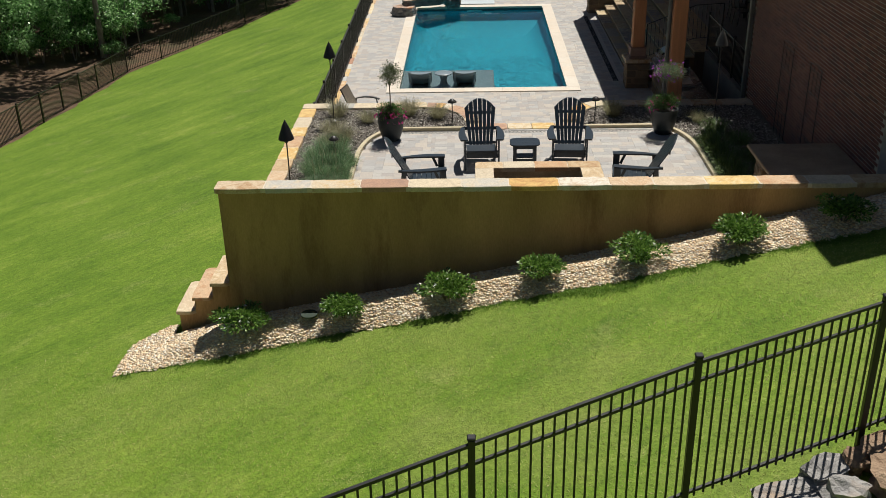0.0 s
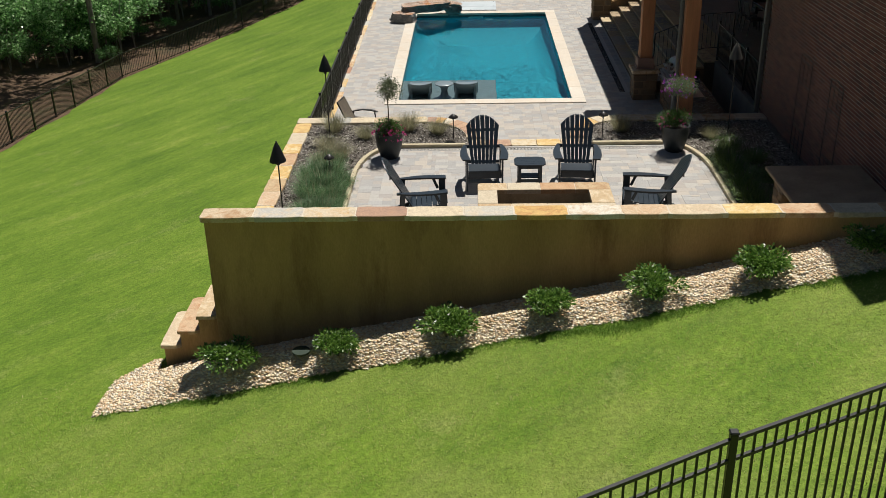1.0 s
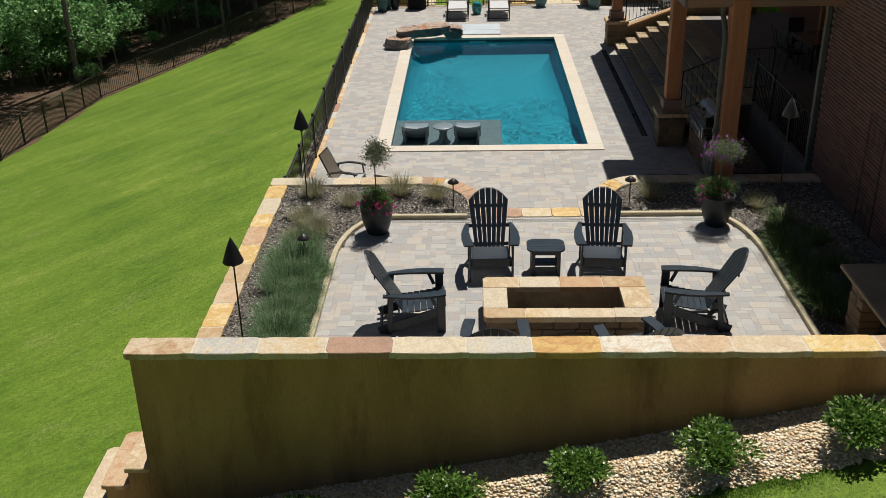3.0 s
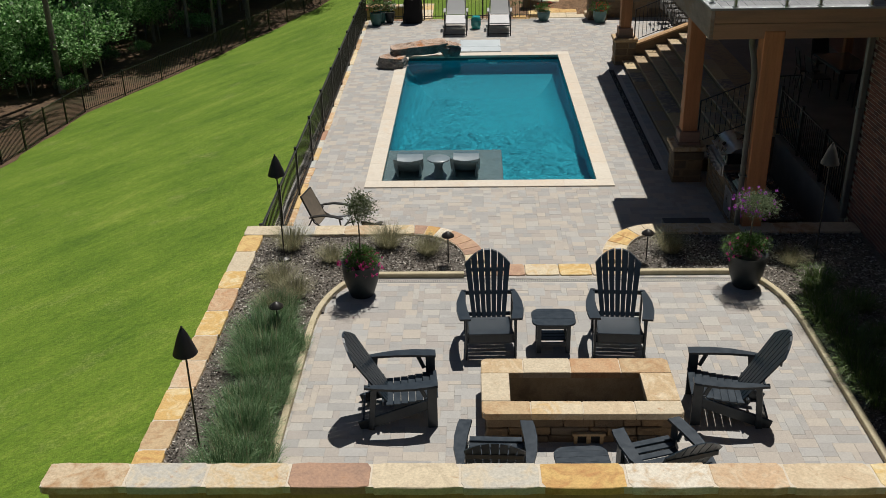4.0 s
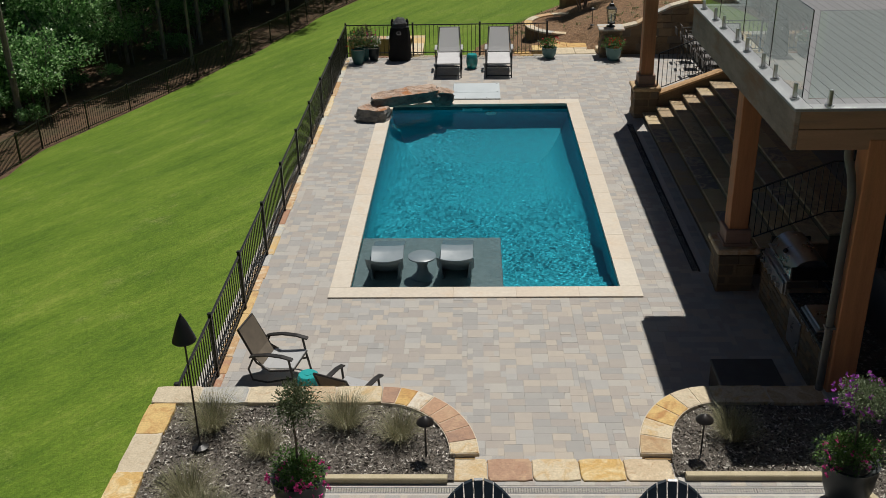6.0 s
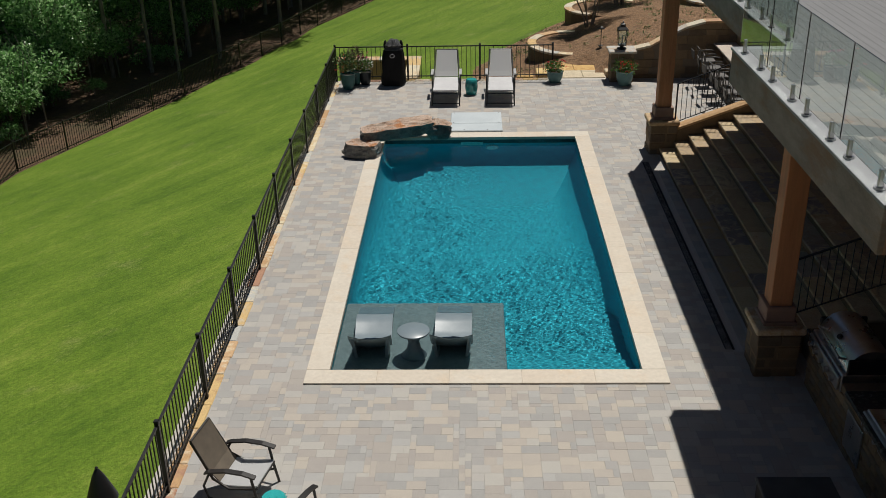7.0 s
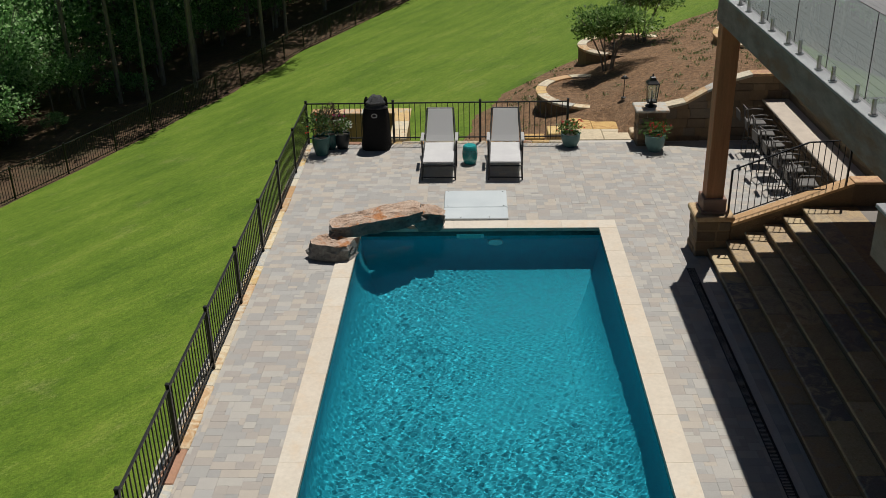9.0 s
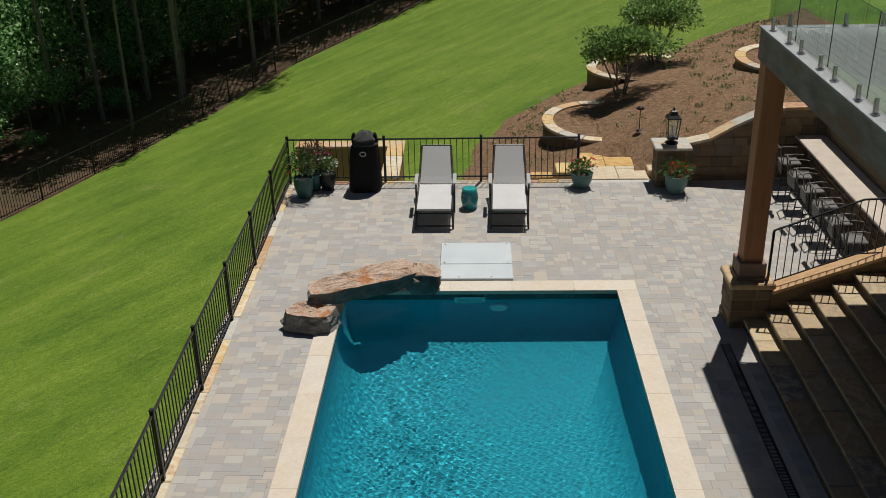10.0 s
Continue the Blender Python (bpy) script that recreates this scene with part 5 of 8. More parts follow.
def pool_lounger(m):
    c = thing("pool_lounger", "blue-grey moulded lounger standing on the sun shelf", "lounger", "in-pool loungers")
    curve = [(-0.68, 0.64), (-0.62, 0.60), (-0.50, 0.46), (-0.36, 0.31), (-0.20, 0.21), (0.0, 0.18), (0.18, 0.21), (0.36, 0.28), (0.50, 0.31), (0.64, 0.29), (0.82, 0.20), (1.02, 0.09), (1.20, 0.02), (1.26, 0.0)]
    v, f = [], []
    n = 9
    for y, z in curve:
        for k in range(n):
            u = -1 + 2 * k / (n - 1)
            dip = 0.045 * (1 - u * u) * (1 if y < -0.3 else 0.25)
            half = 0.345 if y < -0.45 else 0.345 - 0.035 * min((y + 0.45) / 0.3, 1)
            v.append((half * u, y - (0.05 * (1 - u * u) if y < -0.55 else 0), z - dip + 0.045))
    top = len(v)
    v += [(x, y + 0.03, z - 0.06) for x, y, z in v]
    m_rows = len(curve)
    for i in range(m_rows - 1):
        for k in range(n - 1):
            a = i * n + k
            f.append((a, a + 1, a + n + 1, a + n))
            b = a + top
            f.append((b, b + n, b + n + 1, b + 1))
        for k in (0, n - 1):
            a, b = i * n + k, (i + 1) * n + k
            f.append((a, b, b + top, a + top) if k == 0 else (b, a, a + top, b + top))
    for k in range(n - 1):
        f.append((k + 1, k, k + top, k + 1 + top))
        a = (m_rows - 1) * n + k
        f.append((a, a + 1, a + 1 + top, a + top))
    part("shell", Mesh().add(v, f), resin_mat, c, smooth=True)
    for s in (-1, 1):
        v = [((0.31 if y < -0.3 else 0.295) * s, y, z) for y, z in curve[1:]] + [(0.295 * s, 1.26, 0), (0.26 * s, -0.42, 0)]
        w = [(x - 0.05 * s, y, z) for x, y, z in v]
        k = len(v)
        f = [tuple(range(k)), tuple(range(k, 2 * k))[::-1]] + [(i, k + i, k + (i + 1) % k, (i + 1) % k) for i in range(k)]
        part("side", Mesh().add(v + w, f), resin_mat, c)
    c.matrix_basis = m
    return c


lg = pool_lounger(pose(-1.55, 29.06, -0.32, 0, 0, 1.5))
copy_thing(lg, pose(-0.22, 29.09, -0.32, 0, 0, -1))
pt = thing("pool_table", "round blue-grey pedestal table standing in shallow water", "side table")
part("top", Mesh().lathe([(0.0, 0.53), (0.24, 0.53), (0.265, 0.545), (0.265, 0.565), (0.25, 0.575), (0.0, 0.575)], 32), resin_mat, pt, smooth=True)
part("pedestal", Mesh().lathe([(0.21, 0), (0.20, 0.04), (0.12, 0.22), (0.09, 0.36), (0.12, 0.46), (0.2, 0.53)], 28), resin_mat, pt, smooth=True)
pt.matrix_basis = pose(-0.85, 28.74, -0.32)
for owner in [pt] + [ob for ob in bpy.data.objects if ob.name.startswith("pool_lounger")]:
    for ob in owner.children:
        ob.cycles.is_caustics_receiver = True

# ---- equipment lid, skimmer, boulders at the far end of the pool ----
lid_mat = surface("white_lid", (0.50, 0.555, 0.58), (0.58, 0.63, 0.65), 2, 60, 0.4, 0.1, 0.002)
lid = thing("cover_box", "low white two-part cover panel at the pool edge", "pool cover box")
part("panel", Mesh().box(-0.46, 39.36, 0.004, 0.90, 39.96, 0.065, 0.012), lid_mat, lid)
part("panel", Mesh().box(-0.46, 39.975, 0.004, 0.90, 40.92, 0.065, 0.012), lid_mat, lid)
for x, y in ((-0.1, 39.42), (0.5, 39.42), (-0.38, 40.03), (0.82, 40.03), (-0.38, 40.85), (0.82, 40.85)):
    part("screw", Mesh().cyl((x, y, 0.065), (x, y, 0.07), 0.014, n=8), black_mat, lid)
fit_mat = surface("pale_fitting", (0.55, 0.74, 0.74), (0.64, 0.82, 0.82), 5, 60, 0.4, 0.1)
skim = thing("skimmer_plate", "pale rectangular skimmer plate on the pool wall", "skimmer")
part("plate", Mesh().box(-0.18, PY1 - 0.03, -0.34, 0.38, PY1 - 0.006, -0.12, 0.006), fit_mat, skim)
part("opening", Mesh().box(-0.12, PY1 - 0.034, -0.30, 0.32, PY1 - 0.03, -0.17), surface("teal_plate", (0.20, 0.50, 0.51), (0.26, 0.58, 0.58), 5, 60, 0.4, 0.1), skim)
lamp = thing("pool_light", "round pale light fitting low on the pool wall", "pool light")
part("lens", Mesh().cyl((0.62, PY1 - 0.05, -0.55), (0.62, PY1 - 0.006, -0.55), 0.14, n=24), fit_mat, lamp)
for ob in list(skim.children) + list(lamp.children):
    ob.cycles.is_caustics_receiver = True
part("rim", Mesh().cyl((0.62, PY1 - 0.03, -0.55), (0.62, PY1 - 0.007, -0.55), 0.165, n=24), steel_mat, lamp)


def boulder(label, m, sx, sy, sz, seed, top_mat, side_mat, group="boulders", corners=9, outline=None):
    """A broken slab: an angular outline (its own, or made at random), ragged layered sides and an uneven top."""
    ob = thing("boulder", label, "boulder", group)
    r = random.Random(seed)
    key = []
    for k in range(corners):
        a = 2 * math.pi * (k + r.uniform(-0.3, 0.3)) / corners
        c, s_ = math.cos(a), math.sin(a)
        q = 1 / max(abs(c), abs(s_)) ** 0.75 * r.uniform(0.86, 1.04)
        key.append((c * q * sx / 2, s_ * q * sy / 2))
    key = outline or key
    corners = len(key)
    line = []
    for k in range(corners):
        (ax, ay), (bx, by) = key[k], key[(k + 1) % corners]
        for f in range(5):
            line.append((ax + (bx - ax) * f / 5, ay + (by - ay) * f / 5))
    n, v, f, off = len(line), [], [], Vector((seed * 3.1, seed * 1.7, 0))
    layers = 7
    for k in range(layers):
        z = sz * (k / (layers - 1) - 0.5)
        ledge = r.uniform(-0.035, 0.035) + (0.06 if k == 0 else 0)
        for x, y in line:
            d = 1 - (ledge + 0.05 * noise.noise(Vector((x * 5, y * 5, z * 14)) + off)) * 2 / max(sx, sy) * 1.4
            v.append((x * d, y * d, z + 0.03 * noise.noise(Vector((x * 4, y * 4, z * 3)) + off)))
    for ring in (0.86, 0.62, 0.36, 0.12):
        for x, y in line:
            p = Vector((x * ring, y * ring, 0))
            v.append((p.x, p.y, sz / 2 + 0.07 * noise.noise(p * 2.2 + off) + 0.045 * noise.noise(p * 6 + off) + 0.025 * noise.noise(p * 15 + off)))
    rings = len(v) // n
    for k in range(rings - 1):
        f += [(k * n + i, k * n + (i + 1) % n, (k + 1) * n + (i + 1) % n, (k + 1) * n + i) for i in range(n)]
    f += [tuple(range(n))[::-1], tuple(range((rings - 1) * n, rings * n))]
    me = bpy.data.meshes.new("rock")
    me.from_pydata(v, [], f)
    me.materials.append(top_mat)
    me.materials.append(side_mat)
    for poly in me.polygons:
        poly.material_index = 1 if poly.index < (layers - 1) * n else 0
    part("rock", me, None, ob)
    ob.matrix_basis = m
    return ob


rust_rock = surface("rusty_rock_face", (0.38, 0.24, 0.16), (0.62, 0.50, 0.41), 4.2, 20, 0.9, 1.0, 0.05, stain=(0.46, 0.20, 0.08), stain_scale=2.8, stain_amount=0.85, contrast=0.5, grit=0.5)
grey_rock = surface("dark_split_rock", (0.06, 0.056, 0.052), (0.36, 0.34, 0.31), 6, 22, 0.9, 1.0, 0.04, stain=(0.03, 0.03, 0.03), stain_scale=3.0, stain_amount=0.6, contrast=0.7, grit=0.4)
boulder("long rusty flat boulder lying over the pool edge", pose(-1.75, 38.56, 0.385, 4, 3, 0), 1.8, 1.2, 0.30, 1, rust_rock, grey_rock, "pool edge boulders",
        outline=[(-0.84, -0.66), (-0.5, -0.56), (0.05, -0.30), (0.56, -0.04), (0.88, 0.18), (0.80, 0.52), (0.58, 0.66), (0.20, 0.46), (-0.28, 0.12), (-0.62, -0.10), (-0.90, -0.32)])
boulder("low rusty boulder at the pool corner", pose(-2.56, 37.74, 0.16, 2, 4, 0), 0.95, 0.7, 0.36, 4, rust_rock, grey_rock, "pool edge boulders",
        outline=[(-0.40, -0.22), (0.10, -0.36), (0.34, -0.30), (0.47, 0.06), (0.16, 0.22), (0.0, 0.36), (-0.30, 0.16), (-0.47, -0.06)])
boulder("rusty boulder beside the white cover panel", pose(-0.70, 39.06, 0.18, 0, 0, 0), 0.6, 0.5, 0.40, 8, rust_rock, grey_rock, "pool edge boulders",
        outline=[(-0.30, -0.20), (0.22, -0.22), (0.27, 0.02), (0.12, 0.24), (-0.18, 0.26), (-0.32, 0.05)])
lime_rock = surface("limestone_rock", (0.20, 0.195, 0.185), (0.42, 0.405, 0.38), 3, 40, 0.85, 0.8, 0.03, stain=(0.42, 0.28, 0.16), stain_scale=1.6)
brown_rock = surface("brown_rock", (0.14, 0.085, 0.05), (0.40, 0.28, 0.18), 4, 30, 0.9, 0.9, 0.03, stain=(0.50, 0.38, 0.26), stain_scale=2.2)
for x, y, a, sx, sy, seed, rock in ((2.93, 7.40, 14, 0.74, 0.36, 11, lime_rock), (3.34, 7.70, 32, 0.50, 0.34, 12, lime_rock), (3.42, 7.34, 5, 0.44, 0.34, 13, lime_rock), (3.63, 7.80, 60, 0.26, 0.22, 14, brown_rock),
                                    (3.98, 7.92, 20, 0.52, 0.44, 15, brown_rock), (3.88, 7.42, 70, 0.50, 0.42, 16, brown_rock), (4.55, 8.05, 40, 0.8, 0.6, 17, lime_rock)):
    boulder("brown fieldstone boulder beside the lawn fence" if rock is brown_rock else "pale limestone boulder beside the lawn fence", pose(x, y, lawn_z(x, y) + 0.05, 0, 0, a), sx, sy, 0.30, seed, rock, rock, "limestone boulders", 7)

# ---- covered smoker at the back fence ----
cover_mat = surface("black_cover", (0.006, 0.006, 0.007), (0.012, 0.012, 0.013), 3, 60, 0.7, 0.8, 0.02, spec=0.2)
smoker = thing("covered_grill", "tall black fabric-covered grill at the back fence", "covered grill")


def draped(rings, n, seed):
    """A soft cover over a squarish body: rings of (half width, half depth, height, shift), with folds."""
    mesh, off = Mesh(), Vector((seed, 0, 0))
    for k, (w, d, z, sx) in enumerate(rings):
        for i in range(n):
            a = 2 * math.pi * i / n
            c, s_ = math.cos(a), math.sin(a)
            q = (abs(c) ** 3.2 + abs(s_) ** 3.2) ** (-1 / 3.2)
            fold = 1 + 0.10 * noise.noise(Vector((c * 2.6, s_ * 2.6, z * 1.6)) + off)
            mesh.v.append((sx + w * c * q * fold, d * s_ * q * fold, z + 0.03 * noise.noise(Vector((c * 2, s_ * 2, z * 3)) - off)))
        if k:
            mesh.f += [((k - 1) * n + i, (k - 1) * n + (i + 1) % n, k * n + (i + 1) % n, k * n + i) for i in range(n)]
    mesh.f.append(tuple(range((len(rings) - 1) * n, len(rings) * n)))
    return mesh


part("cover", draped([(0.35, 0.27, 0.03, -0.01), (0.36, 0.28, 0.12, -0.01), (0.345, 0.27, 0.4, 0.0), (0.335, 0.265, 0.7, 0.0), (0.315, 0.25, 0.92, 0.01), (0.295, 0.24, 1.04, 0.01), (0.25, 0.2, 1.10, 0.01), (0.05, 0.05, 1.12, 0.01)], 40, 3.0), cover_mat, smoker, smooth=True)
for sx in (-0.21, 0.25):
    part("fabric_ear", draped([(0.05, 0.08, 1.12, sx), (0.055, 0.07, 1.22, sx * 1.03), (0.035, 0.045, 1.30, sx * 1.02), (0.012, 0.016, 1.335, sx)], 16, 5.0 + sx), cover_mat, smoker, "", True)
part("gathered_top", draped([(0.27, 0.215, 1.06, 0.02), (0.29, 0.23, 1.10, 0.02), (0.245, 0.19, 1.15, 0.02), (0.26, 0.20, 1.21, 0.02), (0.20, 0.15, 1.27, 0.03), (0.12, 0.10, 1.35, 0.035), (0.04, 0.04, 1.37, 0.035)], 40, 9.0), surface("grey_cover", (0.025, 0.027, 0.03), (0.06, 0.063, 0.068), 5, 60, 0.55, 1.0, 0.03), smoker, "gathered grey fabric top", True)
part("ring_badge", Mesh().tube([(0.065 * math.cos(a * math.pi / 8), -0.29, 0.93 + 0.05 * math.sin(a * math.pi / 8)) for a in range(17)], 0.008, 6), steel_mat, smoker, "small pale ring")
part("base", Mesh().box(-0.28, -0.24, 0.0, 0.28, 0.24, 0.03, 0.005), black_mat, smoker)
smoker.matrix_basis = pose(-2.25, 44.0, 0)

# ---- outdoor kitchen under the deck ----
island = thing("grill_island", "stone outdoor kitchen counter with dark granite top, in shade", "outdoor kitchen")
r = random.Random(33)
rubble_wall(island, 5.08, 27.55, 5.08, 23.7, -0.05, 0.86, 0.1, r)
part("core", Mesh().box(5.1, 23.7, -0.05, 5.85, 27.55, 0.86), rubble_mat, island)
granite = surface("dark_granite", (0.02, 0.02, 0.022), (0.07, 0.068, 0.066), 20, 120, 0.25, 0.1, 0.002)
part("countertop", Mesh().box(5.02, 23.6, 0.86, 5.92, 25.95, 0.92, 0.012).box(5.7, 25.95, 0.86, 5.92, 27.6, 0.92, 0.012).box(5.02, 27.35, 0.86, 5.7, 27.6, 0.92, 0.012), granite, island, "dark granite top")
part("cabinet_door", Mesh().box(5.055, 25.3, 0.15, 5.075, 25.85, 0.7, 0.006), steel_mat, island, "brushed steel door")
grill = thing("gas_grill", "built-in stainless steel gas grill with closed curved hood", "grill")
v = [(math.cos(radians(a)) * 0.30, math.sin(radians(a)) * 0.30) for a in range(0, 181, 15)]
hood = Mesh()
n = len(v)
hood.add([(x, y, z) for y in (-0.60, 0.60) for x, z in v], [tuple(range(n))[::-1], tuple(range(n, 2 * n))] + [(i, (i + 1) % n, n + (i + 1) % n, n + i) for i in range(n)])
part("hood", hood, steel_mat, grill, "curved steel hood", smooth=True)
part("end_cap", Mesh().box(-0.30, -0.64, -0.02, 0.30, -0.602, 0.2, 0.015), black_mat, grill, "black hood end")
part("end_cap", Mesh().box(-0.30, 0.602, -0.02, 0.30, 0.64, 0.2, 0.015), black_mat, grill, "black hood end")
part("firebox", Mesh().box(-0.36, -0.66, -0.24, 0.34, 0.66, -0.002, 0.012), steel_mat, grill)
part("control_panel", Mesh().box(-0.40, -0.64, -0.22, -0.362, 0.64, -0.04, 0.01), steel_mat, grill)
for k in range(5):
    part("knob", Mesh().cyl((-0.40, -0.48 + 0.24 * k, -0.13), (-0.45, -0.48 + 0.24 * k, -0.13), 0.035, n=14), steel_mat, grill, "round steel knob")
part("handle", Mesh().tube([(-0.27, -0.45, 0.12), (-0.36, -0.45, 0.14), (-0.36, 0.45, 0.14), (-0.27, 0.45, 0.12)], 0.016, 8), steel_mat, grill, "steel bar handle")
part("gauge", Mesh().cyl((-0.22, 0, 0.2), (-0.25, 0, 0.225), 0.035, n=14), black_mat, grill, "temperature gauge")
grill.matrix_basis = pose(5.47, 26.85, 0.98)
grill.scale = (1.12, 0.95, 1.12)
burner = thing("side_burner", "stainless steel side burner with flat lid in the counter", "side burner")
part("lid", Mesh().box(-0.28, -0.36, 0.02, 0.24, 0.36, 0.06, 0.012), steel_mat, burner)
part("body", Mesh().box(-0.32, -0.38, -0.2, 0.27, 0.38, 0.018, 0.01), steel_mat, burner)
for k in (-1, 1):
    part("knob", Mesh().cyl((-0.32, 0.14 * k, -0.09), (-0.37, 0.14 * k, -0.09), 0.035, n=14), steel_mat, burner)
burner.matrix_basis = pose(5.40, 25.08, 0.93)
bench = thing("storage_bench", "low dark outdoor bench box under the deck", "bench")
part("box", Mesh().box(3.62, 23.95, 0.0, 4.5, 24.75, 0.40, 0.01), surface("dark_wicker", (0.02, 0.018, 0.016), (0.045, 0.04, 0.036), 20, 120, 0.7, 0.5, 0.004), bench)
part("seat", Mesh().box(3.60, 23.93, 0.402, 4.52, 24.77, 0.45, 0.015), surface("slate_top", (0.05, 0.05, 0.052), (0.09, 0.09, 0.09), 5, 80, 0.6, 0.2, 0.003), bench)

# low masonry counter beside the house wall
hearth = thing("stone_counter", "low stone counter with a broad brown flagstone top", "stone counter")
part("top", Mesh().box(4.98, 14.3, 1.98, 6.58, 17.2, 2.05, 0.016), surface("brown_slab", (0.24, 0.165, 0.10), (0.38, 0.28, 0.18), 2.5, 50, 0.75, 0.4, 0.008, stain=(0.18, 0.12, 0.08), stain_scale=1.5), hearth, "large brown stone slab")
rubble_wall(hearth, 5.42, 17.05, 5.12, 17.05, PATIO_Z - 0.05, 1.98, 0.3, r)
rubble_wall(hearth, 5.12, 17.05, 5.12, 16.6, PATIO_Z - 0.05, 1.98, 0.3, r)
rubble_wall(hearth, 5.5, 16.4, 5.5, 14.3, PATIO_Z - 0.05, 1.98, 0.3, r)

# ---- bar with chairs at the far side of the stairs ----
bar = thing("bar_counter", "long pale stone bar counter beside a wall", "bar counter")
part("top", Mesh().box(7.32, 38.3, 1.0, 7.98, 44.35, 1.06, 0.014), surface("pale_bar_stone", (0.42, 0.36, 0.30), (0.54, 0.47, 0.39), 3, 70, 0.6, 0.2, 0.004), bar, "pale tan stone top")
rubble_wall(bar, 7.62, 44.3, 7.62, 38.3, -0.06, 1.0, 0.3, r)
setting("wall_bar", Mesh().box(7.99, 38.25, -0.1, 8.3, 44.5, 2.4), rubble_mat, "brown stone wall behind the bar", "wall")


def bar_chair(m):
    c = thing("bar_chair", "tall grey metal bar chair with arms", "bar chair", "chairs along the bar")
    tube_mat = taupe_mat
    for sx in (-1, 1):
        for sy in (-1, 1):
            part("leg", Mesh().tube([(0.21 * sx, 0.22 * sy, 0), (0.17 * sx, 0.17 * sy, 0.74)], 0.014, 6), bronze_mat, c)
        part("arm", Mesh().tube([(0.2 * sx, 0.2, 0.74), (0.24 * sx, 0.2, 0.98), (0.25 * sx, -0.05, 1.0), (0.24 * sx, -0.2, 0.98)], 0.014, 8), tube_mat, c, "pale metal arm")
        part("footrest", Mesh().tube([(0.195 * sx, -0.2, 0.28), (0.195 * sx, 0.2, 0.28)], 0.011, 6), bronze_mat, c)
        part("back_post", Mesh().tube([(0.18 * sx, 0.2, 0.72), (0.19 * sx, 0.28, 1.12)], 0.014, 8), tube_mat, c)
    part("footrest", Mesh().tube([(-0.2, -0.2, 0.3), (0.2, -0.2, 0.3)], 0.011, 6), bronze_mat, c)
    part("seat", Mesh().box(-0.21, -0.21, 0.735, 0.21, 0.2, 0.775, 0.015), taupe_mat, c, "grey seat")
    part("backrest", Mesh().box(-0.19, 0.235, 0.86, 0.19, 0.26, 1.12, 0.01, pose(0, 0.05, 0, -8)), taupe_mat, c)
    part("back_bar", Mesh().tube([(-0.19, 0.28, 1.12), (0.19, 0.28, 1.12)], 0.014, 8), tube_mat, c)
    c.matrix_basis = m
    return c


bc = bar_chair(pose(6.98, 43.5, 0, 0, 0, 90))
for k, (dy, a) in enumerate(((0.82, 84), (1.62, 95), (2.42, 88), (3.22, 92), (4.02, 86))):
    copy_thing(bc, pose(6.97 - 0.02 * (k % 2), 43.5 - dy, 0, 0, 0, a))

# ---- walls, rings and landing behind the pool ----
r = random.Random(44)
lp = thing("lantern_pier", "square stone pier with a flagstone cap for the lantern", "pier")
for a, b in (((4.24, 43.94), (4.92, 43.94)), ((4.92, 43.94), (4.92, 44.55)), ((4.92, 44.55), (4.24, 44.55)), ((4.24, 44.55), (4.24, 43.94))):
    rubble_wall(lp, *a, *b, -0.06, 0.87, 0.12, r)
part("core", Mesh().box(4.27, 43.97, -0.06, 4.89, 44.52, 0.87), mortar_mat, lp)
part("cap", Mesh().box(4.17, 43.87, 0.87, 4.99, 44.62, 0.94, 0.018), flag_mat, lp, "tan flagstone cap")
lan = thing("post_lantern", "black metal lantern with glass sides on a stone pier", "lantern")
part("foot", Mesh().lathe([(0.13, 0), (0.13, 0.02), (0.05, 0.05), (0.04, 0.09), (0.08, 0.11)], 16), black_mat, lan)
for sx in (-1, 1):
    for sy in (-1, 1):
        part("corner_bar", Mesh().tube([(0.09 * sx, 0.09 * sy, 0.11), (0.125 * sx, 0.125 * sy, 0.52)], 0.011, 6), black_mat, lan)
part("tray", Mesh().box(-0.105, -0.105, 0.10, 0.105, 0.105, 0.13, 0.006), black_mat, lan)
part("roof", Mesh().lathe([(0.19, 0.51), (0.19, 0.535), (0.10, 0.60), (0.08, 0.66), (0.03, 0.68), (0.02, 0.73), (0.0, 0.74)], 4, pose(0, 0, 0, 0, 0, 45)), black_mat, lan)
for k in range(4):
    v = [(-0.085, -0.10, 0.13), (0.085, -0.10, 0.13), (0.115, -0.13, 0.51), (-0.115, -0.13, 0.51)]
    v += [(x, y + 0.004, z) for x, y, z in v]
    pane = part("glass_pane", Mesh().add(v, [(0, 1, 2, 3), (7, 6, 5, 4), (0, 4, 5, 1), (1, 5, 6, 2), (2, 6, 7, 3), (3, 7, 4, 0)], pose(0, 0, 0, 0, 0, 90 * k)), glass_mat, lan)
    pane.visible_shadow = False
part("candle_tube", Mesh().cyl((0, 0, 0.13), (0, 0, 0.36), 0.018, n=10), edge_mat, lan, "pale candle sleeve")
lan.matrix_basis = pose(4.58, 44.24, 0.94)
lan.scale = (1.12, 1.12, 1.12)

wing = setting("wall_wing", Mesh(), rubble_mat, "curving brown stone retaining wall behind the bar", "wall")
profile = [(4.95, 0.84), (5.3, 0.86), (5.9, 1.22), (6.5, 1.5), (7.0, 1.64), (8.3, 1.66)]


def wing_top(x):
    """Height of the sloping wall's top, eased between the points of its profile."""
    for (xa, za), (xb, zb) in zip(profile, profile[1:]):
        if x <= xb:
            return za + (zb - za) * max(0.0, (x - xa) / (xb - xa))
    return profile[-1][1]


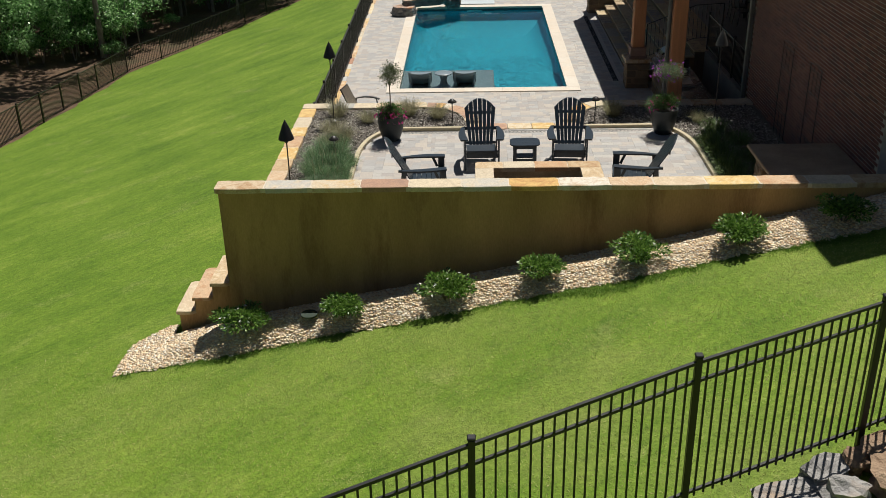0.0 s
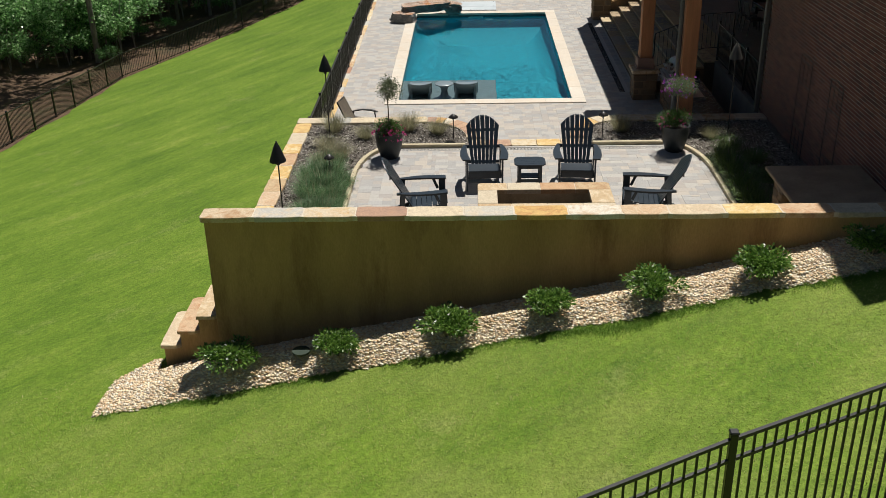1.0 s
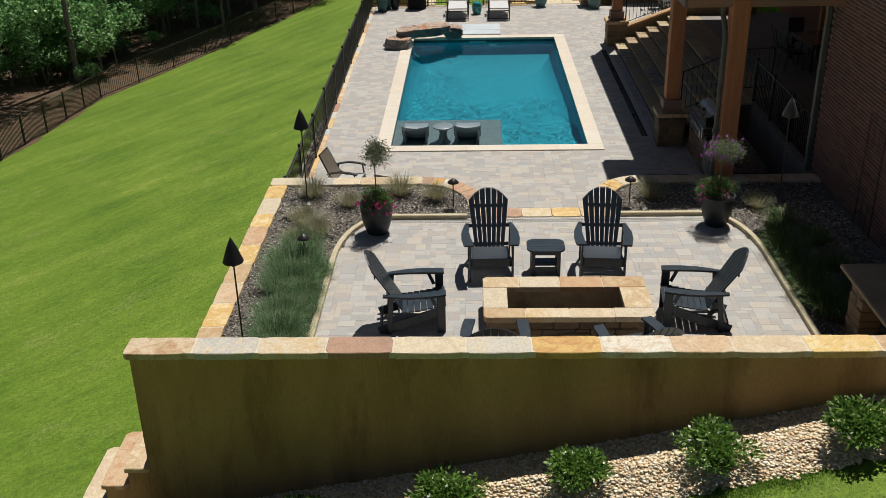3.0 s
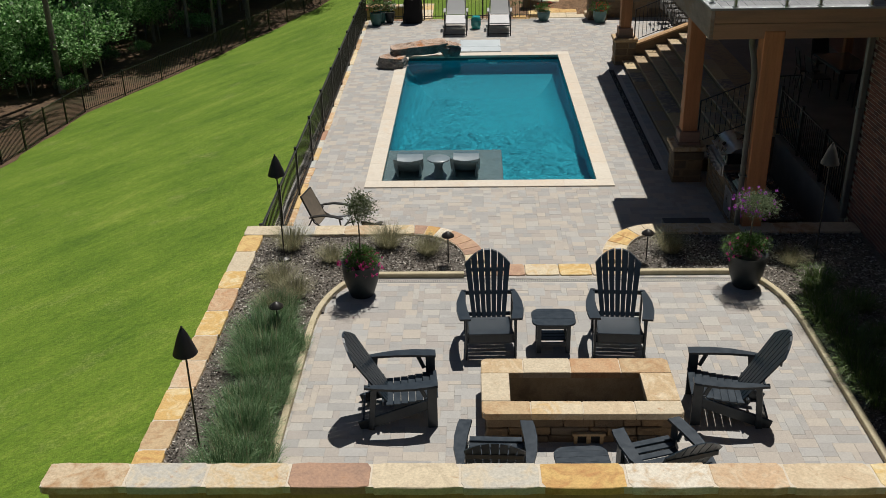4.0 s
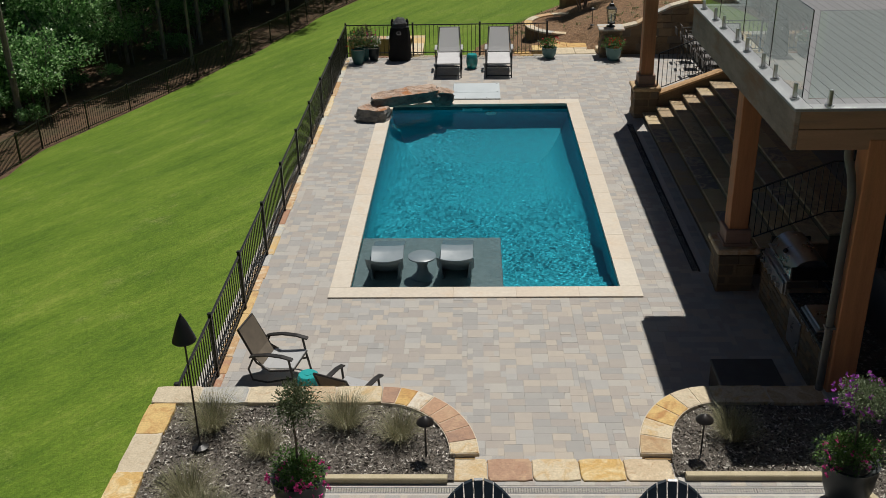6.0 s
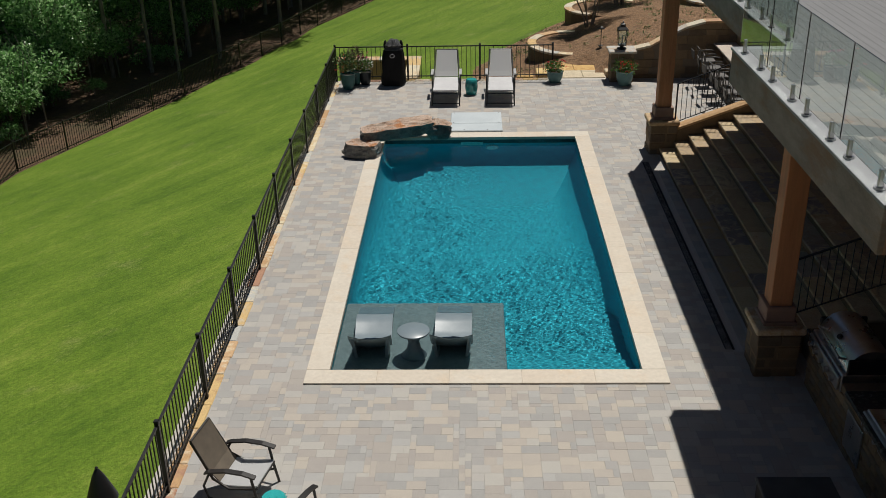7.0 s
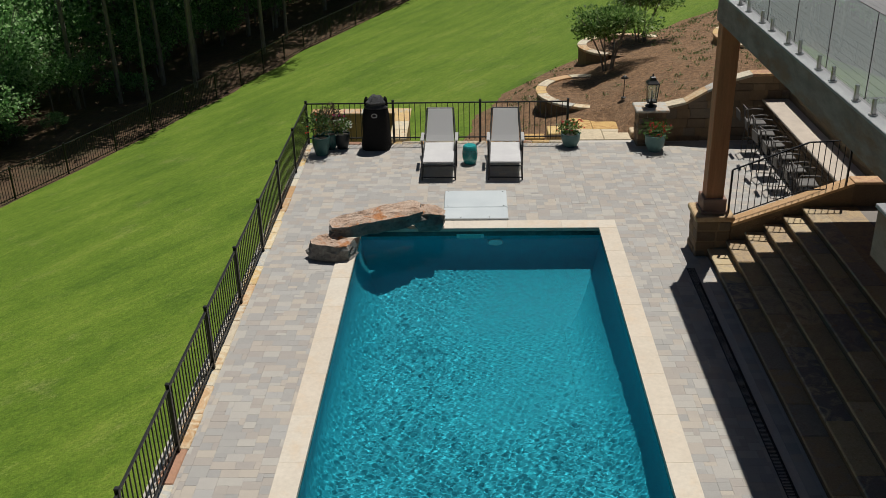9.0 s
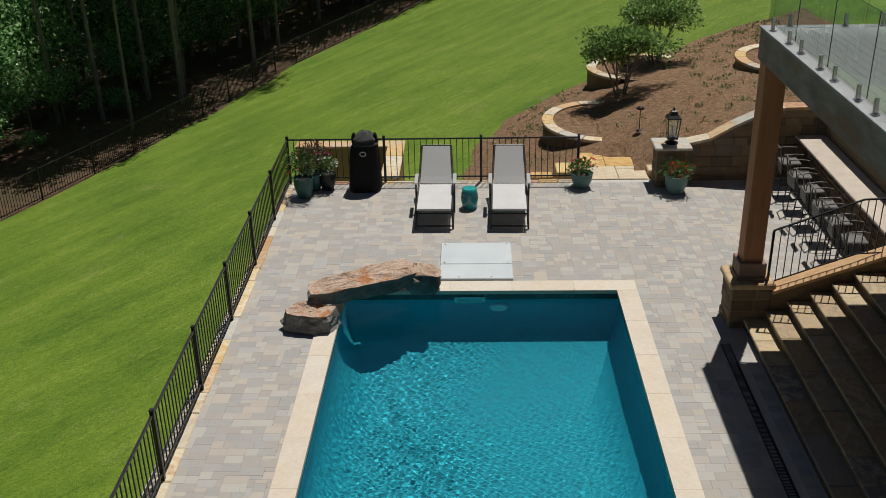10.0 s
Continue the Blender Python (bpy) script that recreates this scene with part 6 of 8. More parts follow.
def sloped(x0, x1, y0, y1, zl0, zl1, zh0, zh1):
    """A block whose lower and upper faces follow a slope."""
    v = [(x0, y0, zl0), (x1, y0, zl1), (x1, y1, zl1), (x0, y1, zl0), (x0, y0, zh0), (x1, y0, zh1), (x1, y1, zh1), (x0, y1, zh0)]
    return Mesh().add(v, [(3, 2, 1, 0), (4, 5, 6, 7), (0, 1, 5, 4), (1, 2, 6, 5), (2, 3, 7, 6), (3, 0, 4, 7)])


z = -0.06
while z < 1.62:
    h = r.uniform(0.16, 0.27)
    x0 = 4.95
    while x0 < 8.29:
        x1 = min(x0 + r.uniform(0.28, 0.62), 8.3)
        ta, tb = wing_top(x0), wing_top(x1)
        if min(ta, tb) > z + 0.03:
            part("wall_stone", sloped(x0 + 0.005, x1 - 0.005, 44.36 + r.uniform(-0.018, 0.014), 44.62, z + 0.005, z + 0.005, min(ta, z + h - 0.005), min(tb, z + h - 0.005)), rubble_mat, wing)
        elif max(ta, tb) > z + 0.03:
            part("wall_stone", sloped(x0 + 0.005, x1 - 0.005, 44.36, 44.62, min(z, ta) - 0.02, min(z, tb) - 0.02, min(ta, z + h), min(tb, z + h)), rubble_mat, wing)
        x0 = x1
    z += h
for xa, xb in zip((4.95, 5.45, 5.95, 6.5, 7.02, 7.6), (5.45, 5.95, 6.5, 7.02, 7.6, 8.3)):
    ta, tb = wing_top(xa), wing_top(xb)
    part("cap_stone", sloped(xa + 0.003, xb - 0.003, 44.30, 44.68, ta, tb, ta + 0.065, tb + 0.065), flag_mat, wing)
landing = setting("floor_landing", Mesh().box(2.74, 44.46, -0.2, 4.2, 46.3, -0.02), mortar_mat, "tan flagstone landing at the gap in the fence", "landing")
for x0, y0, x1, y1 in ((2.76, 44.47, 3.5, 45.3), (3.508, 44.47, 4.18, 45.1), (2.76, 45.308, 3.3, 46.25), (3.308, 45.308, 4.18, 46.25), (3.508, 45.108, 4.18, 45.30)):
    part("flagstone", Mesh().box(x0, y0, -0.02, x1, y1, 0.012, 0.012), FLAGS["cream" if y1 < 45.5 else "gold"], landing)
part("low_step", Mesh().box(4.2, 44.7, -0.05, 4.55, 46.2, 0.12, 0.02), FLAGS["tan"], landing)
part("low_step", Mesh().box(1.5, 44.62, -0.4, 2.0, 44.95, 0.02, 0.02), FLAGS["gold"], landing)
part("low_step", Mesh().box(2.1, 44.75, -0.4, 2.7, 45.4, 0.08, 0.02), FLAGS["gold"], landing)

# sunken stone-capped stairwell beyond the back fence
well = setting("wall_stairwell", Mesh().box(-4.3, 47.0, -2.4, -1.62, 47.28, -0.06).box(-1.94, 44.75, -2.4, -1.62, 47.0, -0.06), stucco_mat, "brown stairwell wall beyond the back fence", "wall")
for k in range(4):
    part("cap_stone", Mesh().box(-4.36 + 0.7 * k, 46.92, -0.06, -3.666 + 0.7 * k, 47.36, 0.0, 0.014), flag_mat, well)
for k in range(3):
    part("cap_stone", Mesh().box(-2.0, 44.72 + 0.74 * k, -0.06, -1.56, 45.454 + 0.74 * k, 0.0, 0.014), flag_mat, well)


def ring_planter(name, cx, cy, rx, ry, a0, a1, z, drop, n):
    ob = thing("ring_planter", "low curved stone planter ring on the bank", "stone planter", "ring planters")
    for i in range(n):
        b0, b1 = a0 + (a1 - a0) * i / n, a0 + (a1 - a0) * (i + 1) / n
        g = (b1 - b0) * 0.015
        out, inn = arc(cx, cy, rx, ry, b0 + g, b1 - g, 4), arc(cx, cy, rx - 0.3, ry - 0.3, b0 + g, b1 - g, 4)
        part("cap_stone", Mesh().prism(out + inn[::-1], z - 0.07, z, 0.012), flag_mat, ob)
        out, inn = arc(cx, cy, rx - 0.04, ry - 0.04, b0, b1, 4), arc(cx, cy, rx - 0.26, ry - 0.26, b0, b1, 4)
        part("wall_segment", Mesh().prism(out + inn[::-1], z - drop, z - 0.07), rubble_mat, ob)
    mesh = Mesh()
    v = [(cx, cy, z - 0.02)] + [(x, y, z - 0.05) for x, y in arc(cx, cy, rx - 0.2, ry - 0.2, 0, 354, 39)]
    mesh.add(v, [(0, k, k % 40 + 1) for k in range(1, 41)])
    part("mulch", mesh, pine_mat, ob, "brown mulch fill")
    return ob


ring_planter("a", 3.55, 48.55, 1.55, 1.75, 80, 300, 0.12, 1.3, 8)
ring_planter("b", 5.35, 52.75, 1.75, 1.6, 35, 235, 0.42, 1.6, 7)
ring_planter("c", 8.95, 50.4, 1.5, 1.7, 75, 250, 1.25, 1.4, 7)

# ---- lights on stakes ----
def torch(m, label, shade, up=0.0):
    t = thing("garden_torch", label, "garden torch", "garden torches")
    part("stake", Mesh().cyl((0, 0, -0.15), (0, 0, 1.52 + up), 0.012, n=8), black_mat, t)
    part("ground_plate", Mesh().lathe([(0.10, 0.0), (0.10, 0.03), (0.03, 0.06), (0.012, 0.09)], 16), black_mat, t)
    part("shade", Mesh().lathe([(0.135, 1.50), (0.14, 1.51), (0.11, 1.60), (0.06, 1.74), (0.022, 1.82), (0.012, 1.83)], 20, pose(0, 0, up)), shade, t, smooth=True)
    part("finial", Mesh().lathe([(0.012, 1.83), (0.016, 1.845), (0.0, 1.86)], 10, pose(0, 0, up)), black_mat, t)
    part("socket", Mesh().cyl((0, 0, 1.44 + up), (0, 0, 1.50 + up), 0.03, n=10), black_mat, t)
    t.matrix_basis = m
    return t


torch(pose(-3.27, 16.45, 1.0), "tall black cone-shaded garden torch in the planting bed", black_mat)
torch(pose(-3.18, 21.75, 1.07), "tall black cone-shaded garden torch in the bed corner", black_mat)
torch(pose(5.41, 21.43, 1.02), "tall dark cone-shaded garden torch in the shaded bed", surface("dull_metal_shade", (0.045, 0.043, 0.04), (0.075, 0.072, 0.067), 5, 90, 0.45, 0.2, 0.002), 0.28)


def path_light(x, y, z, h):
    t = thing("path_light", "black mushroom-shaped path light on a stake", "path light", "path lights")
    part("stake", Mesh().cyl((0, 0, -0.1), (0, 0, h), 0.011, n=8), black_mat, t)
    part("hat", Mesh().lathe([(0.105, h - 0.01), (0.10, h + 0.01), (0.05, h + 0.05), (0.02, h + 0.07), (0.0, h + 0.075)], 20), bronze_mat, t, "dark bronze hat", smooth=True)
    part("lamp", Mesh().cyl((0, 0, h - 0.06), (0, 0, h - 0.012), 0.022, n=10), edge_mat, t)
    part("base", Mesh().lathe([(0.08, 0.0), (0.08, 0.012), (0.02, 0.03)], 12), black_mat, t)
    t.matrix_basis = pose(x, y, z)


for x, y, z, h in ((-0.46, 21.62, 1.02, 0.53), (2.77, 21.66, 1.02, 0.53), (-2.88, 19.45, 1.02, 0.43), (4.27, 46.7, lawn_z(4.27, 46.7) + 0.05, 0.55), (4.8, 53.0, 0.0, 0.35)):
    path_light(x, y, z, h)

# ---- downspouts and trellises on the house ----
pipe_mat = surface("grey_pipe", (0.09, 0.088, 0.083), (0.15, 0.146, 0.138), 4, 100, 0.5, 0.1, 0.001)
ds = thing("downspout", "grey metal downspout at the brick corner", "downspout")
part("pipe", Mesh().box(6.50, 23.42, 1.0, 6.60, 23.54, 9.1, 0.012), pipe_mat, ds)
part("bracket", Mesh().box(6.49, 23.41, 3.0, 6.62, 23.55, 3.04, 0.004), pipe_mat, ds)
ds = thing("downspout", "grey bent downspout beside the cedar post", "downspout")
part("pipe", Mesh().tube([(4.52, 23.2, 4.36), (4.52, 23.2, 4.2), (4.54, 23.05, 4.0), (4.55, 22.98, 3.8), (4.55, 22.98, 0.1)], 0.05, 10), pipe_mat, ds, smooth=True)
part("bracket", Mesh().box(4.49, 22.92, 2.0, 4.62, 23.04, 2.03, 0.004), pipe_mat, ds)


def trellis(y0, y1):
    t = thing("wall_trellis", "thin black iron trellis on the brick wall", "trellis", "wall trellises")
    x = 6.55
    for y in (y0, y1):
        part("upright", Mesh().cyl((x, y, 1.0), (x, y, 3.05), 0.009, n=6), black_mat, t)
    for z in (1.15, 1.6, 2.05, 2.5, 2.95):
        part("crossbar", Mesh().cyl((x, y0, z), (x, y1, z), 0.007, n=6), black_mat, t)
    for k in (1, 2):
        y = y0 + (y1 - y0) * k / 3
        part("inner_bar", Mesh().cyl((x, y, 2.5), (x, y, 3.05), 0.006, n=6), black_mat, t)
        part("inner_bar", Mesh().cyl((x, y, 1.0), (x, y, 1.6), 0.006, n=6), black_mat, t)
    part("top_bar", Mesh().tube([(x, y0, 3.05), (x, 0.5 * (y0 + y1), 3.09), (x, y1, 3.05)], 0.009, 6), black_mat, t)
    part("wall_tie", Mesh().cyl((x, y0, 2.9), (6.63, y0, 2.9), 0.006, n=6).cyl((x, y1, 2.9), (6.63, y1, 2.9), 0.006, n=6), black_mat, t)


trellis(18.35, 19.0)
trellis(20.1, 20.8)
porch_fence = thing("porch_rail", "black iron picket rail along the porch edge in shade", "railing")
for k in range(4):
    fence_post(porch_fence, (6.68, 23.75 + 1.45 * k, 1.0), 1.05)
for k in range(3):
    fence_panel(porch_fence, (6.68, 23.75 + 1.45 * k, 1.0), (6.68, 25.2 + 1.45 * k, 1.0), 1.0, 0.1, 13, 0.008, False)

# ---- plants: leaves and blades as small faces, made in arrays ----
rng = np.random.default_rng(11)


def unit(a):
    return a / np.maximum(np.linalg.norm(a, axis=1, keepdims=True), 1e-9)


def face_mesh(name, verts, sizes, mat):
    """Quads (4) or triangles (3), each with corners of its own."""
    me = bpy.data.meshes.new(name)
    n, k = len(verts) // sizes, sizes
    me.vertices.add(len(verts))
    me.vertices.foreach_set("co", np.asarray(verts, dtype=np.float32).ravel())
    me.loops.add(n * k)
    me.loops.foreach_set("vertex_index", np.arange(n * k, dtype=np.int32))
    me.polygons.add(n)
    me.polygons.foreach_set("loop_start", np.arange(0, n * k, k, dtype=np.int32))
    me.update(calc_edges=True)
    me.materials.append(mat)
    return me


def leaf_faces(at, way, length, width, fold=0.25, flat=0.0):
    """Pointed leaves: diamonds from at along way; flat turns their faces to the sky."""
    n = len(at)
    side = unit(np.cross(way, rng.normal(size=(n, 3)) + np.array([0, 0, 3.0 * flat])))
    lift = np.cross(side, way) * (fold * width)[:, None]
    mid = at + way * (length * 0.45)[:, None]
    v = np.stack([at, mid + side * (width / 2)[:, None] + lift, at + way * length[:, None], mid - side * (width / 2)[:, None] + lift], axis=1)
    return v.reshape(-1, 3)


def blade_faces(base, tip, width, sag):
    """Grass blades as two-part curved strips: triangles."""
    n = len(base)
    d = tip - base
    side = unit(np.cross(d, np.array([0, 0, 1.0])) + rng.normal(scale=0.02, size=(n, 3))) * (width / 2)[:, None]
    mid = base + d * 0.55 + np.array([0, 0, 1.0]) * (sag * np.linalg.norm(d, axis=1))[:, None]
    a, b, c, e = base - side, base + side, mid - side * 0.8, mid + side * 0.8
    tri = np.stack([a, b, e, a, e, c, c, e, tip], axis=1)
    return tri.reshape(-1, 3)


def blob(n, rx, ry, rz, cz, hollow=0.55, lumps=5, seed=0, clump=1.0):
    """Points in an uneven crown: several overlapping lumps, denser towards the outside; also the outward way."""
    g = np.random.default_rng(seed)
    c = unit(g.normal(size=(lumps, 3))) * g.uniform(0.2, 0.55 + 0.6 * (1 - clump), size=(lumps, 1))
    c[:, 2] = np.abs(c[:, 2]) * 0.9 - 0.15
    size = g.uniform(0.45, 0.7, size=lumps) * clump
    pick = g.integers(0, lumps, size=n)
    d = unit(g.normal(size=(n, 3)))
    rad = g.uniform(hollow, 1.0, size=n) ** 0.7 * size[pick]
    p = c[pick] + d * rad[:, None]
    out = unit(p + d * 0.6 + np.array([0, 0, 0.25]))
    p = p * np.array([rx, ry, rz]) + np.array([0, 0, cz])
    return p, out


shrub_green = leafy("gardenia_leaves", [(0.030, 0.080, 0.012), (0.08, 0.18, 0.025), (0.15, 0.27, 0.045), (0.24, 0.37, 0.085)], 0.32, 0.4)
white_petal = leafy("white_petals", [(0.75, 0.74, 0.68), (0.82, 0.82, 0.78)], 0.6, 0.3)
pink_petal = leafy("pink_petals", [(0.60, 0.03, 0.22), (0.72, 0.06, 0.32), (0.75, 0.15, 0.40)], 0.6, 0.3)
purple_petal = leafy("purple_petals", [(0.35, 0.06, 0.45), (0.50, 0.10, 0.55), (0.45, 0.15, 0.6)], 0.6, 0.3)
red_petal = leafy("red_petals", [(0.55, 0.02, 0.02), (0.68, 0.05, 0.04), (0.6, 0.03, 0.08)], 0.6, 0.3)
pot_green = leafy("pot_leaves", [(0.03, 0.08, 0.015), (0.08, 0.17, 0.03), (0.13, 0.24, 0.06)], 0.5, 0.35)
corner_green = leafy("dark_pot_leaves", [(0.018, 0.05, 0.012), (0.045, 0.10, 0.022), (0.085, 0.155, 0.04)], 0.4, 0.3)
olive_green = leafy("olive_leaves", [(0.05, 0.075, 0.03), (0.09, 0.12, 0.055), (0.14, 0.17, 0.085)], 0.5, 0.35)
grey_green = leafy("grey_green_leaves", [(0.09, 0.135, 0.06), (0.16, 0.21, 0.11), (0.22, 0.28, 0.16)], 0.5, 0.35)
lavender_green = leafy("blue_green_blades", [(0.05, 0.115, 0.045), (0.11, 0.215, 0.09), (0.19, 0.32, 0.15), (0.31, 0.42, 0.24)], 0.55, 0.38)
tan_blade = leafy("dry_blades", [(0.19, 0.18, 0.10), (0.31, 0.29, 0.17), (0.43, 0.40, 0.27), (0.22, 0.26, 0.13)], 0.7, 0.3)
sedge_green = leafy("sedge_blades", [(0.05, 0.10, 0.02), (0.10, 0.17, 0.04), (0.16, 0.22, 0.07)], 0.5, 0.3)
wood_green = leafy("woodland_leaves", [(0.05, 0.12, 0.03), (0.11, 0.23, 0.065), (0.20, 0.35, 0.12), (0.32, 0.46, 0.22)], 0.33, 0.5)
bush_green = leafy("undergrowth_leaves", [(0.035, 0.10, 0.026), (0.11, 0.27, 0.075), (0.25, 0.46, 0.16), (0.48, 0.68, 0.36)], 0.3, 0.55)
bank_green = leafy("bank_tree_leaves", [(0.04, 0.10, 0.022), (0.11, 0.22, 0.05), (0.23, 0.37, 0.10), (0.36, 0.50, 0.20)], 0.38, 0.5)
lawn_blade = leafy("lawn_blades", [(0.24, 0.31, 0.05), (0.36, 0.41, 0.10), (0.50, 0.50, 0.18), (0.66, 0.60, 0.32)], 0.6, 0.35, 0.5)
twig_mat = surface("twigs", (0.10, 0.075, 0.055), (0.2, 0.16, 0.12), 10, 60, 0.9, 0.5, 0.004)


def grow(owner, name, n, rx, ry, rz, cz, lo, hi, ratio, mat, seed, hollow=0.5, lumps=7, label="", flat=0.4, clump=1.0):
    p, out = blob(n, rx, ry, rz, cz, hollow, lumps, seed, clump)
    length = rng.uniform(lo, hi, n)
    way = unit(out + rng.normal(scale=0.55, size=(n, 3)))
    return part(name, face_mesh(name, leaf_faces(p, way, length, length * ratio, 0.25, flat), 4, mat), None, owner, label)


def flowers(owner, n, rx, ry, rz, cz, size, mat, seed, label):
    p, out = blob(n, rx, ry, rz, cz, 0.95, 6, seed)
    vs = []
    for k in range(5):
        way = unit(rng.normal(size=(n, 3)) + out * 0.6)
        vs.append(leaf_faces(p, way, np.full(n, size), np.full(n, size * 0.75)))
    return part("blossom", face_mesh("blossom", np.concatenate(vs), 4, mat), None, owner, label)


# shrubs before the front wall
def shrub(seed, label):
    s = thing("gardenia_shrub", label, "shrub", "shrubs along the wall")
    g = random.Random(seed)
    for k in range(7):
        a, l = g.uniform(0, 6.28), g.uniform(0.12, 0.26)
        part("stem", Mesh().tube([(0, 0, -0.05), (l * 0.5 * math.cos(a), l * 0.5 * math.sin(a), 0.16), (l * math.cos(a), l * math.sin(a), 0.4)], [0.012, 0.009, 0.005], 5), twig_mat, s)
    grow(s, "foliage", 2400, 0.56, 0.50, 0.24, 0.36, 0.045, 0.088, 0.48, shrub_green, seed, 0.25, 17, clump=0.62)
    flowers(s, 7, 0.48, 0.45, 0.26, 0.36, 0.035, white_petal, seed + 50, "white blossoms")
    return s


shrubs = [shrub(3, "rounded green gardenia shrub with white blossoms in gravel"), shrub(8, "bushy green gardenia shrub with few blossoms in gravel")]
# river gravel round the shrubs
ico = bmesh.new()
bmesh.ops.create_icosphere(ico, subdivisions=1, radius=1.0)
IV = np.array([v.co for v in ico.verts])
IF = np.array([[v.index for v in f.verts] for f in ico.faces])
ico.free()


def pebbles(name, xy, zs, lo, hi, mat, flat=0.6):
    n = len(xy)
    size = lo + (hi - lo) * rng.beta(1.3, 2.2, n)
    s = size[:, None] * np.stack([np.ones(n), rng.uniform(0.6, 0.95, n), rng.uniform(0.4, 0.7, n) * flat / 0.6], axis=1)
    a = rng.uniform(0, 2 * np.pi, n)
    v = IV[None] * s[:, None]
    v = v * (1 + 0.19 * rng.normal(size=v.shape))
    x = v[..., 0] * np.cos(a)[:, None] - v[..., 1] * np.sin(a)[:, None]
    y = v[..., 0] * np.sin(a)[:, None] + v[..., 1] * np.cos(a)[:, None]
    tilt = rng.normal(scale=0.14, size=n)[:, None]
    z = v[..., 2] + x * tilt
    co = np.stack([x + xy[:, :1], y + xy[:, 1:], z + zs[:, None]], axis=-1).reshape(-1, 3)
    faces = (IF[None] + (np.arange(n) * len(IV))[:, None, None]).reshape(-1, 3)
    me = bpy.data.meshes.new(name)
    me.vertices.add(len(co))
    me.vertices.foreach_set("co", co.astype(np.float32).ravel())
    me.loops.add(len(faces) * 3)
    me.loops.foreach_set("vertex_index", faces.astype(np.int32).ravel())
    me.polygons.add(len(faces))
    me.polygons.foreach_set("loop_start", np.arange(0, len(faces) * 3, 3, dtype=np.int32))
    me.polygons.foreach_set("use_smooth", np.ones(len(faces), dtype=bool))
    me.update(calc_edges=True)
    me.materials.append(mat)
    return me


def gravel_edge(x):
    return 13.08 + 0.03 * math.sin(2.1 * x) + 0.02 * math.sin(5.3 * x) + 0.02 * math.sin(13 * x + 1) + 0.015 * math.sin(29 * x)


def gravel_top(x):
    """The upper edge of the pebbles: the wall, the stepped wing and the open tip."""
    if x > -3.9:
        return 14.2
    return 14.28 if x > -5.06 else min(14.17 + 1.08 * (x + 5.74), 14.7)


def bed_z(x, y):
    """The pebbles lie banked up along the wall."""
    d = y - gravel_edge(x)
    rise = min(max(d / 0.46, 0), 1) - 0.45 * min(max((d - 0.5) / 0.6, 0), 1)
    return lawn_z(x, y) + 0.005 + (0.20 - 0.03 * min(max(x, -2.0), 3.0)) * rise * min(max((x + 5.2) / 1.2, 0.15), 1)


xy = []
g = random.Random(5)
while len(xy) < 24000:
    x = g.uniform(-5.72, 6.6)
    y = g.uniform(12.9, 14.75)
    if not gravel_edge(x) < y < gravel_top(x):
        continue
    xy.append((x, y))
gravel_mat = surface("river_gravel", (0.50, 0.36, 0.22), (0.78, 0.64, 0.45), 20, 120, 0.7, 0.2, 0.002, palette=[(0.84, 0.67, 0.43), (0.90, 0.79, 0.58), (0.70, 0.47, 0.26), (0.92, 0.86, 0.72), (0.50, 0.36, 0.22), (0.84, 0.70, 0.48), (0.64, 0.57, 0.47), (0.88, 0.72, 0.46), (0.80, 0.58, 0.35)], pick="island", spread=0.15)
gx_ = np.array(xy)
gz_ = np.array([bed_z(x, y) for x, y in xy]) + rng.uniform(0.002, 0.02, len(xy))
stuff("gravel", pebbles("gravel", gx_, gz_, 0.012, 0.042, gravel_mat, 0.2), None, "cream and tan river pebbles along the wall foot", "gravel")
base = Mesh()
n, rows = 124, 18
for i in range(n + 1):
    x = -5.7 + 12.3 * i / n
    y0, y1 = gravel_edge(x), gravel_top(x)
    for k in range(rows):
        y = y0 + 0.04 + (y1 - y0 - 0.04) * k / (rows - 1)
        base.v.append((x, y, bed_z(x, y) + (0.003 if k else -0.03)))
for i in range(n):
    for k in range(rows - 1):
        a = i * rows + k
        base.f.append((a, a + rows, a + rows + 1, a + 1))
setting("ground_gravel_bed", base, surface("gravel_base", (0.46, 0.36, 0.25), (0.66, 0.55, 0.41), 30, 90, 0.9, 0.6, 0.01), "sandy soil under the river pebbles", "gravel bed", True)

# the shrubs in the gravel
spots = [(-3.60, 13.44, 0.88), (-2.02, 13.38, 0.80), (-0.43, 13.36, 0.90), (1.0, 13.42, 0.86), (2.46, 13.41, 0.86), (3.96, 13.38, 0.94), (5.42, 13.42, 0.86)]
for i, (x, y, s) in enumerate(spots):
    m = pose(x, y, bed_z(x, y), 0, 0, 67 * i)
    ob = shrubs[i % 2]
    if i < 2:
        ob.matrix_basis = m
    else:
        ob = copy_thing(ob, m)
    ob.scale = (s, s, s * 0.84)

# an irrigation lid in the gravel
lid_t = thing("valve_lid", "round dark green irrigation valve lid in the gravel", "valve lid")
part("lid", Mesh().cyl((0, 0, 0), (0, 0, 0.03), 0.13, n=20), surface("green_plastic", (0.015, 0.03, 0.018), (0.025, 0.045, 0.03), 6, 60, 0.5, 0.1), lid_t)
lid_t.matrix_basis = pose(-2.57, 13.45, bed_z(-2.57, 13.45) + 0.075)


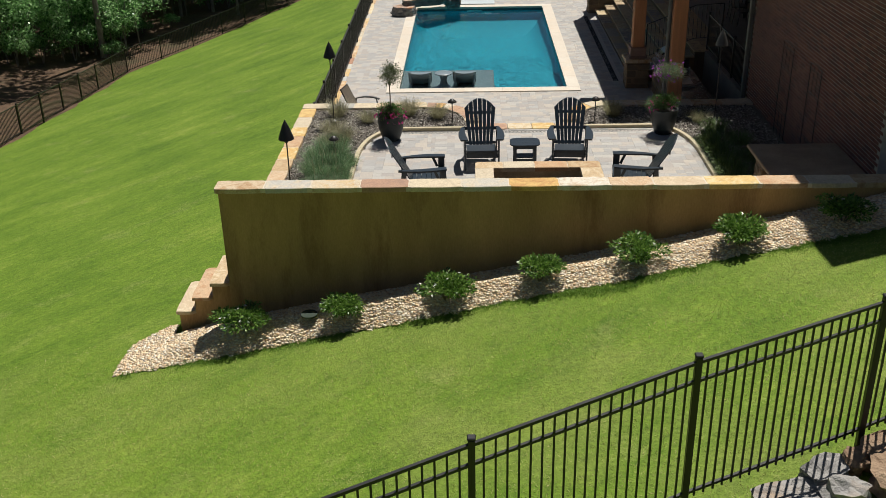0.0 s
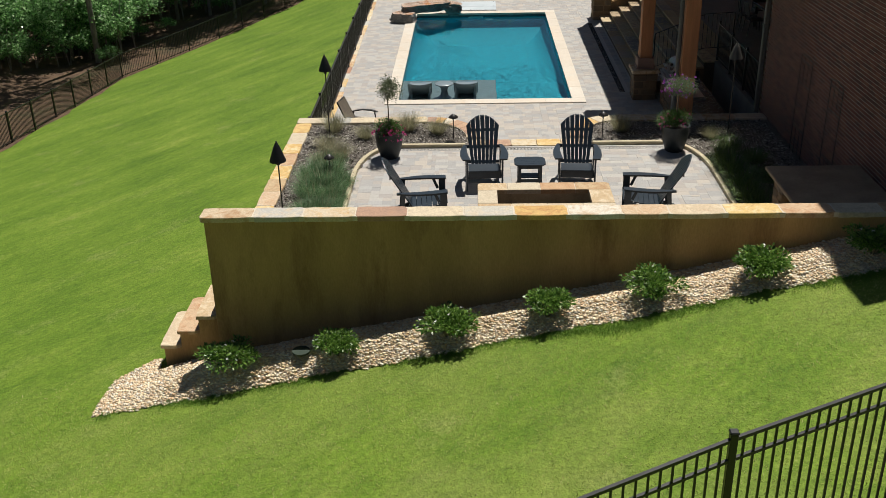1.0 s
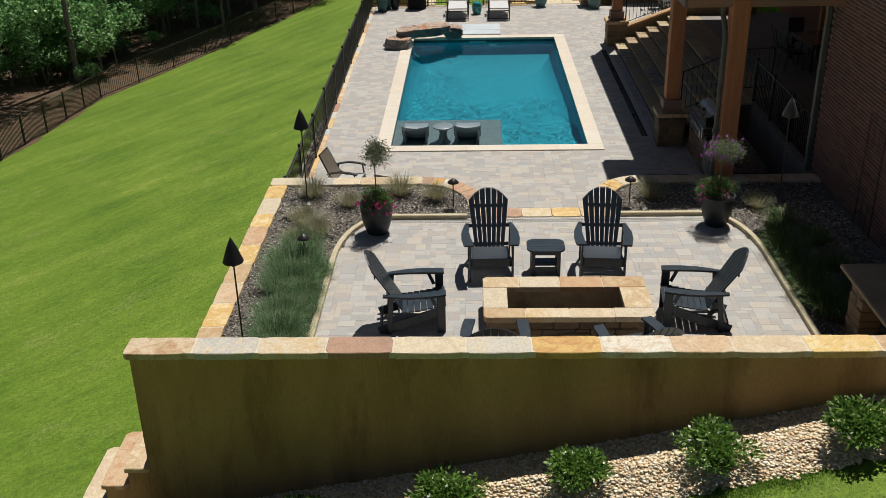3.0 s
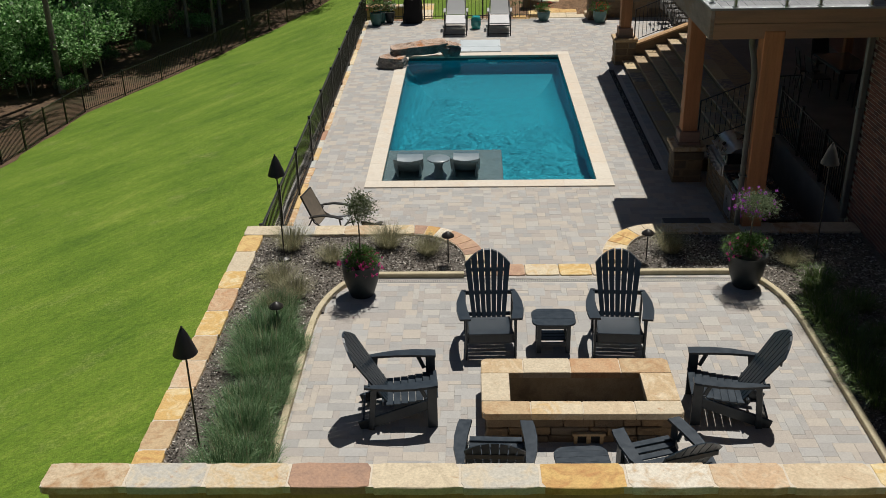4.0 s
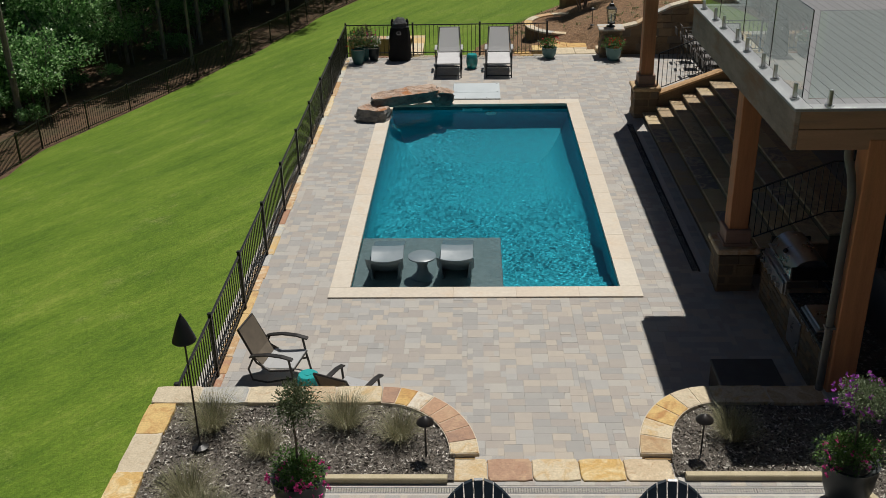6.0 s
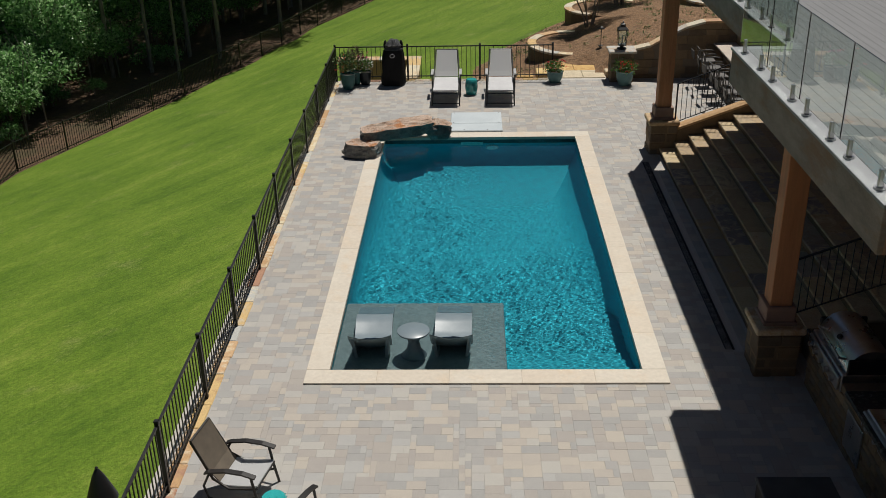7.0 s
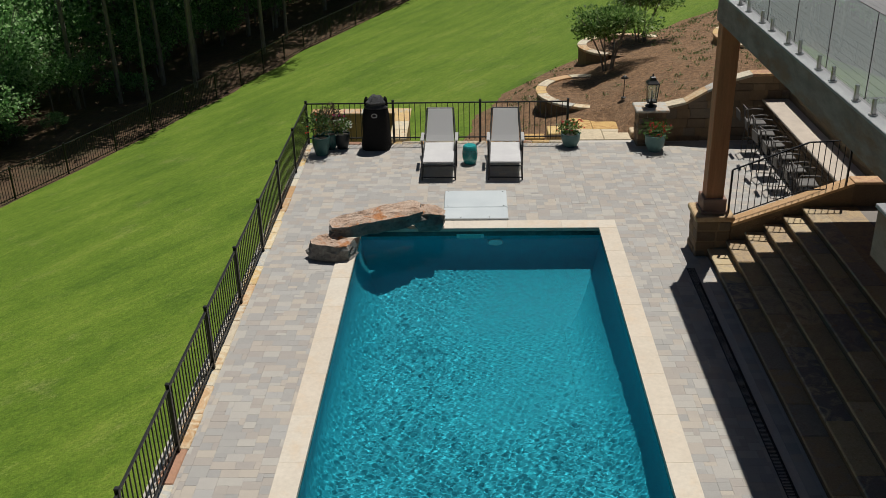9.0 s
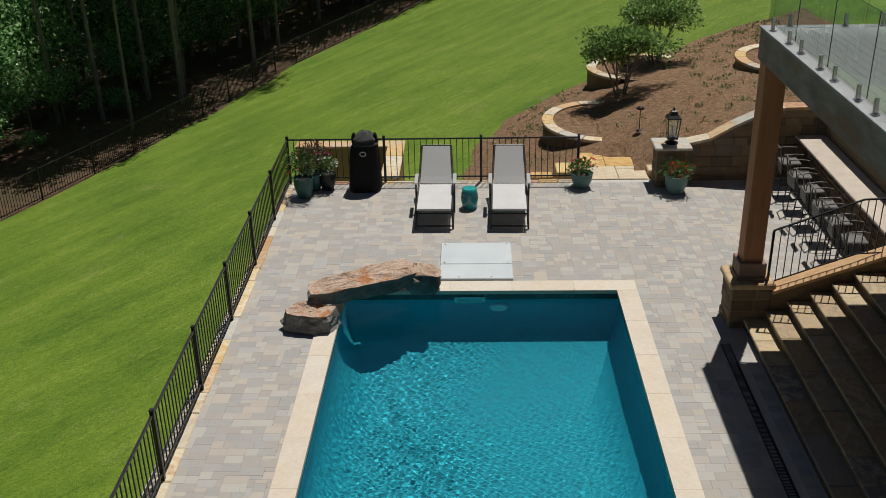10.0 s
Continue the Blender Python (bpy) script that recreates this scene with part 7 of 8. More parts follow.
# ---- grasses and herbs in the terrace beds ----
def tuft(kind, label, n, radius, height, spread, width, mat, seed, m, category="ornamental grass", droop=0.18):
    t = thing(kind, label, category, "bed grasses")
    g = np.random.default_rng(seed)
    a = g.uniform(0, 2 * np.pi, n)
    rr = radius * np.sqrt(g.uniform(0, 1, n))
    base = np.stack([rr * np.cos(a), rr * np.sin(a), np.full(n, -0.02)], axis=1)
    b = a + g.normal(scale=0.7, size=n)
    lean = g.uniform(0.15, 1.0, n) * spread
    h = height * g.uniform(0.6, 1.05, n)
    tip = base + np.stack([lean * np.cos(b), lean * np.sin(b), h * (1 - 0.35 * lean / max(spread, 1e-6))], axis=1)
    part("foliage", face_mesh("foliage", blade_faces(base, tip, g.uniform(0.6, 1.2, n) * width, droop * lean / max(spread, 1e-6) + 0.02), 3, mat), None, t)
    if kind == "herb_clump":
        stalk = g.integers(0, n, 80)
        top = tip[stalk] + np.stack([g.normal(scale=0.05, size=80), g.normal(scale=0.05, size=80), g.uniform(0.05, 0.20, 80)], axis=1)
        part("flower_stalk", face_mesh("flower_stalk", blade_faces(base[stalk], top, np.full(80, 0.006), np.full(80, 0.04)), 3, tan_blade), None, t, "dry straw-coloured flower stalks")
    t.matrix_basis = m
    return t


tan_label = "dry tan ornamental grass clump in bark mulch"
herb_label = "blue-green spiky herb clump spilling over the bed"
tan_g = tuft("grass_clump", tan_label, 800, 0.10, 0.58, 0.52, 0.0042, tan_blade, 2, pose(-3.15, 22.2, 1.02))
for x, y, a, s in ((-2.40, 21.70, 40, 0.75), (-1.50, 22.25, 90, 1.0), (-0.80, 21.98, 150, 0.85), (-3.1, 20.85, 200, 0.95), (3.22, 22.0, 60, 0.9), (5.05, 21.50, 20, 0.75), (-2.8, 20.45, 10, 0.85), (-3.05, 20.1, 75, 0.8)):
    copy_thing(tan_g, pose(x, y, 1.02, 0, 0, a)).scale = (s, s, s)
herb = tuft("herb_clump", herb_label, 1300, 0.33, 0.50, 0.38, 0.0075, lavender_green, 5, pose(-2.98, 15.3, 1.02), "herb clump")
for x, y, a, s in ((-2.92, 16.1, 30, 0.95), (-2.85, 16.8, 80, 1.0), (-2.95, 17.4, 120, 0.9), (-2.95, 18.4, 170, 1.05), (-3.0, 19.1, 220, 1.1), (-3.0, 19.9, 300, 0.85), (-2.72, 17.6, 250, 0.8), (-2.7, 15.4, 10, 0.9), (-2.65, 18.9, 60, 0.7), (-2.75, 14.9, 70, 0.85), (-2.72, 18.2, 200, 0.75), (-2.62, 16.3, 130, 0.75)):
    copy_thing(herb, pose(x, y, 1.02, 0, 0, a)).scale = (s, s, s)
sedge = tuft("sedge_clump", "green drooping sedge clump in the shaded bed", 360, 0.16, 0.36, 0.36, 0.008, sedge_green, 9, pose(5.1, 20.3, 1.02), "ornamental grass", 0.28)
for i, (x, y) in enumerate(((5.05, 19.6), (5.12, 18.9), (5.05, 18.2), (5.1, 17.6), (5.6, 20.0), (5.65, 19.0), (5.7, 18.1), (5.3, 20.8))):
    k = 1.35 if x < 5.2 else 1.1
    copy_thing(sedge, pose(x, y, 1.02, 0, 0, 50 * i)).scale = (k, k, k)
low = thing("leafy_plant", "small broad-leaved green plant at the fence corner", "bush")
grow(low, "foliage", 260, 0.34, 0.3, 0.3, 0.2, 0.08, 0.14, 0.4, shrub_green, 31, 0.4, 5)
low.matrix_basis = pose(-3.62, 23.75, 0)

# bark chips strewn on the mulch
chips = []
g = random.Random(15)
while len(chips) < 42000:
    x, y = g.uniform(-3.7, 6.5), g.uniform(14.4, 22.65)
    if in_west_bed(x, y) and x < 0.1 or in_east_bed(x, y) and x > 2.3:
        chips.append((x, y, 1.052 + 0.02 * noise.noise(Vector((x * 2.2, y * 2.2, 3.0))) + g.uniform(0, 0.03)))
at = np.array(chips)
way = unit(rng.normal(size=(len(at), 3)) * np.array([1, 1, 0.25]))
ln = rng.uniform(0.02, 0.065, len(at))
chip_mat = leafy("bark_chips", [(0.03, 0.025, 0.02), (0.13, 0.112, 0.092), (0.36, 0.33, 0.285), (0.70, 0.67, 0.61)], 0.9, 0.0)
stuff("bark_chips", face_mesh("bark_chips", leaf_faces(at, way, ln, ln * 0.38), 4, chip_mat), None, "grey-brown bark chips strewn over the beds", "bark chips")


# ---- flower pots ----
pot_mat = surface("dark_glazed_pot", (0.008, 0.013, 0.016), (0.017, 0.025, 0.029), 4, 60, 0.42, 0.2, 0.003, spec=0.35)
teal_pot_mat = surface("teal_glazed_pot", (0.02, 0.085, 0.085), (0.04, 0.13, 0.125), 4, 60, 0.4, 0.2, 0.003, spec=0.35)
aqua_mat = surface("aqua_glazed_pot", (0.07, 0.15, 0.15), (0.11, 0.21, 0.21), 4, 60, 0.42, 0.2, 0.003, spec=0.35)
soil_mat = mulch_mat


def flower_pot(label, m, h, rad, mat, group):
    t = thing("flower_pot", label, "flower pot", group)
    part("pot", Mesh().lathe([(rad * 0.62, 0), (rad * 0.66, 0.02), (rad * 0.92, h * 0.45), (rad, h * 0.82), (rad * 0.98, h * 0.93), (rad * 1.04, h), (rad * 0.92, h), (rad * 0.88, h * 0.9)], 28), mat, t, "", True)
    part("soil", Mesh().lathe([(rad * 0.89, h * 0.88), (rad * 0.5, h * 0.92), (0.0, h * 0.93)], 20), soil_mat, t)
    t.matrix_basis = m
    return t


big = "terrace flower pots"
p1 = flower_pot("dark glazed pot with pink flowers and a small olive standard", pose(-1.78, 20.62, PATIO_Z), 0.56, 0.285, pot_mat, big)
grow(p1, "foliage", 2600, 0.36, 0.35, 0.27, 0.66, 0.022, 0.045, 0.5, pot_green, 61, 0.3, 9)
flowers(p1, 52, 0.42, 0.41, 0.26, 0.60, 0.042, pink_petal, 62, "pink blossoms")
part("trunk", Mesh().tube([(0, 0, 0.5), (0.01, 0.0, 1.0), (0.0, 0.01, 1.35)], [0.014, 0.012, 0.009], 7), twig_mat, p1)
grow(p1, "crown", 2400, 0.36, 0.35, 0.40, 1.44, 0.022, 0.046, 0.45, olive_green, 63, 0.15, 12, "sparse olive-green crown")
p2 = flower_pot("dark glazed pot with a purple-flowering standard and pink flowers", pose(4.17, 20.86, PATIO_Z), 0.56, 0.285, pot_mat, big)
grow(p2, "foliage", 2800, 0.40, 0.39, 0.28, 0.68, 0.022, 0.045, 0.5, pot_green, 64, 0.3, 9)
flowers(p2, 40, 0.44, 0.43, 0.28, 0.60, 0.040, pink_petal, 65, "pink blossoms")
part("trunk", Mesh().tube([(0, 0, 0.5), (0.01, 0.02, 1.0), (0.0, 0.0, 1.3)], [0.016, 0.014, 0.011], 7), twig_mat, p2)
grow(p2, "crown", 3600, 0.39, 0.37, 0.32, 1.34, 0.020, 0.042, 0.45, grey_green, 66, 0.2, 9, "grey-green rounded crown")
flowers(p2, 60, 0.44, 0.42, 0.36, 1.38, 0.040, purple_petal, 67, "purple blossoms")
far = "pool deck flower pots"
p3 = flower_pot("teal glazed pot with a dark leafy plant at the fence corner", pose(-3.58, 43.55, 0), 0.46, 0.22, teal_pot_mat, far)
grow(p3, "foliage", 700, 0.48, 0.44, 0.45, 0.78, 0.05, 0.10, 0.38, corner_green, 71, 0.3, 8)
flowers(p3, 10, 0.5, 0.46, 0.42, 0.75, 0.04, red_petal, 72, "few red blossoms")
p4 = flower_pot("dark pot with white and pink flowers by the fence", pose(-3.12, 44.02, 0), 0.40, 0.20, pot_mat, far)
grow(p4, "foliage", 420, 0.34, 0.32, 0.32, 0.62, 0.05, 0.09, 0.4, pot_green, 73, 0.3, 7)
flowers(p4, 34, 0.36, 0.34, 0.28, 0.58, 0.04, white_petal, 74, "white blossoms")
flowers(p4, 7, 0.25, 0.25, 0.4, 0.85, 0.055, pink_petal, 75, "pink blossoms")
p5 = flower_pot("teal pot with dark foliage behind others", pose(-3.42, 44.0, 0), 0.40, 0.20, teal_pot_mat, far)
grow(p5, "foliage", 420, 0.36, 0.34, 0.5, 0.8, 0.07, 0.15, 0.25, leafy("purple_foliage", [(0.06, 0.03, 0.03), (0.12, 0.08, 0.06), (0.10, 0.12, 0.04)], 0.5, 0.3), 76, 0.3, 7)
p6 = flower_pot("grey-teal pot with red flowers beside the fence gap", pose(2.6, 44.02, 0), 0.34, 0.24, aqua_mat, far)
grow(p6, "foliage", 520, 0.40, 0.36, 0.28, 0.46, 0.05, 0.09, 0.45, pot_green, 77, 0.3, 8)
flowers(p6, 34, 0.42, 0.38, 0.28, 0.46, 0.04, red_petal, 78, "red blossoms")
p7 = flower_pot("aqua pot with red flowers before the lantern pier", pose(4.62, 43.62, 0), 0.42, 0.25, aqua_mat, far)
grow(p7, "foliage", 520, 0.40, 0.36, 0.28, 0.54, 0.05, 0.09, 0.45, pot_green, 79, 0.3, 8)
flowers(p7, 44, 0.42, 0.38, 0.28, 0.55, 0.04, red_petal, 80, "red blossoms")


# ---- small trees and ground cover on the bank ----
def small_tree(label, m, h, spread, leaves, seed):
    t = thing("small_tree", label, "small tree", "small trees on the bank")
    g = random.Random(seed)
    ends = []
    for k in range(6):
        a = k * 1.05 + g.uniform(-0.3, 0.3)
        l = spread * g.uniform(0.45, 0.8)
        pts = [(0.05 * math.cos(a), 0.05 * math.sin(a), -0.1), (l * 0.25 * math.cos(a), l * 0.25 * math.sin(a), h * 0.3), (l * 0.6 * math.cos(a + 0.2), l * 0.6 * math.sin(a + 0.2), h * 0.6), (l * math.cos(a + 0.1), l * math.sin(a + 0.1), h * 0.86)]
        part("stem", Mesh().tube(pts, [0.035, 0.026, 0.016, 0.007], 6), bark_mat, t)
        ends.append(pts)
        for j in range(3):
            b = a + g.uniform(-1.2, 1.2)
            q = Vector(pts[2]) * (0.7 + 0.15 * j)
            part("twig", Mesh().tube([q, q + Vector((math.cos(b) * 0.28, math.sin(b) * 0.28, 0.3))], [0.010, 0.004], 5), bark_mat, t)
    grow(t, "crown", leaves, spread, spread * 0.9, h * 0.36, h * 0.66, 0.07, 0.14, 0.5, bank_green, seed + 5, 0.1, 24, "", 0.3, 0.55)
    t.matrix_basis = m
    return t


small_tree("small multi-stemmed green tree in a ring planter", pose(4.28, 50.1, 0.05), 2.4, 1.55, 7000, 4)
small_tree("small spreading green tree behind on the bank", pose(5.75, 53.4, 0.0), 2.8, 1.7, 7000, 9)
cover = thing("ground_cover", "low green ground cover plants dotted over the bank", "ground cover")
g = random.Random(3)
at, way = [], []
for k in range(420):
    y = g.uniform(45.6, 56)
    x = g.uniform(bank_left(y) + 0.8, 10.0)
    if ((x - 4.3) / 1.9) ** 2 + ((y - 50) / 2.2) ** 2 < 1 or y < 47 and x < 4.6:
        continue
    for j in range(g.choice((5, 8, 14))):
        p = (x + g.gauss(0, 0.08), y + g.gauss(0, 0.08))
        at.append((*p, lawn_z(*p) + 0.06))
        way.append((g.gauss(0, 0.6), g.gauss(0, 0.6), g.uniform(0.3, 1)))
at, way = np.array(at), unit(np.array(way))
ln = rng.uniform(0.05, 0.11, len(at))
tagged(part("foliage", face_mesh("foliage", leaf_faces(at, way, ln, ln * 0.45), 4, leafy("dry_ground_cover", [(0.10, 0.14, 0.05), (0.22, 0.25, 0.11), (0.36, 0.36, 0.19)], 0.6, 0.3)), None, cover), kind="stuff")
tagged(cover, kind="stuff")


# ---- the woods ----
def wood_tree(label, seed, h, spread, leaves, reach=0.38, thick=1.0):
    t = thing("woodland_tree", label, "tree", "woodland trees")
    g = random.Random(seed)
    lean = g.uniform(-0.4, 0.4), g.uniform(-0.4, 0.4)
    pts = [(lean[0] * f * f * 1.2 + 0.05 * math.sin(5 * f + seed), lean[1] * f * f * 1.2, h * f - 0.4 * (f == 0)) for f in (0, 0.12, 0.3, 0.5, 0.7, 0.9)]
    trunk = Mesh().tube(pts, [thick * r for r in (0.20, 0.165, 0.145, 0.12, 0.085, 0.04)], 9)
    for k in range(7):
        f = (0.36 if reach > 0.3 else 0.62) + (0.08 if reach > 0.3 else 0.05) * k
        a = k * 2.4 + g.uniform(-0.4, 0.4)
        l = spread * (1.05 - 0.6 * f)
        q = Vector((lean[0] * f * f * 1.2, lean[1] * f * f * 1.2, h * f))
        trunk.tube([q, q + Vector((math.cos(a) * l * 0.6, math.sin(a) * l * 0.6, l * 0.3)), q + Vector((math.cos(a) * l, math.sin(a) * l, l * 0.65))], [0.05, 0.03, 0.012], 6)
    part("trunk", trunk, bark_mat, t, smooth=True)
    grow(t, "crown", leaves, spread, spread, h * reach, h * (1.02 - reach), 0.24, 0.46, 0.6, wood_green, seed + 20, 0.1, 22, "", 0.7, 0.5)
    return t


def understory(label, seed, h, spread, leaves, size):
    t = thing("woodland_bush", label, "bush", "woodland undergrowth")
    g = random.Random(seed)
    stem = Mesh()
    for k in range(4):
        a = g.uniform(0, 6.28)
        stem.tube([(0, 0, -0.2), (0.2 * math.cos(a), 0.2 * math.sin(a), h * 0.4), (spread * 0.5 * math.cos(a), spread * 0.5 * math.sin(a), h * 0.8)], [0.035, 0.025, 0.01], 5)
    part("stem", stem, bark_mat, t)
    grow(t, "foliage", leaves, spread, spread, h * 0.52, h * 0.5, size * 0.6, size * 1.35, 0.62, bush_green, seed + 40, 0.1, 22, "", 0.4, 0.45)
    return t


trees = [wood_tree("tall slender woodland tree with bare lower trunk", 1, 15, 4.0, 1900, 0.38, 0.66), wood_tree("tall leafy woodland tree behind the fence", 2, 17, 4.6, 2100, 0.38, 0.7), wood_tree("tall straight woodland tree with high crown", 3, 14, 3.7, 1700, 0.38, 0.66),
         wood_tree("lone tall trunk with a small high crown", 5, 22, 5.2, 3000, 0.2, 0.72), wood_tree("tall tree added for shade with a broad high crown", 7, 18, 5.0, 2900, 0.28, 0.72)]
bushes = [understory("dense green woodland bush", 1, 3.2, 2.0, 1300, 0.18), understory("loose green sapling in the woods", 2, 5.2, 1.9, 1250, 0.19), understory("low green undergrowth by the fence", 3, 1.7, 1.5, 1000, 0.14), understory("tall leafy thicket in the woods", 4, 6.6, 2.5, 1900, 0.2)]
g = random.Random(77)
used = {}


def plant(kinds, k, x, y, s):
    """One more plant of the kind: the first is the model itself."""
    m = pose(x, y, wood_z(x, y), 0, 0, g.uniform(0, 360))
    ob = kinds[k]
    if ob.name in used:
        ob = copy_thing(ob, m)
    else:
        used[ob.name] = 1
        ob.matrix_basis = m
    ob.scale = (s, s, s)


# lone trunks, then a canopy that leaves the sunny thicket open
placed = []
# crowns above the view, widened for the shade they throw on the strip
for x, y, k in ((-22.3, 58.7, 1.3), (-16.9, 82.3, 0.9), (-15.8, 83.0, 1.15), (-14.0, 82.6, 1.05), (-27.5, 64.5, 0.75), (-20.7, 70.4, 0.95), (-18.4, 70.4, 0.9)):
    placed.append((x, y))
    plant(trees, 3, x, y, k)
# added trees whose broad crowns, above the view, cast shade below
for x, y, k in ((-15.9, 67.6, 0.72), (-14.6, 71.4, 0.8), (-12.0, 77.4, 1.0), (-16.2, 77.8, 0.95)):
    placed.append((x, y))
    plant(trees, 4, x, y, k)
for x, y in ((-17.0, 73.5), (-15.2, 73.8), (-12.4, 83.5), (-9.6, 86.0)):
    placed.append((x, y))
    plant(trees, len(placed) % 3, x, y, g.uniform(0.9, 1.15))
for k in range(4000):
    y = g.uniform(24, 112)
    x = (min(fence_x(y) - 18.0, -37.0) if y < 76 else fence_x(y) - 4.0) - abs(g.gauss(0, 1)) * 13
    if -39 < x < (-21.8 if 70 < y < 79 else -23.5):
        continue
    if all((x - a) ** 2 + (y - b) ** 2 > 3.1 ** 2 for a, b in placed):
        placed.append((x, y))
        plant(trees, len(placed) % 3, x, y, g.uniform(0.85, 1.2))
    if len(placed) >= 220:
        break
# the sunny thicket behind the bare strip, and undergrowth in the shade beyond
for x, y, k, b in ((-24.0, 58.6, 0, 0.95), (-20.9, 58.9, 1, 0.85), (-22.2, 60.4, 1, 1.05), (-20.6, 60.6, 3, 0.85), (-23.0, 60.6, 2, 0.8), (-21.3, 58.2, 2, 0.7), (-26.6, 56.4, 0, 0.9), (-25.6, 57.6, 2, 1.0), (-24.6, 58.4, 1, 0.8), (-26.0, 58.8, 3, 0.8), (-24.2, 60.6, 3, 0.9), (-23.3, 64.4, 2, 0.8), (-22.0, 64.8, 2, 0.8), (-27.8, 58.4, 2, 0.9), (-25.2, 61.8, 1, 0.85), (-23.4, 68.2, 3, 1.15), (-24.6, 71.0, 3, 1.3), (-22.6, 72.6, 3, 1.2), (-25.8, 74.0, 3, 1.45), (-27.4, 76.5, 3, 1.5), (-23.6, 76.0, 3, 1.3), (-26.4, 69.8, 3, 1.25),
                   (-22.2, 66.2, 1, 0.85), (-21.2, 68.6, 3, 0.75), (-23.4, 65.8, 0, 0.9), (-20.2, 70.2, 1, 0.8), (-18.9, 71.6, 2, 1.0), (-21.6, 71.8, 0, 1.0), (-17.4, 71.2, 2, 0.8), (-20.3, 66.4, 2, 0.6)):
    plant(bushes, k, x, y, b)
for k in range(15):
    x = -36 + 14.2 * (k + g.uniform(0, 0.8)) / 15
    y = 54.4 + 0.22 * (x + 35) + g.uniform(0, 0.9)
    if -25.2 < x < -21.2:
        y += 3.2
    plant(bushes, g.choice((0, 1, 1, 3)), x, y, g.uniform(0.7, 1.2))
for k in range(42):
    x = -37 + 15 * (k + g.uniform(0, 1)) / 42
    y = 57.5 + 0.22 * (x + 35) + abs(g.gauss(0, 1)) * 5.0
    if -26 < x < -20.5:
        y = max(y, 63.0)
    plant(bushes, g.choice((0, 1, 1)), x, y, g.uniform(0.8, 1.2))
for k in range(34):
    x = -41 + 17 * (k + g.uniform(0, 1)) / 34
    plant(bushes, 3, x, 64.5 + 0.15 * (x + 35) + g.uniform(0, 8.0), g.uniform(1.0, 1.5))
for k in range(30):
    y = 28 + 28 * (k + g.uniform(0, 1)) / 30
    plant(bushes, g.choice((0, 1, 3)), fence_x(y) - g.uniform(11, 22), y, g.uniform(0.8, 1.25))
for k in range(70):
    y = 66 + 46 * (k + g.uniform(0, 1)) / 70
    plant(bushes, 3, fence_x(y) - g.uniform(16, 42), y, g.uniform(1.0, 1.6))
for k in range(110):
    y = 62 + 48 * (k + g.uniform(0, 1)) / 110
    depth = (7.0 if y > 75 else 3.2) + abs(g.gauss(0, 1)) * (5.0 if k % 2 else 12.0)
    if y < 74 and depth < 9.5 or y < 80 and depth < 6 and g.random() < 0.6:
        continue
    plant(bushes, g.choice((0, 0, 1, 2, 3)) if depth > 4.0 else g.choice((0, 2, 2, 2)), fence_x(y) - depth, y, g.uniform(0.7, 1.15))

# ---- grass blades on the lawn nearest to the flight ----
n = 110000
x, y = rng.uniform(-9.5, 7.5, n), rng.uniform(6.0, 14.6, n)
keep = (y < 13.04) | (x < -5.75)
fade = np.clip((x + 9.5) / 3.0, 0, 1) * np.clip((14.6 - y) / 1.2, 0, 1) * np.clip((y - 6.0) / 1.5, 0, 1)
keep &= rng.uniform(0, 1, n) < fade
x, y = x[keep], y[keep]
z = np.array([lawn_z(a, b) for a, b in zip(x, y)])
bs = np.stack([x, y, z - 0.005], axis=1)
tp = bs + np.stack([rng.normal(scale=0.018, size=len(x)), rng.normal(scale=0.018, size=len(x)), rng.uniform(0.014, 0.032, len(x))], axis=1)
stuff("grass", face_mesh("grass", blade_faces(bs, tp, rng.uniform(0.004, 0.009, len(x)), np.full(len(x), 0.05)), 3, lawn_blade), None, "short green lawn grass on the front slope", "grass")

# longer, darker grass where the mower does not reach, along the pebbles
n = 26000
x = rng.uniform(-5.6, 6.4, n)
y = np.array([gravel_edge(v) for v in x]) - np.abs(rng.normal(scale=0.10, size=n)) + 0.035
thick = np.array([noise.noise(Vector((v * 0.9, 4.0, 2.0))) for v in x])
lush = np.exp(-((x - 1.95) / 0.75) ** 2)
y -= rng.uniform(0, 0.28, n) * lush
keep = rng.uniform(-0.35, 0.5, n) < thick + 0.8 * lush
x, y = x[keep], y[keep]
bs = np.stack([x, y, np.array([lawn_z(a, b) for a, b in zip(x, y)]) - 0.005], axis=1)
tp = bs + np.stack([rng.normal(scale=0.03, size=len(x)), rng.normal(scale=0.03, size=len(x)), rng.uniform(0.025, 0.065, len(x))], axis=1)
edge_blade = leafy("uncut_blades", [(0.08, 0.18, 0.018), (0.14, 0.26, 0.03), (0.21, 0.33, 0.05)], 0.6, 0.45)
stuff("edge_grass", face_mesh("edge_grass", blade_faces(bs, tp, rng.uniform(0.004, 0.008, len(x)), np.full(len(x), 0.05)), 3, edge_blade), None, "longer dark green grass along the pebbles", "grass")

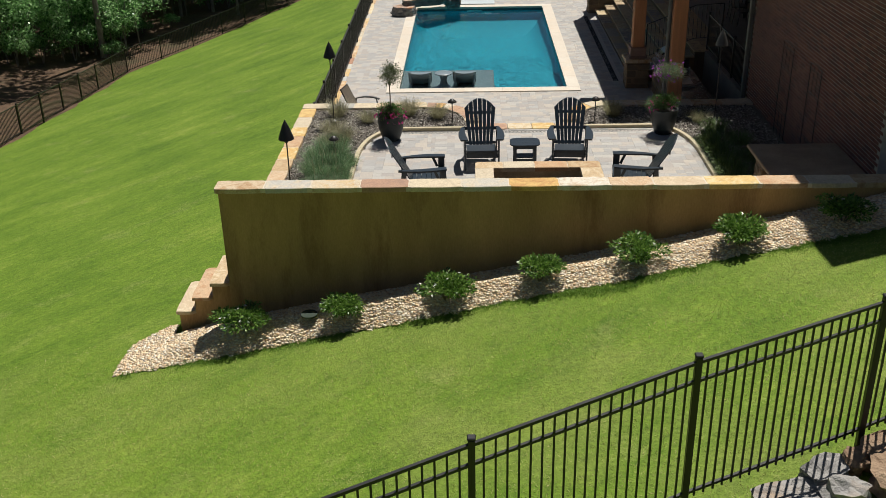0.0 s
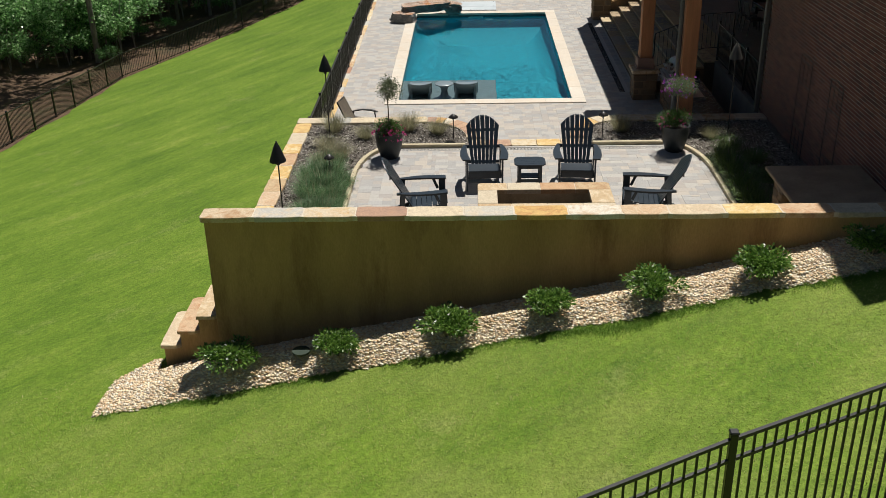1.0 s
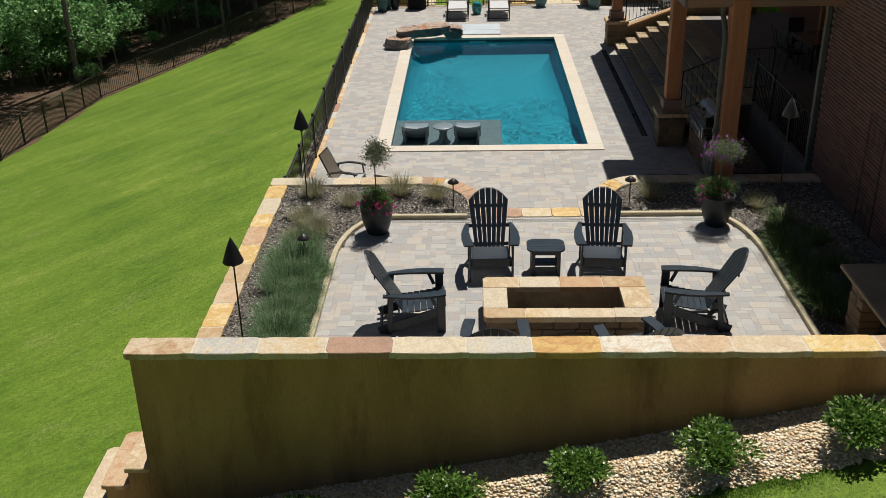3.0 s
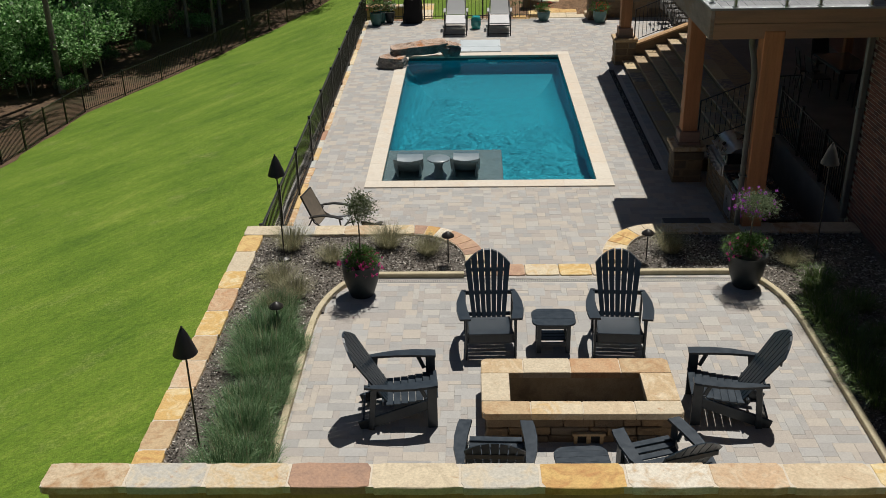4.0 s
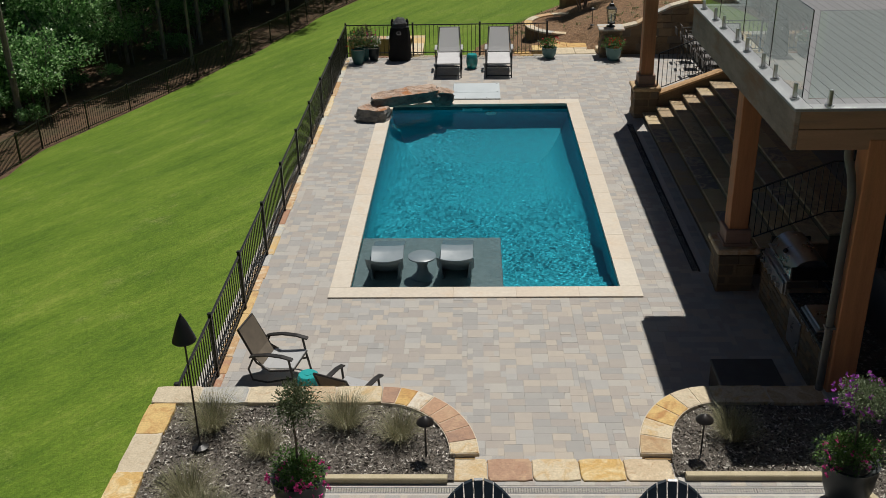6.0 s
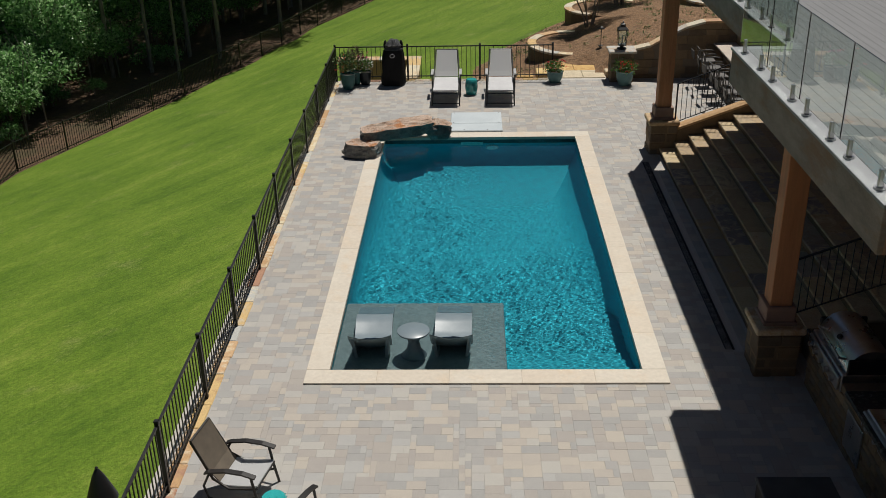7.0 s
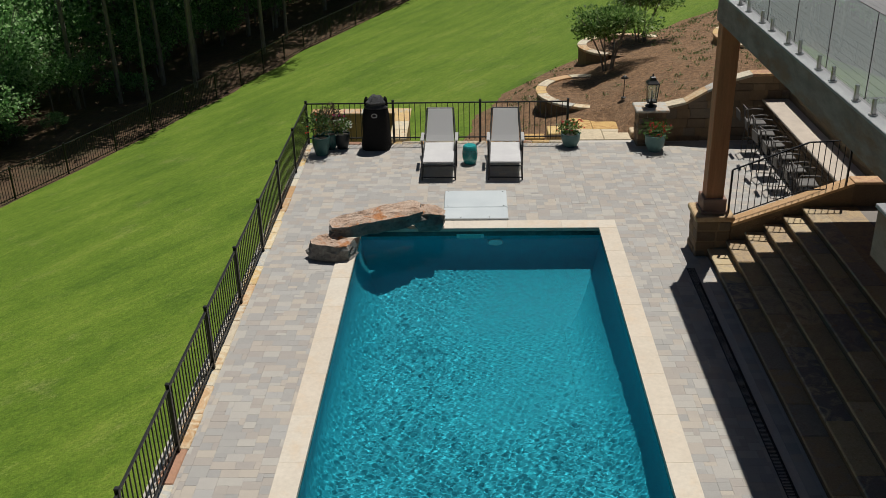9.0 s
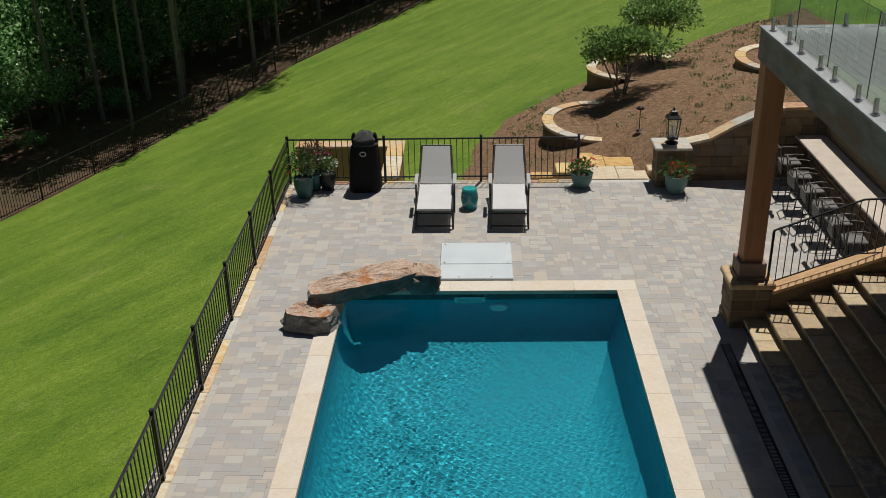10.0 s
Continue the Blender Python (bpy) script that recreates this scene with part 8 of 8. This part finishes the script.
# ---- pieces of paving, coping, caps and brickwork ----
def tiling(x0, y0, x1, y1, unit, keep, sizes, seed):
    """Random ashlar of blocks on a grid: a list of (x0, y0, x1, y1)."""
    r = random.Random(seed)
    n, k = round((x1 - x0) / unit), round((y1 - y0) / unit)
    free = {(i, j) for i in range(n) for j in range(k) if keep(x0 + (i + 0.5) * unit, y0 + (j + 0.5) * unit)}
    out = []
    for j in range(k):
        for i in range(n):
            if (i, j) in free:
                order = sizes[:]
                r.shuffle(order)
                order += [(2, 1), (1, 2), (1, 1)]
                for a, b in order:
                    cells = [(i + p, j + q) for p in range(a) for q in range(b)]
                    if all(c in free for c in cells):
                        free.difference_update(cells)
                        out.append((x0 + i * unit, y0 + j * unit, x0 + (i + a) * unit, y0 + (j + b) * unit))
                        break
    return out


def lay_pavers(name, label, blocks, z, near, seed):
    """The blocks that near() picks, up to 300, are single pieces; the rest is one mesh."""
    r = random.Random(seed)
    ground = setting(name, Mesh().box(blocks[0][0], blocks[0][1], z - 0.06, blocks[0][2] - 0.006, blocks[0][3] - 0.006, z, 0.006), paver_piece_mat, label, "paving")
    rest, shared, count = Mesh(), {}, 0
    for x0, y0, x1, y1 in blocks[1:]:
        w, h = round(x1 - x0, 3), round(y1 - y0, 3)
        dz = r.uniform(-0.0009, 0.0009)
        if count < 299 and near(0.5 * (x0 + x1), 0.5 * (y0 + y1)):
            if (w, h) not in shared:
                shared[w, h] = Mesh().box(-w / 2 + 0.0007, -h / 2 + 0.0007, -0.06, w / 2 - 0.0007, h / 2 - 0.0007, 0, 0.0008).data("paver", paver_piece_mat)
            part("paver", shared[w, h], None, ground, m=Matrix.Translation((0.5 * (x0 + x1), 0.5 * (y0 + y1), z + dz)))
            count += 1
        else:
            rest.box(x0 + 0.0007, y0 + 0.0007, z - 0.06, x1 - 0.0007, y1 - 0.0007, z + dz, 0.0008)
    stuff("pavers", rest, paver_mat, "", "", ground)


SIZES = [(2, 2), (3, 2), (3, 2), (4, 2), (3, 2), (3, 3), (2, 1), (2, 2)]
terrace = tiling(-2.6, 14.5, 4.9, 21.2, 0.085, lambda x, y: not (20.99 < y < 21.12 and -1.65 < x < 4.1 or 0.2 < x < 2.26 and 16.95 < y < 17.8), SIZES, 3)
lay_pavers("pavement_terrace", "grey and tan concrete pavers of the fire-pit terrace", terrace, PATIO_Z, lambda x, y: -0.9 < x < 3.4 and 18.3 < y < 21.0, 4)


def on_deck(x, y):
    if -2.43 < x < 3.04 and 27.62 < y < 39.28:
        return False
    if y < 38.3 and x > 4.62 and not y < 28.0:
        return False
    if y < 22.98 and not (0.1 < x < 2.15):
        return False
    if 4.28 < x < 4.40 and 28.5 < y < 36.5:
        return False
    return west_edge(y) + 0.04 < x < (5.1 if y < 28 else 9.6)


deck_blocks = tiling(-3.905, 22.0, 9.6, 44.25, 0.085, on_deck, SIZES, 5)
lay_pavers("pavement_pool_deck", "grey and tan concrete pavers round the pool", deck_blocks, 0.0, lambda x, y: -2.6 < x < 3.2 and 25.0 < y < 27.57, 6)
slot_mat = surface("drain_grate", (0.010, 0.010, 0.011), (0.022, 0.022, 0.024), 8, 60, 0.6, 0.2, 0.002)
grate_pale = surface("grate_bars", (0.12, 0.125, 0.13), (0.19, 0.195, 0.20), 8, 60, 0.6, 0.2, 0.002)
for name, x0, y0, x1, y1, z in (("trim_deck_drain", 4.14, 28.53, 4.29, 37.1, 0.006), ("trim_terrace_drain", -1.65, 21.0, 4.1, 21.11, PATIO_Z - 0.006)):
    drain = setting(name, Mesh().box(x0, y0, z - 0.05, x1, y1, z - 0.02), slot_mat, "slotted channel drain set in the pavers", "drain")
    bars = Mesh()
    if x1 - x0 > y1 - y0:
        bars.box(x0, y0, z - 0.03, x1, y0 + 0.014, z).box(x0, y1 - 0.014, z - 0.03, x1, y1, z)
        for i in range(round((x1 - x0) / 0.03)):
            bars.box(x0 + i * 0.03, y0 + 0.014, z - 0.02, x0 + i * 0.03 + 0.012, y1 - 0.014, z - 0.002)
    else:
        bars.box(x0, y0, z - 0.03, x0 + 0.014, y1, z).box(x1 - 0.014, y0, z - 0.03, x1, y1, z)
        for i in range(round((y1 - y0) / 0.03)):
            bars.box(x0 + 0.014, y0 + i * 0.03, z - 0.02, x1 - 0.014, y0 + i * 0.03 + 0.012, z - 0.002)
    stuff("grate", bars, slot_mat if name == "trim_deck_drain" else grate_pale, "", "", drain)

# coping stones round the pool
coping = setting("trim_pool_coping", Mesh().box(-2.47, 27.54, -0.05, 3.08, 27.62, -0.046), mortar_mat, "cream limestone coping round the pool", "coping")


def coping_run(x0, y0, x1, y1, along):
    a, b = (x0, x1) if along == "x" else (y0, y1)
    n = max(1, round((b - a) / 1.15))
    for i in range(n):
        p, q = a + (b - a) * i / n + 0.0006, a + (b - a) * (i + 1) / n - 0.0006
        box = (p, y0, -0.045, q, y1, 0.028) if along == "x" else (x0, p, -0.045, x1, q, 0.028)
        part("coping_stone", Mesh().box(*box, 0.003), coping_mat, coping)


coping_run(-2.48, 27.525, 3.09, PY0 + 0.03, "x")
coping_run(-2.48, PY1 - 0.03, 3.09, 39.33, "x")
coping_run(-2.48, PY0 + 0.035, PX0 + 0.03, PY1 - 0.035, "y")
coping_run(PX1 - 0.03, PY0 + 0.035, 3.09, PY1 - 0.035, "y")

# flagstone border under the pool fence
border = setting("trim_fence_border", Mesh().box(-4.15, 23.05, -0.06, -3.62, NORTH, -0.03).box(-3.66, 44.26, -0.06, 2.75, NORTH, -0.03), mortar_mat, "tan flagstone border under the fence", "border")
y = 23.08
while y < 44.1:
    ln = min(rnd.uniform(0.45, 0.85), 44.25 - y)
    e = west_edge(y)
    part("flagstone", Mesh().box(e - 0.12 + rnd.uniform(-0.01, 0.01), y + 0.004, -0.03, e + 0.115 + rnd.uniform(-0.015, 0.02), y + ln - 0.004, 0.012 + rnd.uniform(0, 0.01), 0.012), flag_mat, border)
    y += ln
x = -3.65
while x < 2.7:
    ln = min(rnd.uniform(0.3, 0.5), 2.76 - x)
    part("flagstone", Mesh().box(x + 0.006, 44.27, -0.03, x + ln - 0.006, NORTH, 0.012 + rnd.uniform(0, 0.01), 0.012), flag_mat, border)
    x += ln


# caps of the walls
pale_mortar = surface("pale_mortar", (0.52, 0.45, 0.35), (0.64, 0.57, 0.46), 12, 90, 0.95, 0.3, 0.004)


def cap_arc(owner, outer, inner, z, tones, thick=0.06):
    n, groups = len(outer) - 1, len(tones)
    for g in range(groups):
        a, b = round(n * g / groups), round(n * (g + 1) / groups)
        poly = outer[a:b + 1] + inner[a:b + 1][::-1]
        area = sum(poly[k][0] * poly[(k + 1) % len(poly)][1] - poly[(k + 1) % len(poly)][0] * poly[k][1] for k in range(len(poly)))
        cx, cy = sum(p[0] for p in poly) / len(poly), sum(p[1] for p in poly) / len(poly)
        poly = [(cx + (x - cx) * 0.975, cy + (y - cy) * 0.975) for x, y in poly]
        part("cap_stone", Mesh().prism(poly if area > 0 else poly[::-1], z, z + thick, 0.012), FLAGS[tones[g]], owner)
    for k in range(n):
        q = [outer[k], outer[k + 1], inner[k + 1], inner[k]]
        q = q if sum(q[i][0] * q[(i + 1) % 4][1] - q[(i + 1) % 4][0] * q[i][1] for i in range(4)) > 0 else q[::-1]
        part("mortar", Mesh().prism(q, z, z + thick - 0.008), pale_mortar, owner)


def cap_row(owner, x0, y0, x1, y1, z, half, tones, thick=0.06):
    """Cap stones of even length along a straight wall, each of the tone named for it, with hewn uneven edges."""
    ln = math.hypot(x1 - x0, y1 - y0)
    m0 = pose(x0, y0, z, 0, 0, math.degrees(math.atan2(y1 - y0, x1 - x0)))
    part("mortar", Mesh().box(0.02, -half + 0.014, 0.002, ln - 0.02, half - 0.014, thick - 0.004, 0, m0), pale_mortar, owner)
    cuts = [0.0] + [ln * (k + rnd.uniform(-0.08, 0.08)) / len(tones) for k in range(1, len(tones))] + [ln]
    for k, tone in enumerate(tones):
        part("cap_stone", hewn(cuts[k] + 0.005, -half, cuts[k + 1] - 0.005, half, 0, thick + rnd.uniform(-0.004, 0.004), m0), FLAGS[tone], owner)


def hewn(x0, y0, x1, y1, z0, z1, m=None):
    """A flat stone with a slightly wavy, rounded outline."""
    poly, n = [], 5
    for (ax, ay), (bx, by) in zip(((x0, y0), (x1, y0), (x1, y1), (x0, y1)), ((x1, y0), (x1, y1), (x0, y1), (x0, y0))):
        lng = abs(bx - ax) > abs(by - ay)
        for k in range(n):
            f = (k + (0.25 if k == 0 else 0)) / n
            w = rnd.uniform(-0.005, 0.005) if lng else rnd.uniform(-0.002, 0.002)
            poly.append((ax + (bx - ax) * f + (0 if lng else w), ay + (by - ay) * f + (w if lng else 0)))
    return Mesh().prism(poly, z0, z1, 0.008, m)


cap_row(wall, -4.035, 14.325, 6.6, 14.325, 2.42, 0.18, "tan grey cream brown cream grey gold pale salmon tan gold salmon cream tan".split(), 0.08)
west_wall_ob = bpy.data.objects["wall_bed_west"]
cap_row(west_wall_ob, -3.885, 14.47, -3.885, 22.67, 1.04, 0.18, "gold brown gold tan gold salmon tan gold salmon gold cream gold".split())
cap_row(bed_wall_w, -4.07, 22.865, -1.08, 22.865, 1.042, 0.19, "cream grey cream tan cream".split())
cap_arc(bed_wall_w, arc(-1.08, 21.58, 1.25, 1.475, 90, 2, 24), arc(-1.08, 21.58, 0.90, 1.095, 90, 2, 24), 1.04, "brown gold pale brown brown brown brown cream".split())
cap_arc(bed_wall_e, arc(3.15, 21.58, 1.09, 1.475, 90, 178, 24), arc(3.15, 21.58, 0.71, 1.095, 90, 178, 24), 1.04, "cream cream gold gold cream tan".split())
cap_row(bed_wall_e, 3.15, 22.865, 6.6, 22.865, 1.04, 0.19, "cream tan grey tan cream".split())
for x0, x1, y0, y1, z in ((-4.36, -3.985, 14.35, 15.46, 0.69), (-4.70, -4.33, 14.38, 15.5, 0.41), (-5.01, -4.66, 14.42, 15.54, 0.13)):
    part("cap_stone", hewn(x0, y0, x1, y1, z, z + 0.06), FLAGS["tan" if x0 < -4.9 or x0 > -4.5 else "salmon"], buttress)
x = -0.16
for d, tone in zip((0.42, 0.52, 0.55, 0.52, 0.55), "cream brown cream gold tan".split()):
    part("threshold_stone", hewn(x + 0.004, 21.2, x + d - 0.004, 21.60, 0.96, PATIO_Z + 0.02), FLAGS[tone], step_wall)
    x += d

# kerb stones of the terrace
kerb_mat = surface("kerb_stone", (0.40, 0.34, 0.21), (0.54, 0.47, 0.33), 5, 60, 0.8, 0.4, 0.006)
kerb = setting("trim_terrace_kerb", Mesh().box(-2.49, 14.3, 0.9, -2.36, 14.4, 1.1), kerb_mat, "low tan stone kerb between terrace and beds", "kerb")


def kerb_run(pts, n):
    for i in range(n):
        a, b = len(pts) * i // n, len(pts) * (i + 1) // n
        seg = pts[a:b + 1]
        if len(seg) > 1:
            part("kerb_stone", Mesh().sweep(seg, [(-0.045, -0.1), (0.045, -0.1), (0.045, 0.065), (0.036, 0.075), (-0.036, 0.075), (-0.045, 0.065)]), kerb_mat, kerb)


kerb_run([(-2.42, 14.4 + 0.3 * i, PATIO_Z) for i in range(18)] + [(x, y, PATIO_Z) for x, y in arc(-1.62, 19.5, 0.80, 1.70, 180, 92, 12)] + [(-1.5, 21.2, PATIO_Z)], 14)
kerb_run([(-1.5, 21.2, PATIO_Z), (-1.0, 21.2, PATIO_Z), (-0.6, 21.2, PATIO_Z), (-0.2, 21.2, PATIO_Z)], 3)
kerb_run([(4.72, 14.4 + 0.3 * i, PATIO_Z) for i in range(18)] + [(x, y, PATIO_Z) for x, y in arc(4.05, 19.6, 0.67, 1.66, 0, 88, 12)], 14)
kerb_run([(4.05, 21.26, PATIO_Z), (3.6, 21.26, PATIO_Z), (3.1, 21.26, PATIO_Z), (2.52, 21.26, PATIO_Z)], 3)

# bricks of the house's side wall, in running bond
house_wall = bpy.data.objects["wall_house_side"]
brick_data = Mesh().box(0, -0.098, 0, 0.02, 0.098, 0.057, 0.004).data("brick", brick_piece_mat)
field, count = Mesh(), 0
row, z = 0, 0.9
while z < 6.2:
    y = 15.42 - (0.104 if row % 2 else 0)
    while y < 23.5:
        c = y + 0.098
        if 15.5 < c < 23.46:
            if count < 300 and 17.6 < c < 21.6 and 2.1 < z < 3.6:
                part("brick", brick_data, None, house_wall, m=Matrix.Translation((BX + rnd.uniform(-0.002, 0.002), c, z)))
                count += 1
            else:
                field.box(BX + rnd.uniform(-0.002, 0.002), c - 0.098, z, BX + 0.02, c + 0.098, z + 0.057, 0.004)
        y += 0.207
    z += 0.0675
    row += 1
stuff("bricks", field, brick_mat, "", "", house_wall)
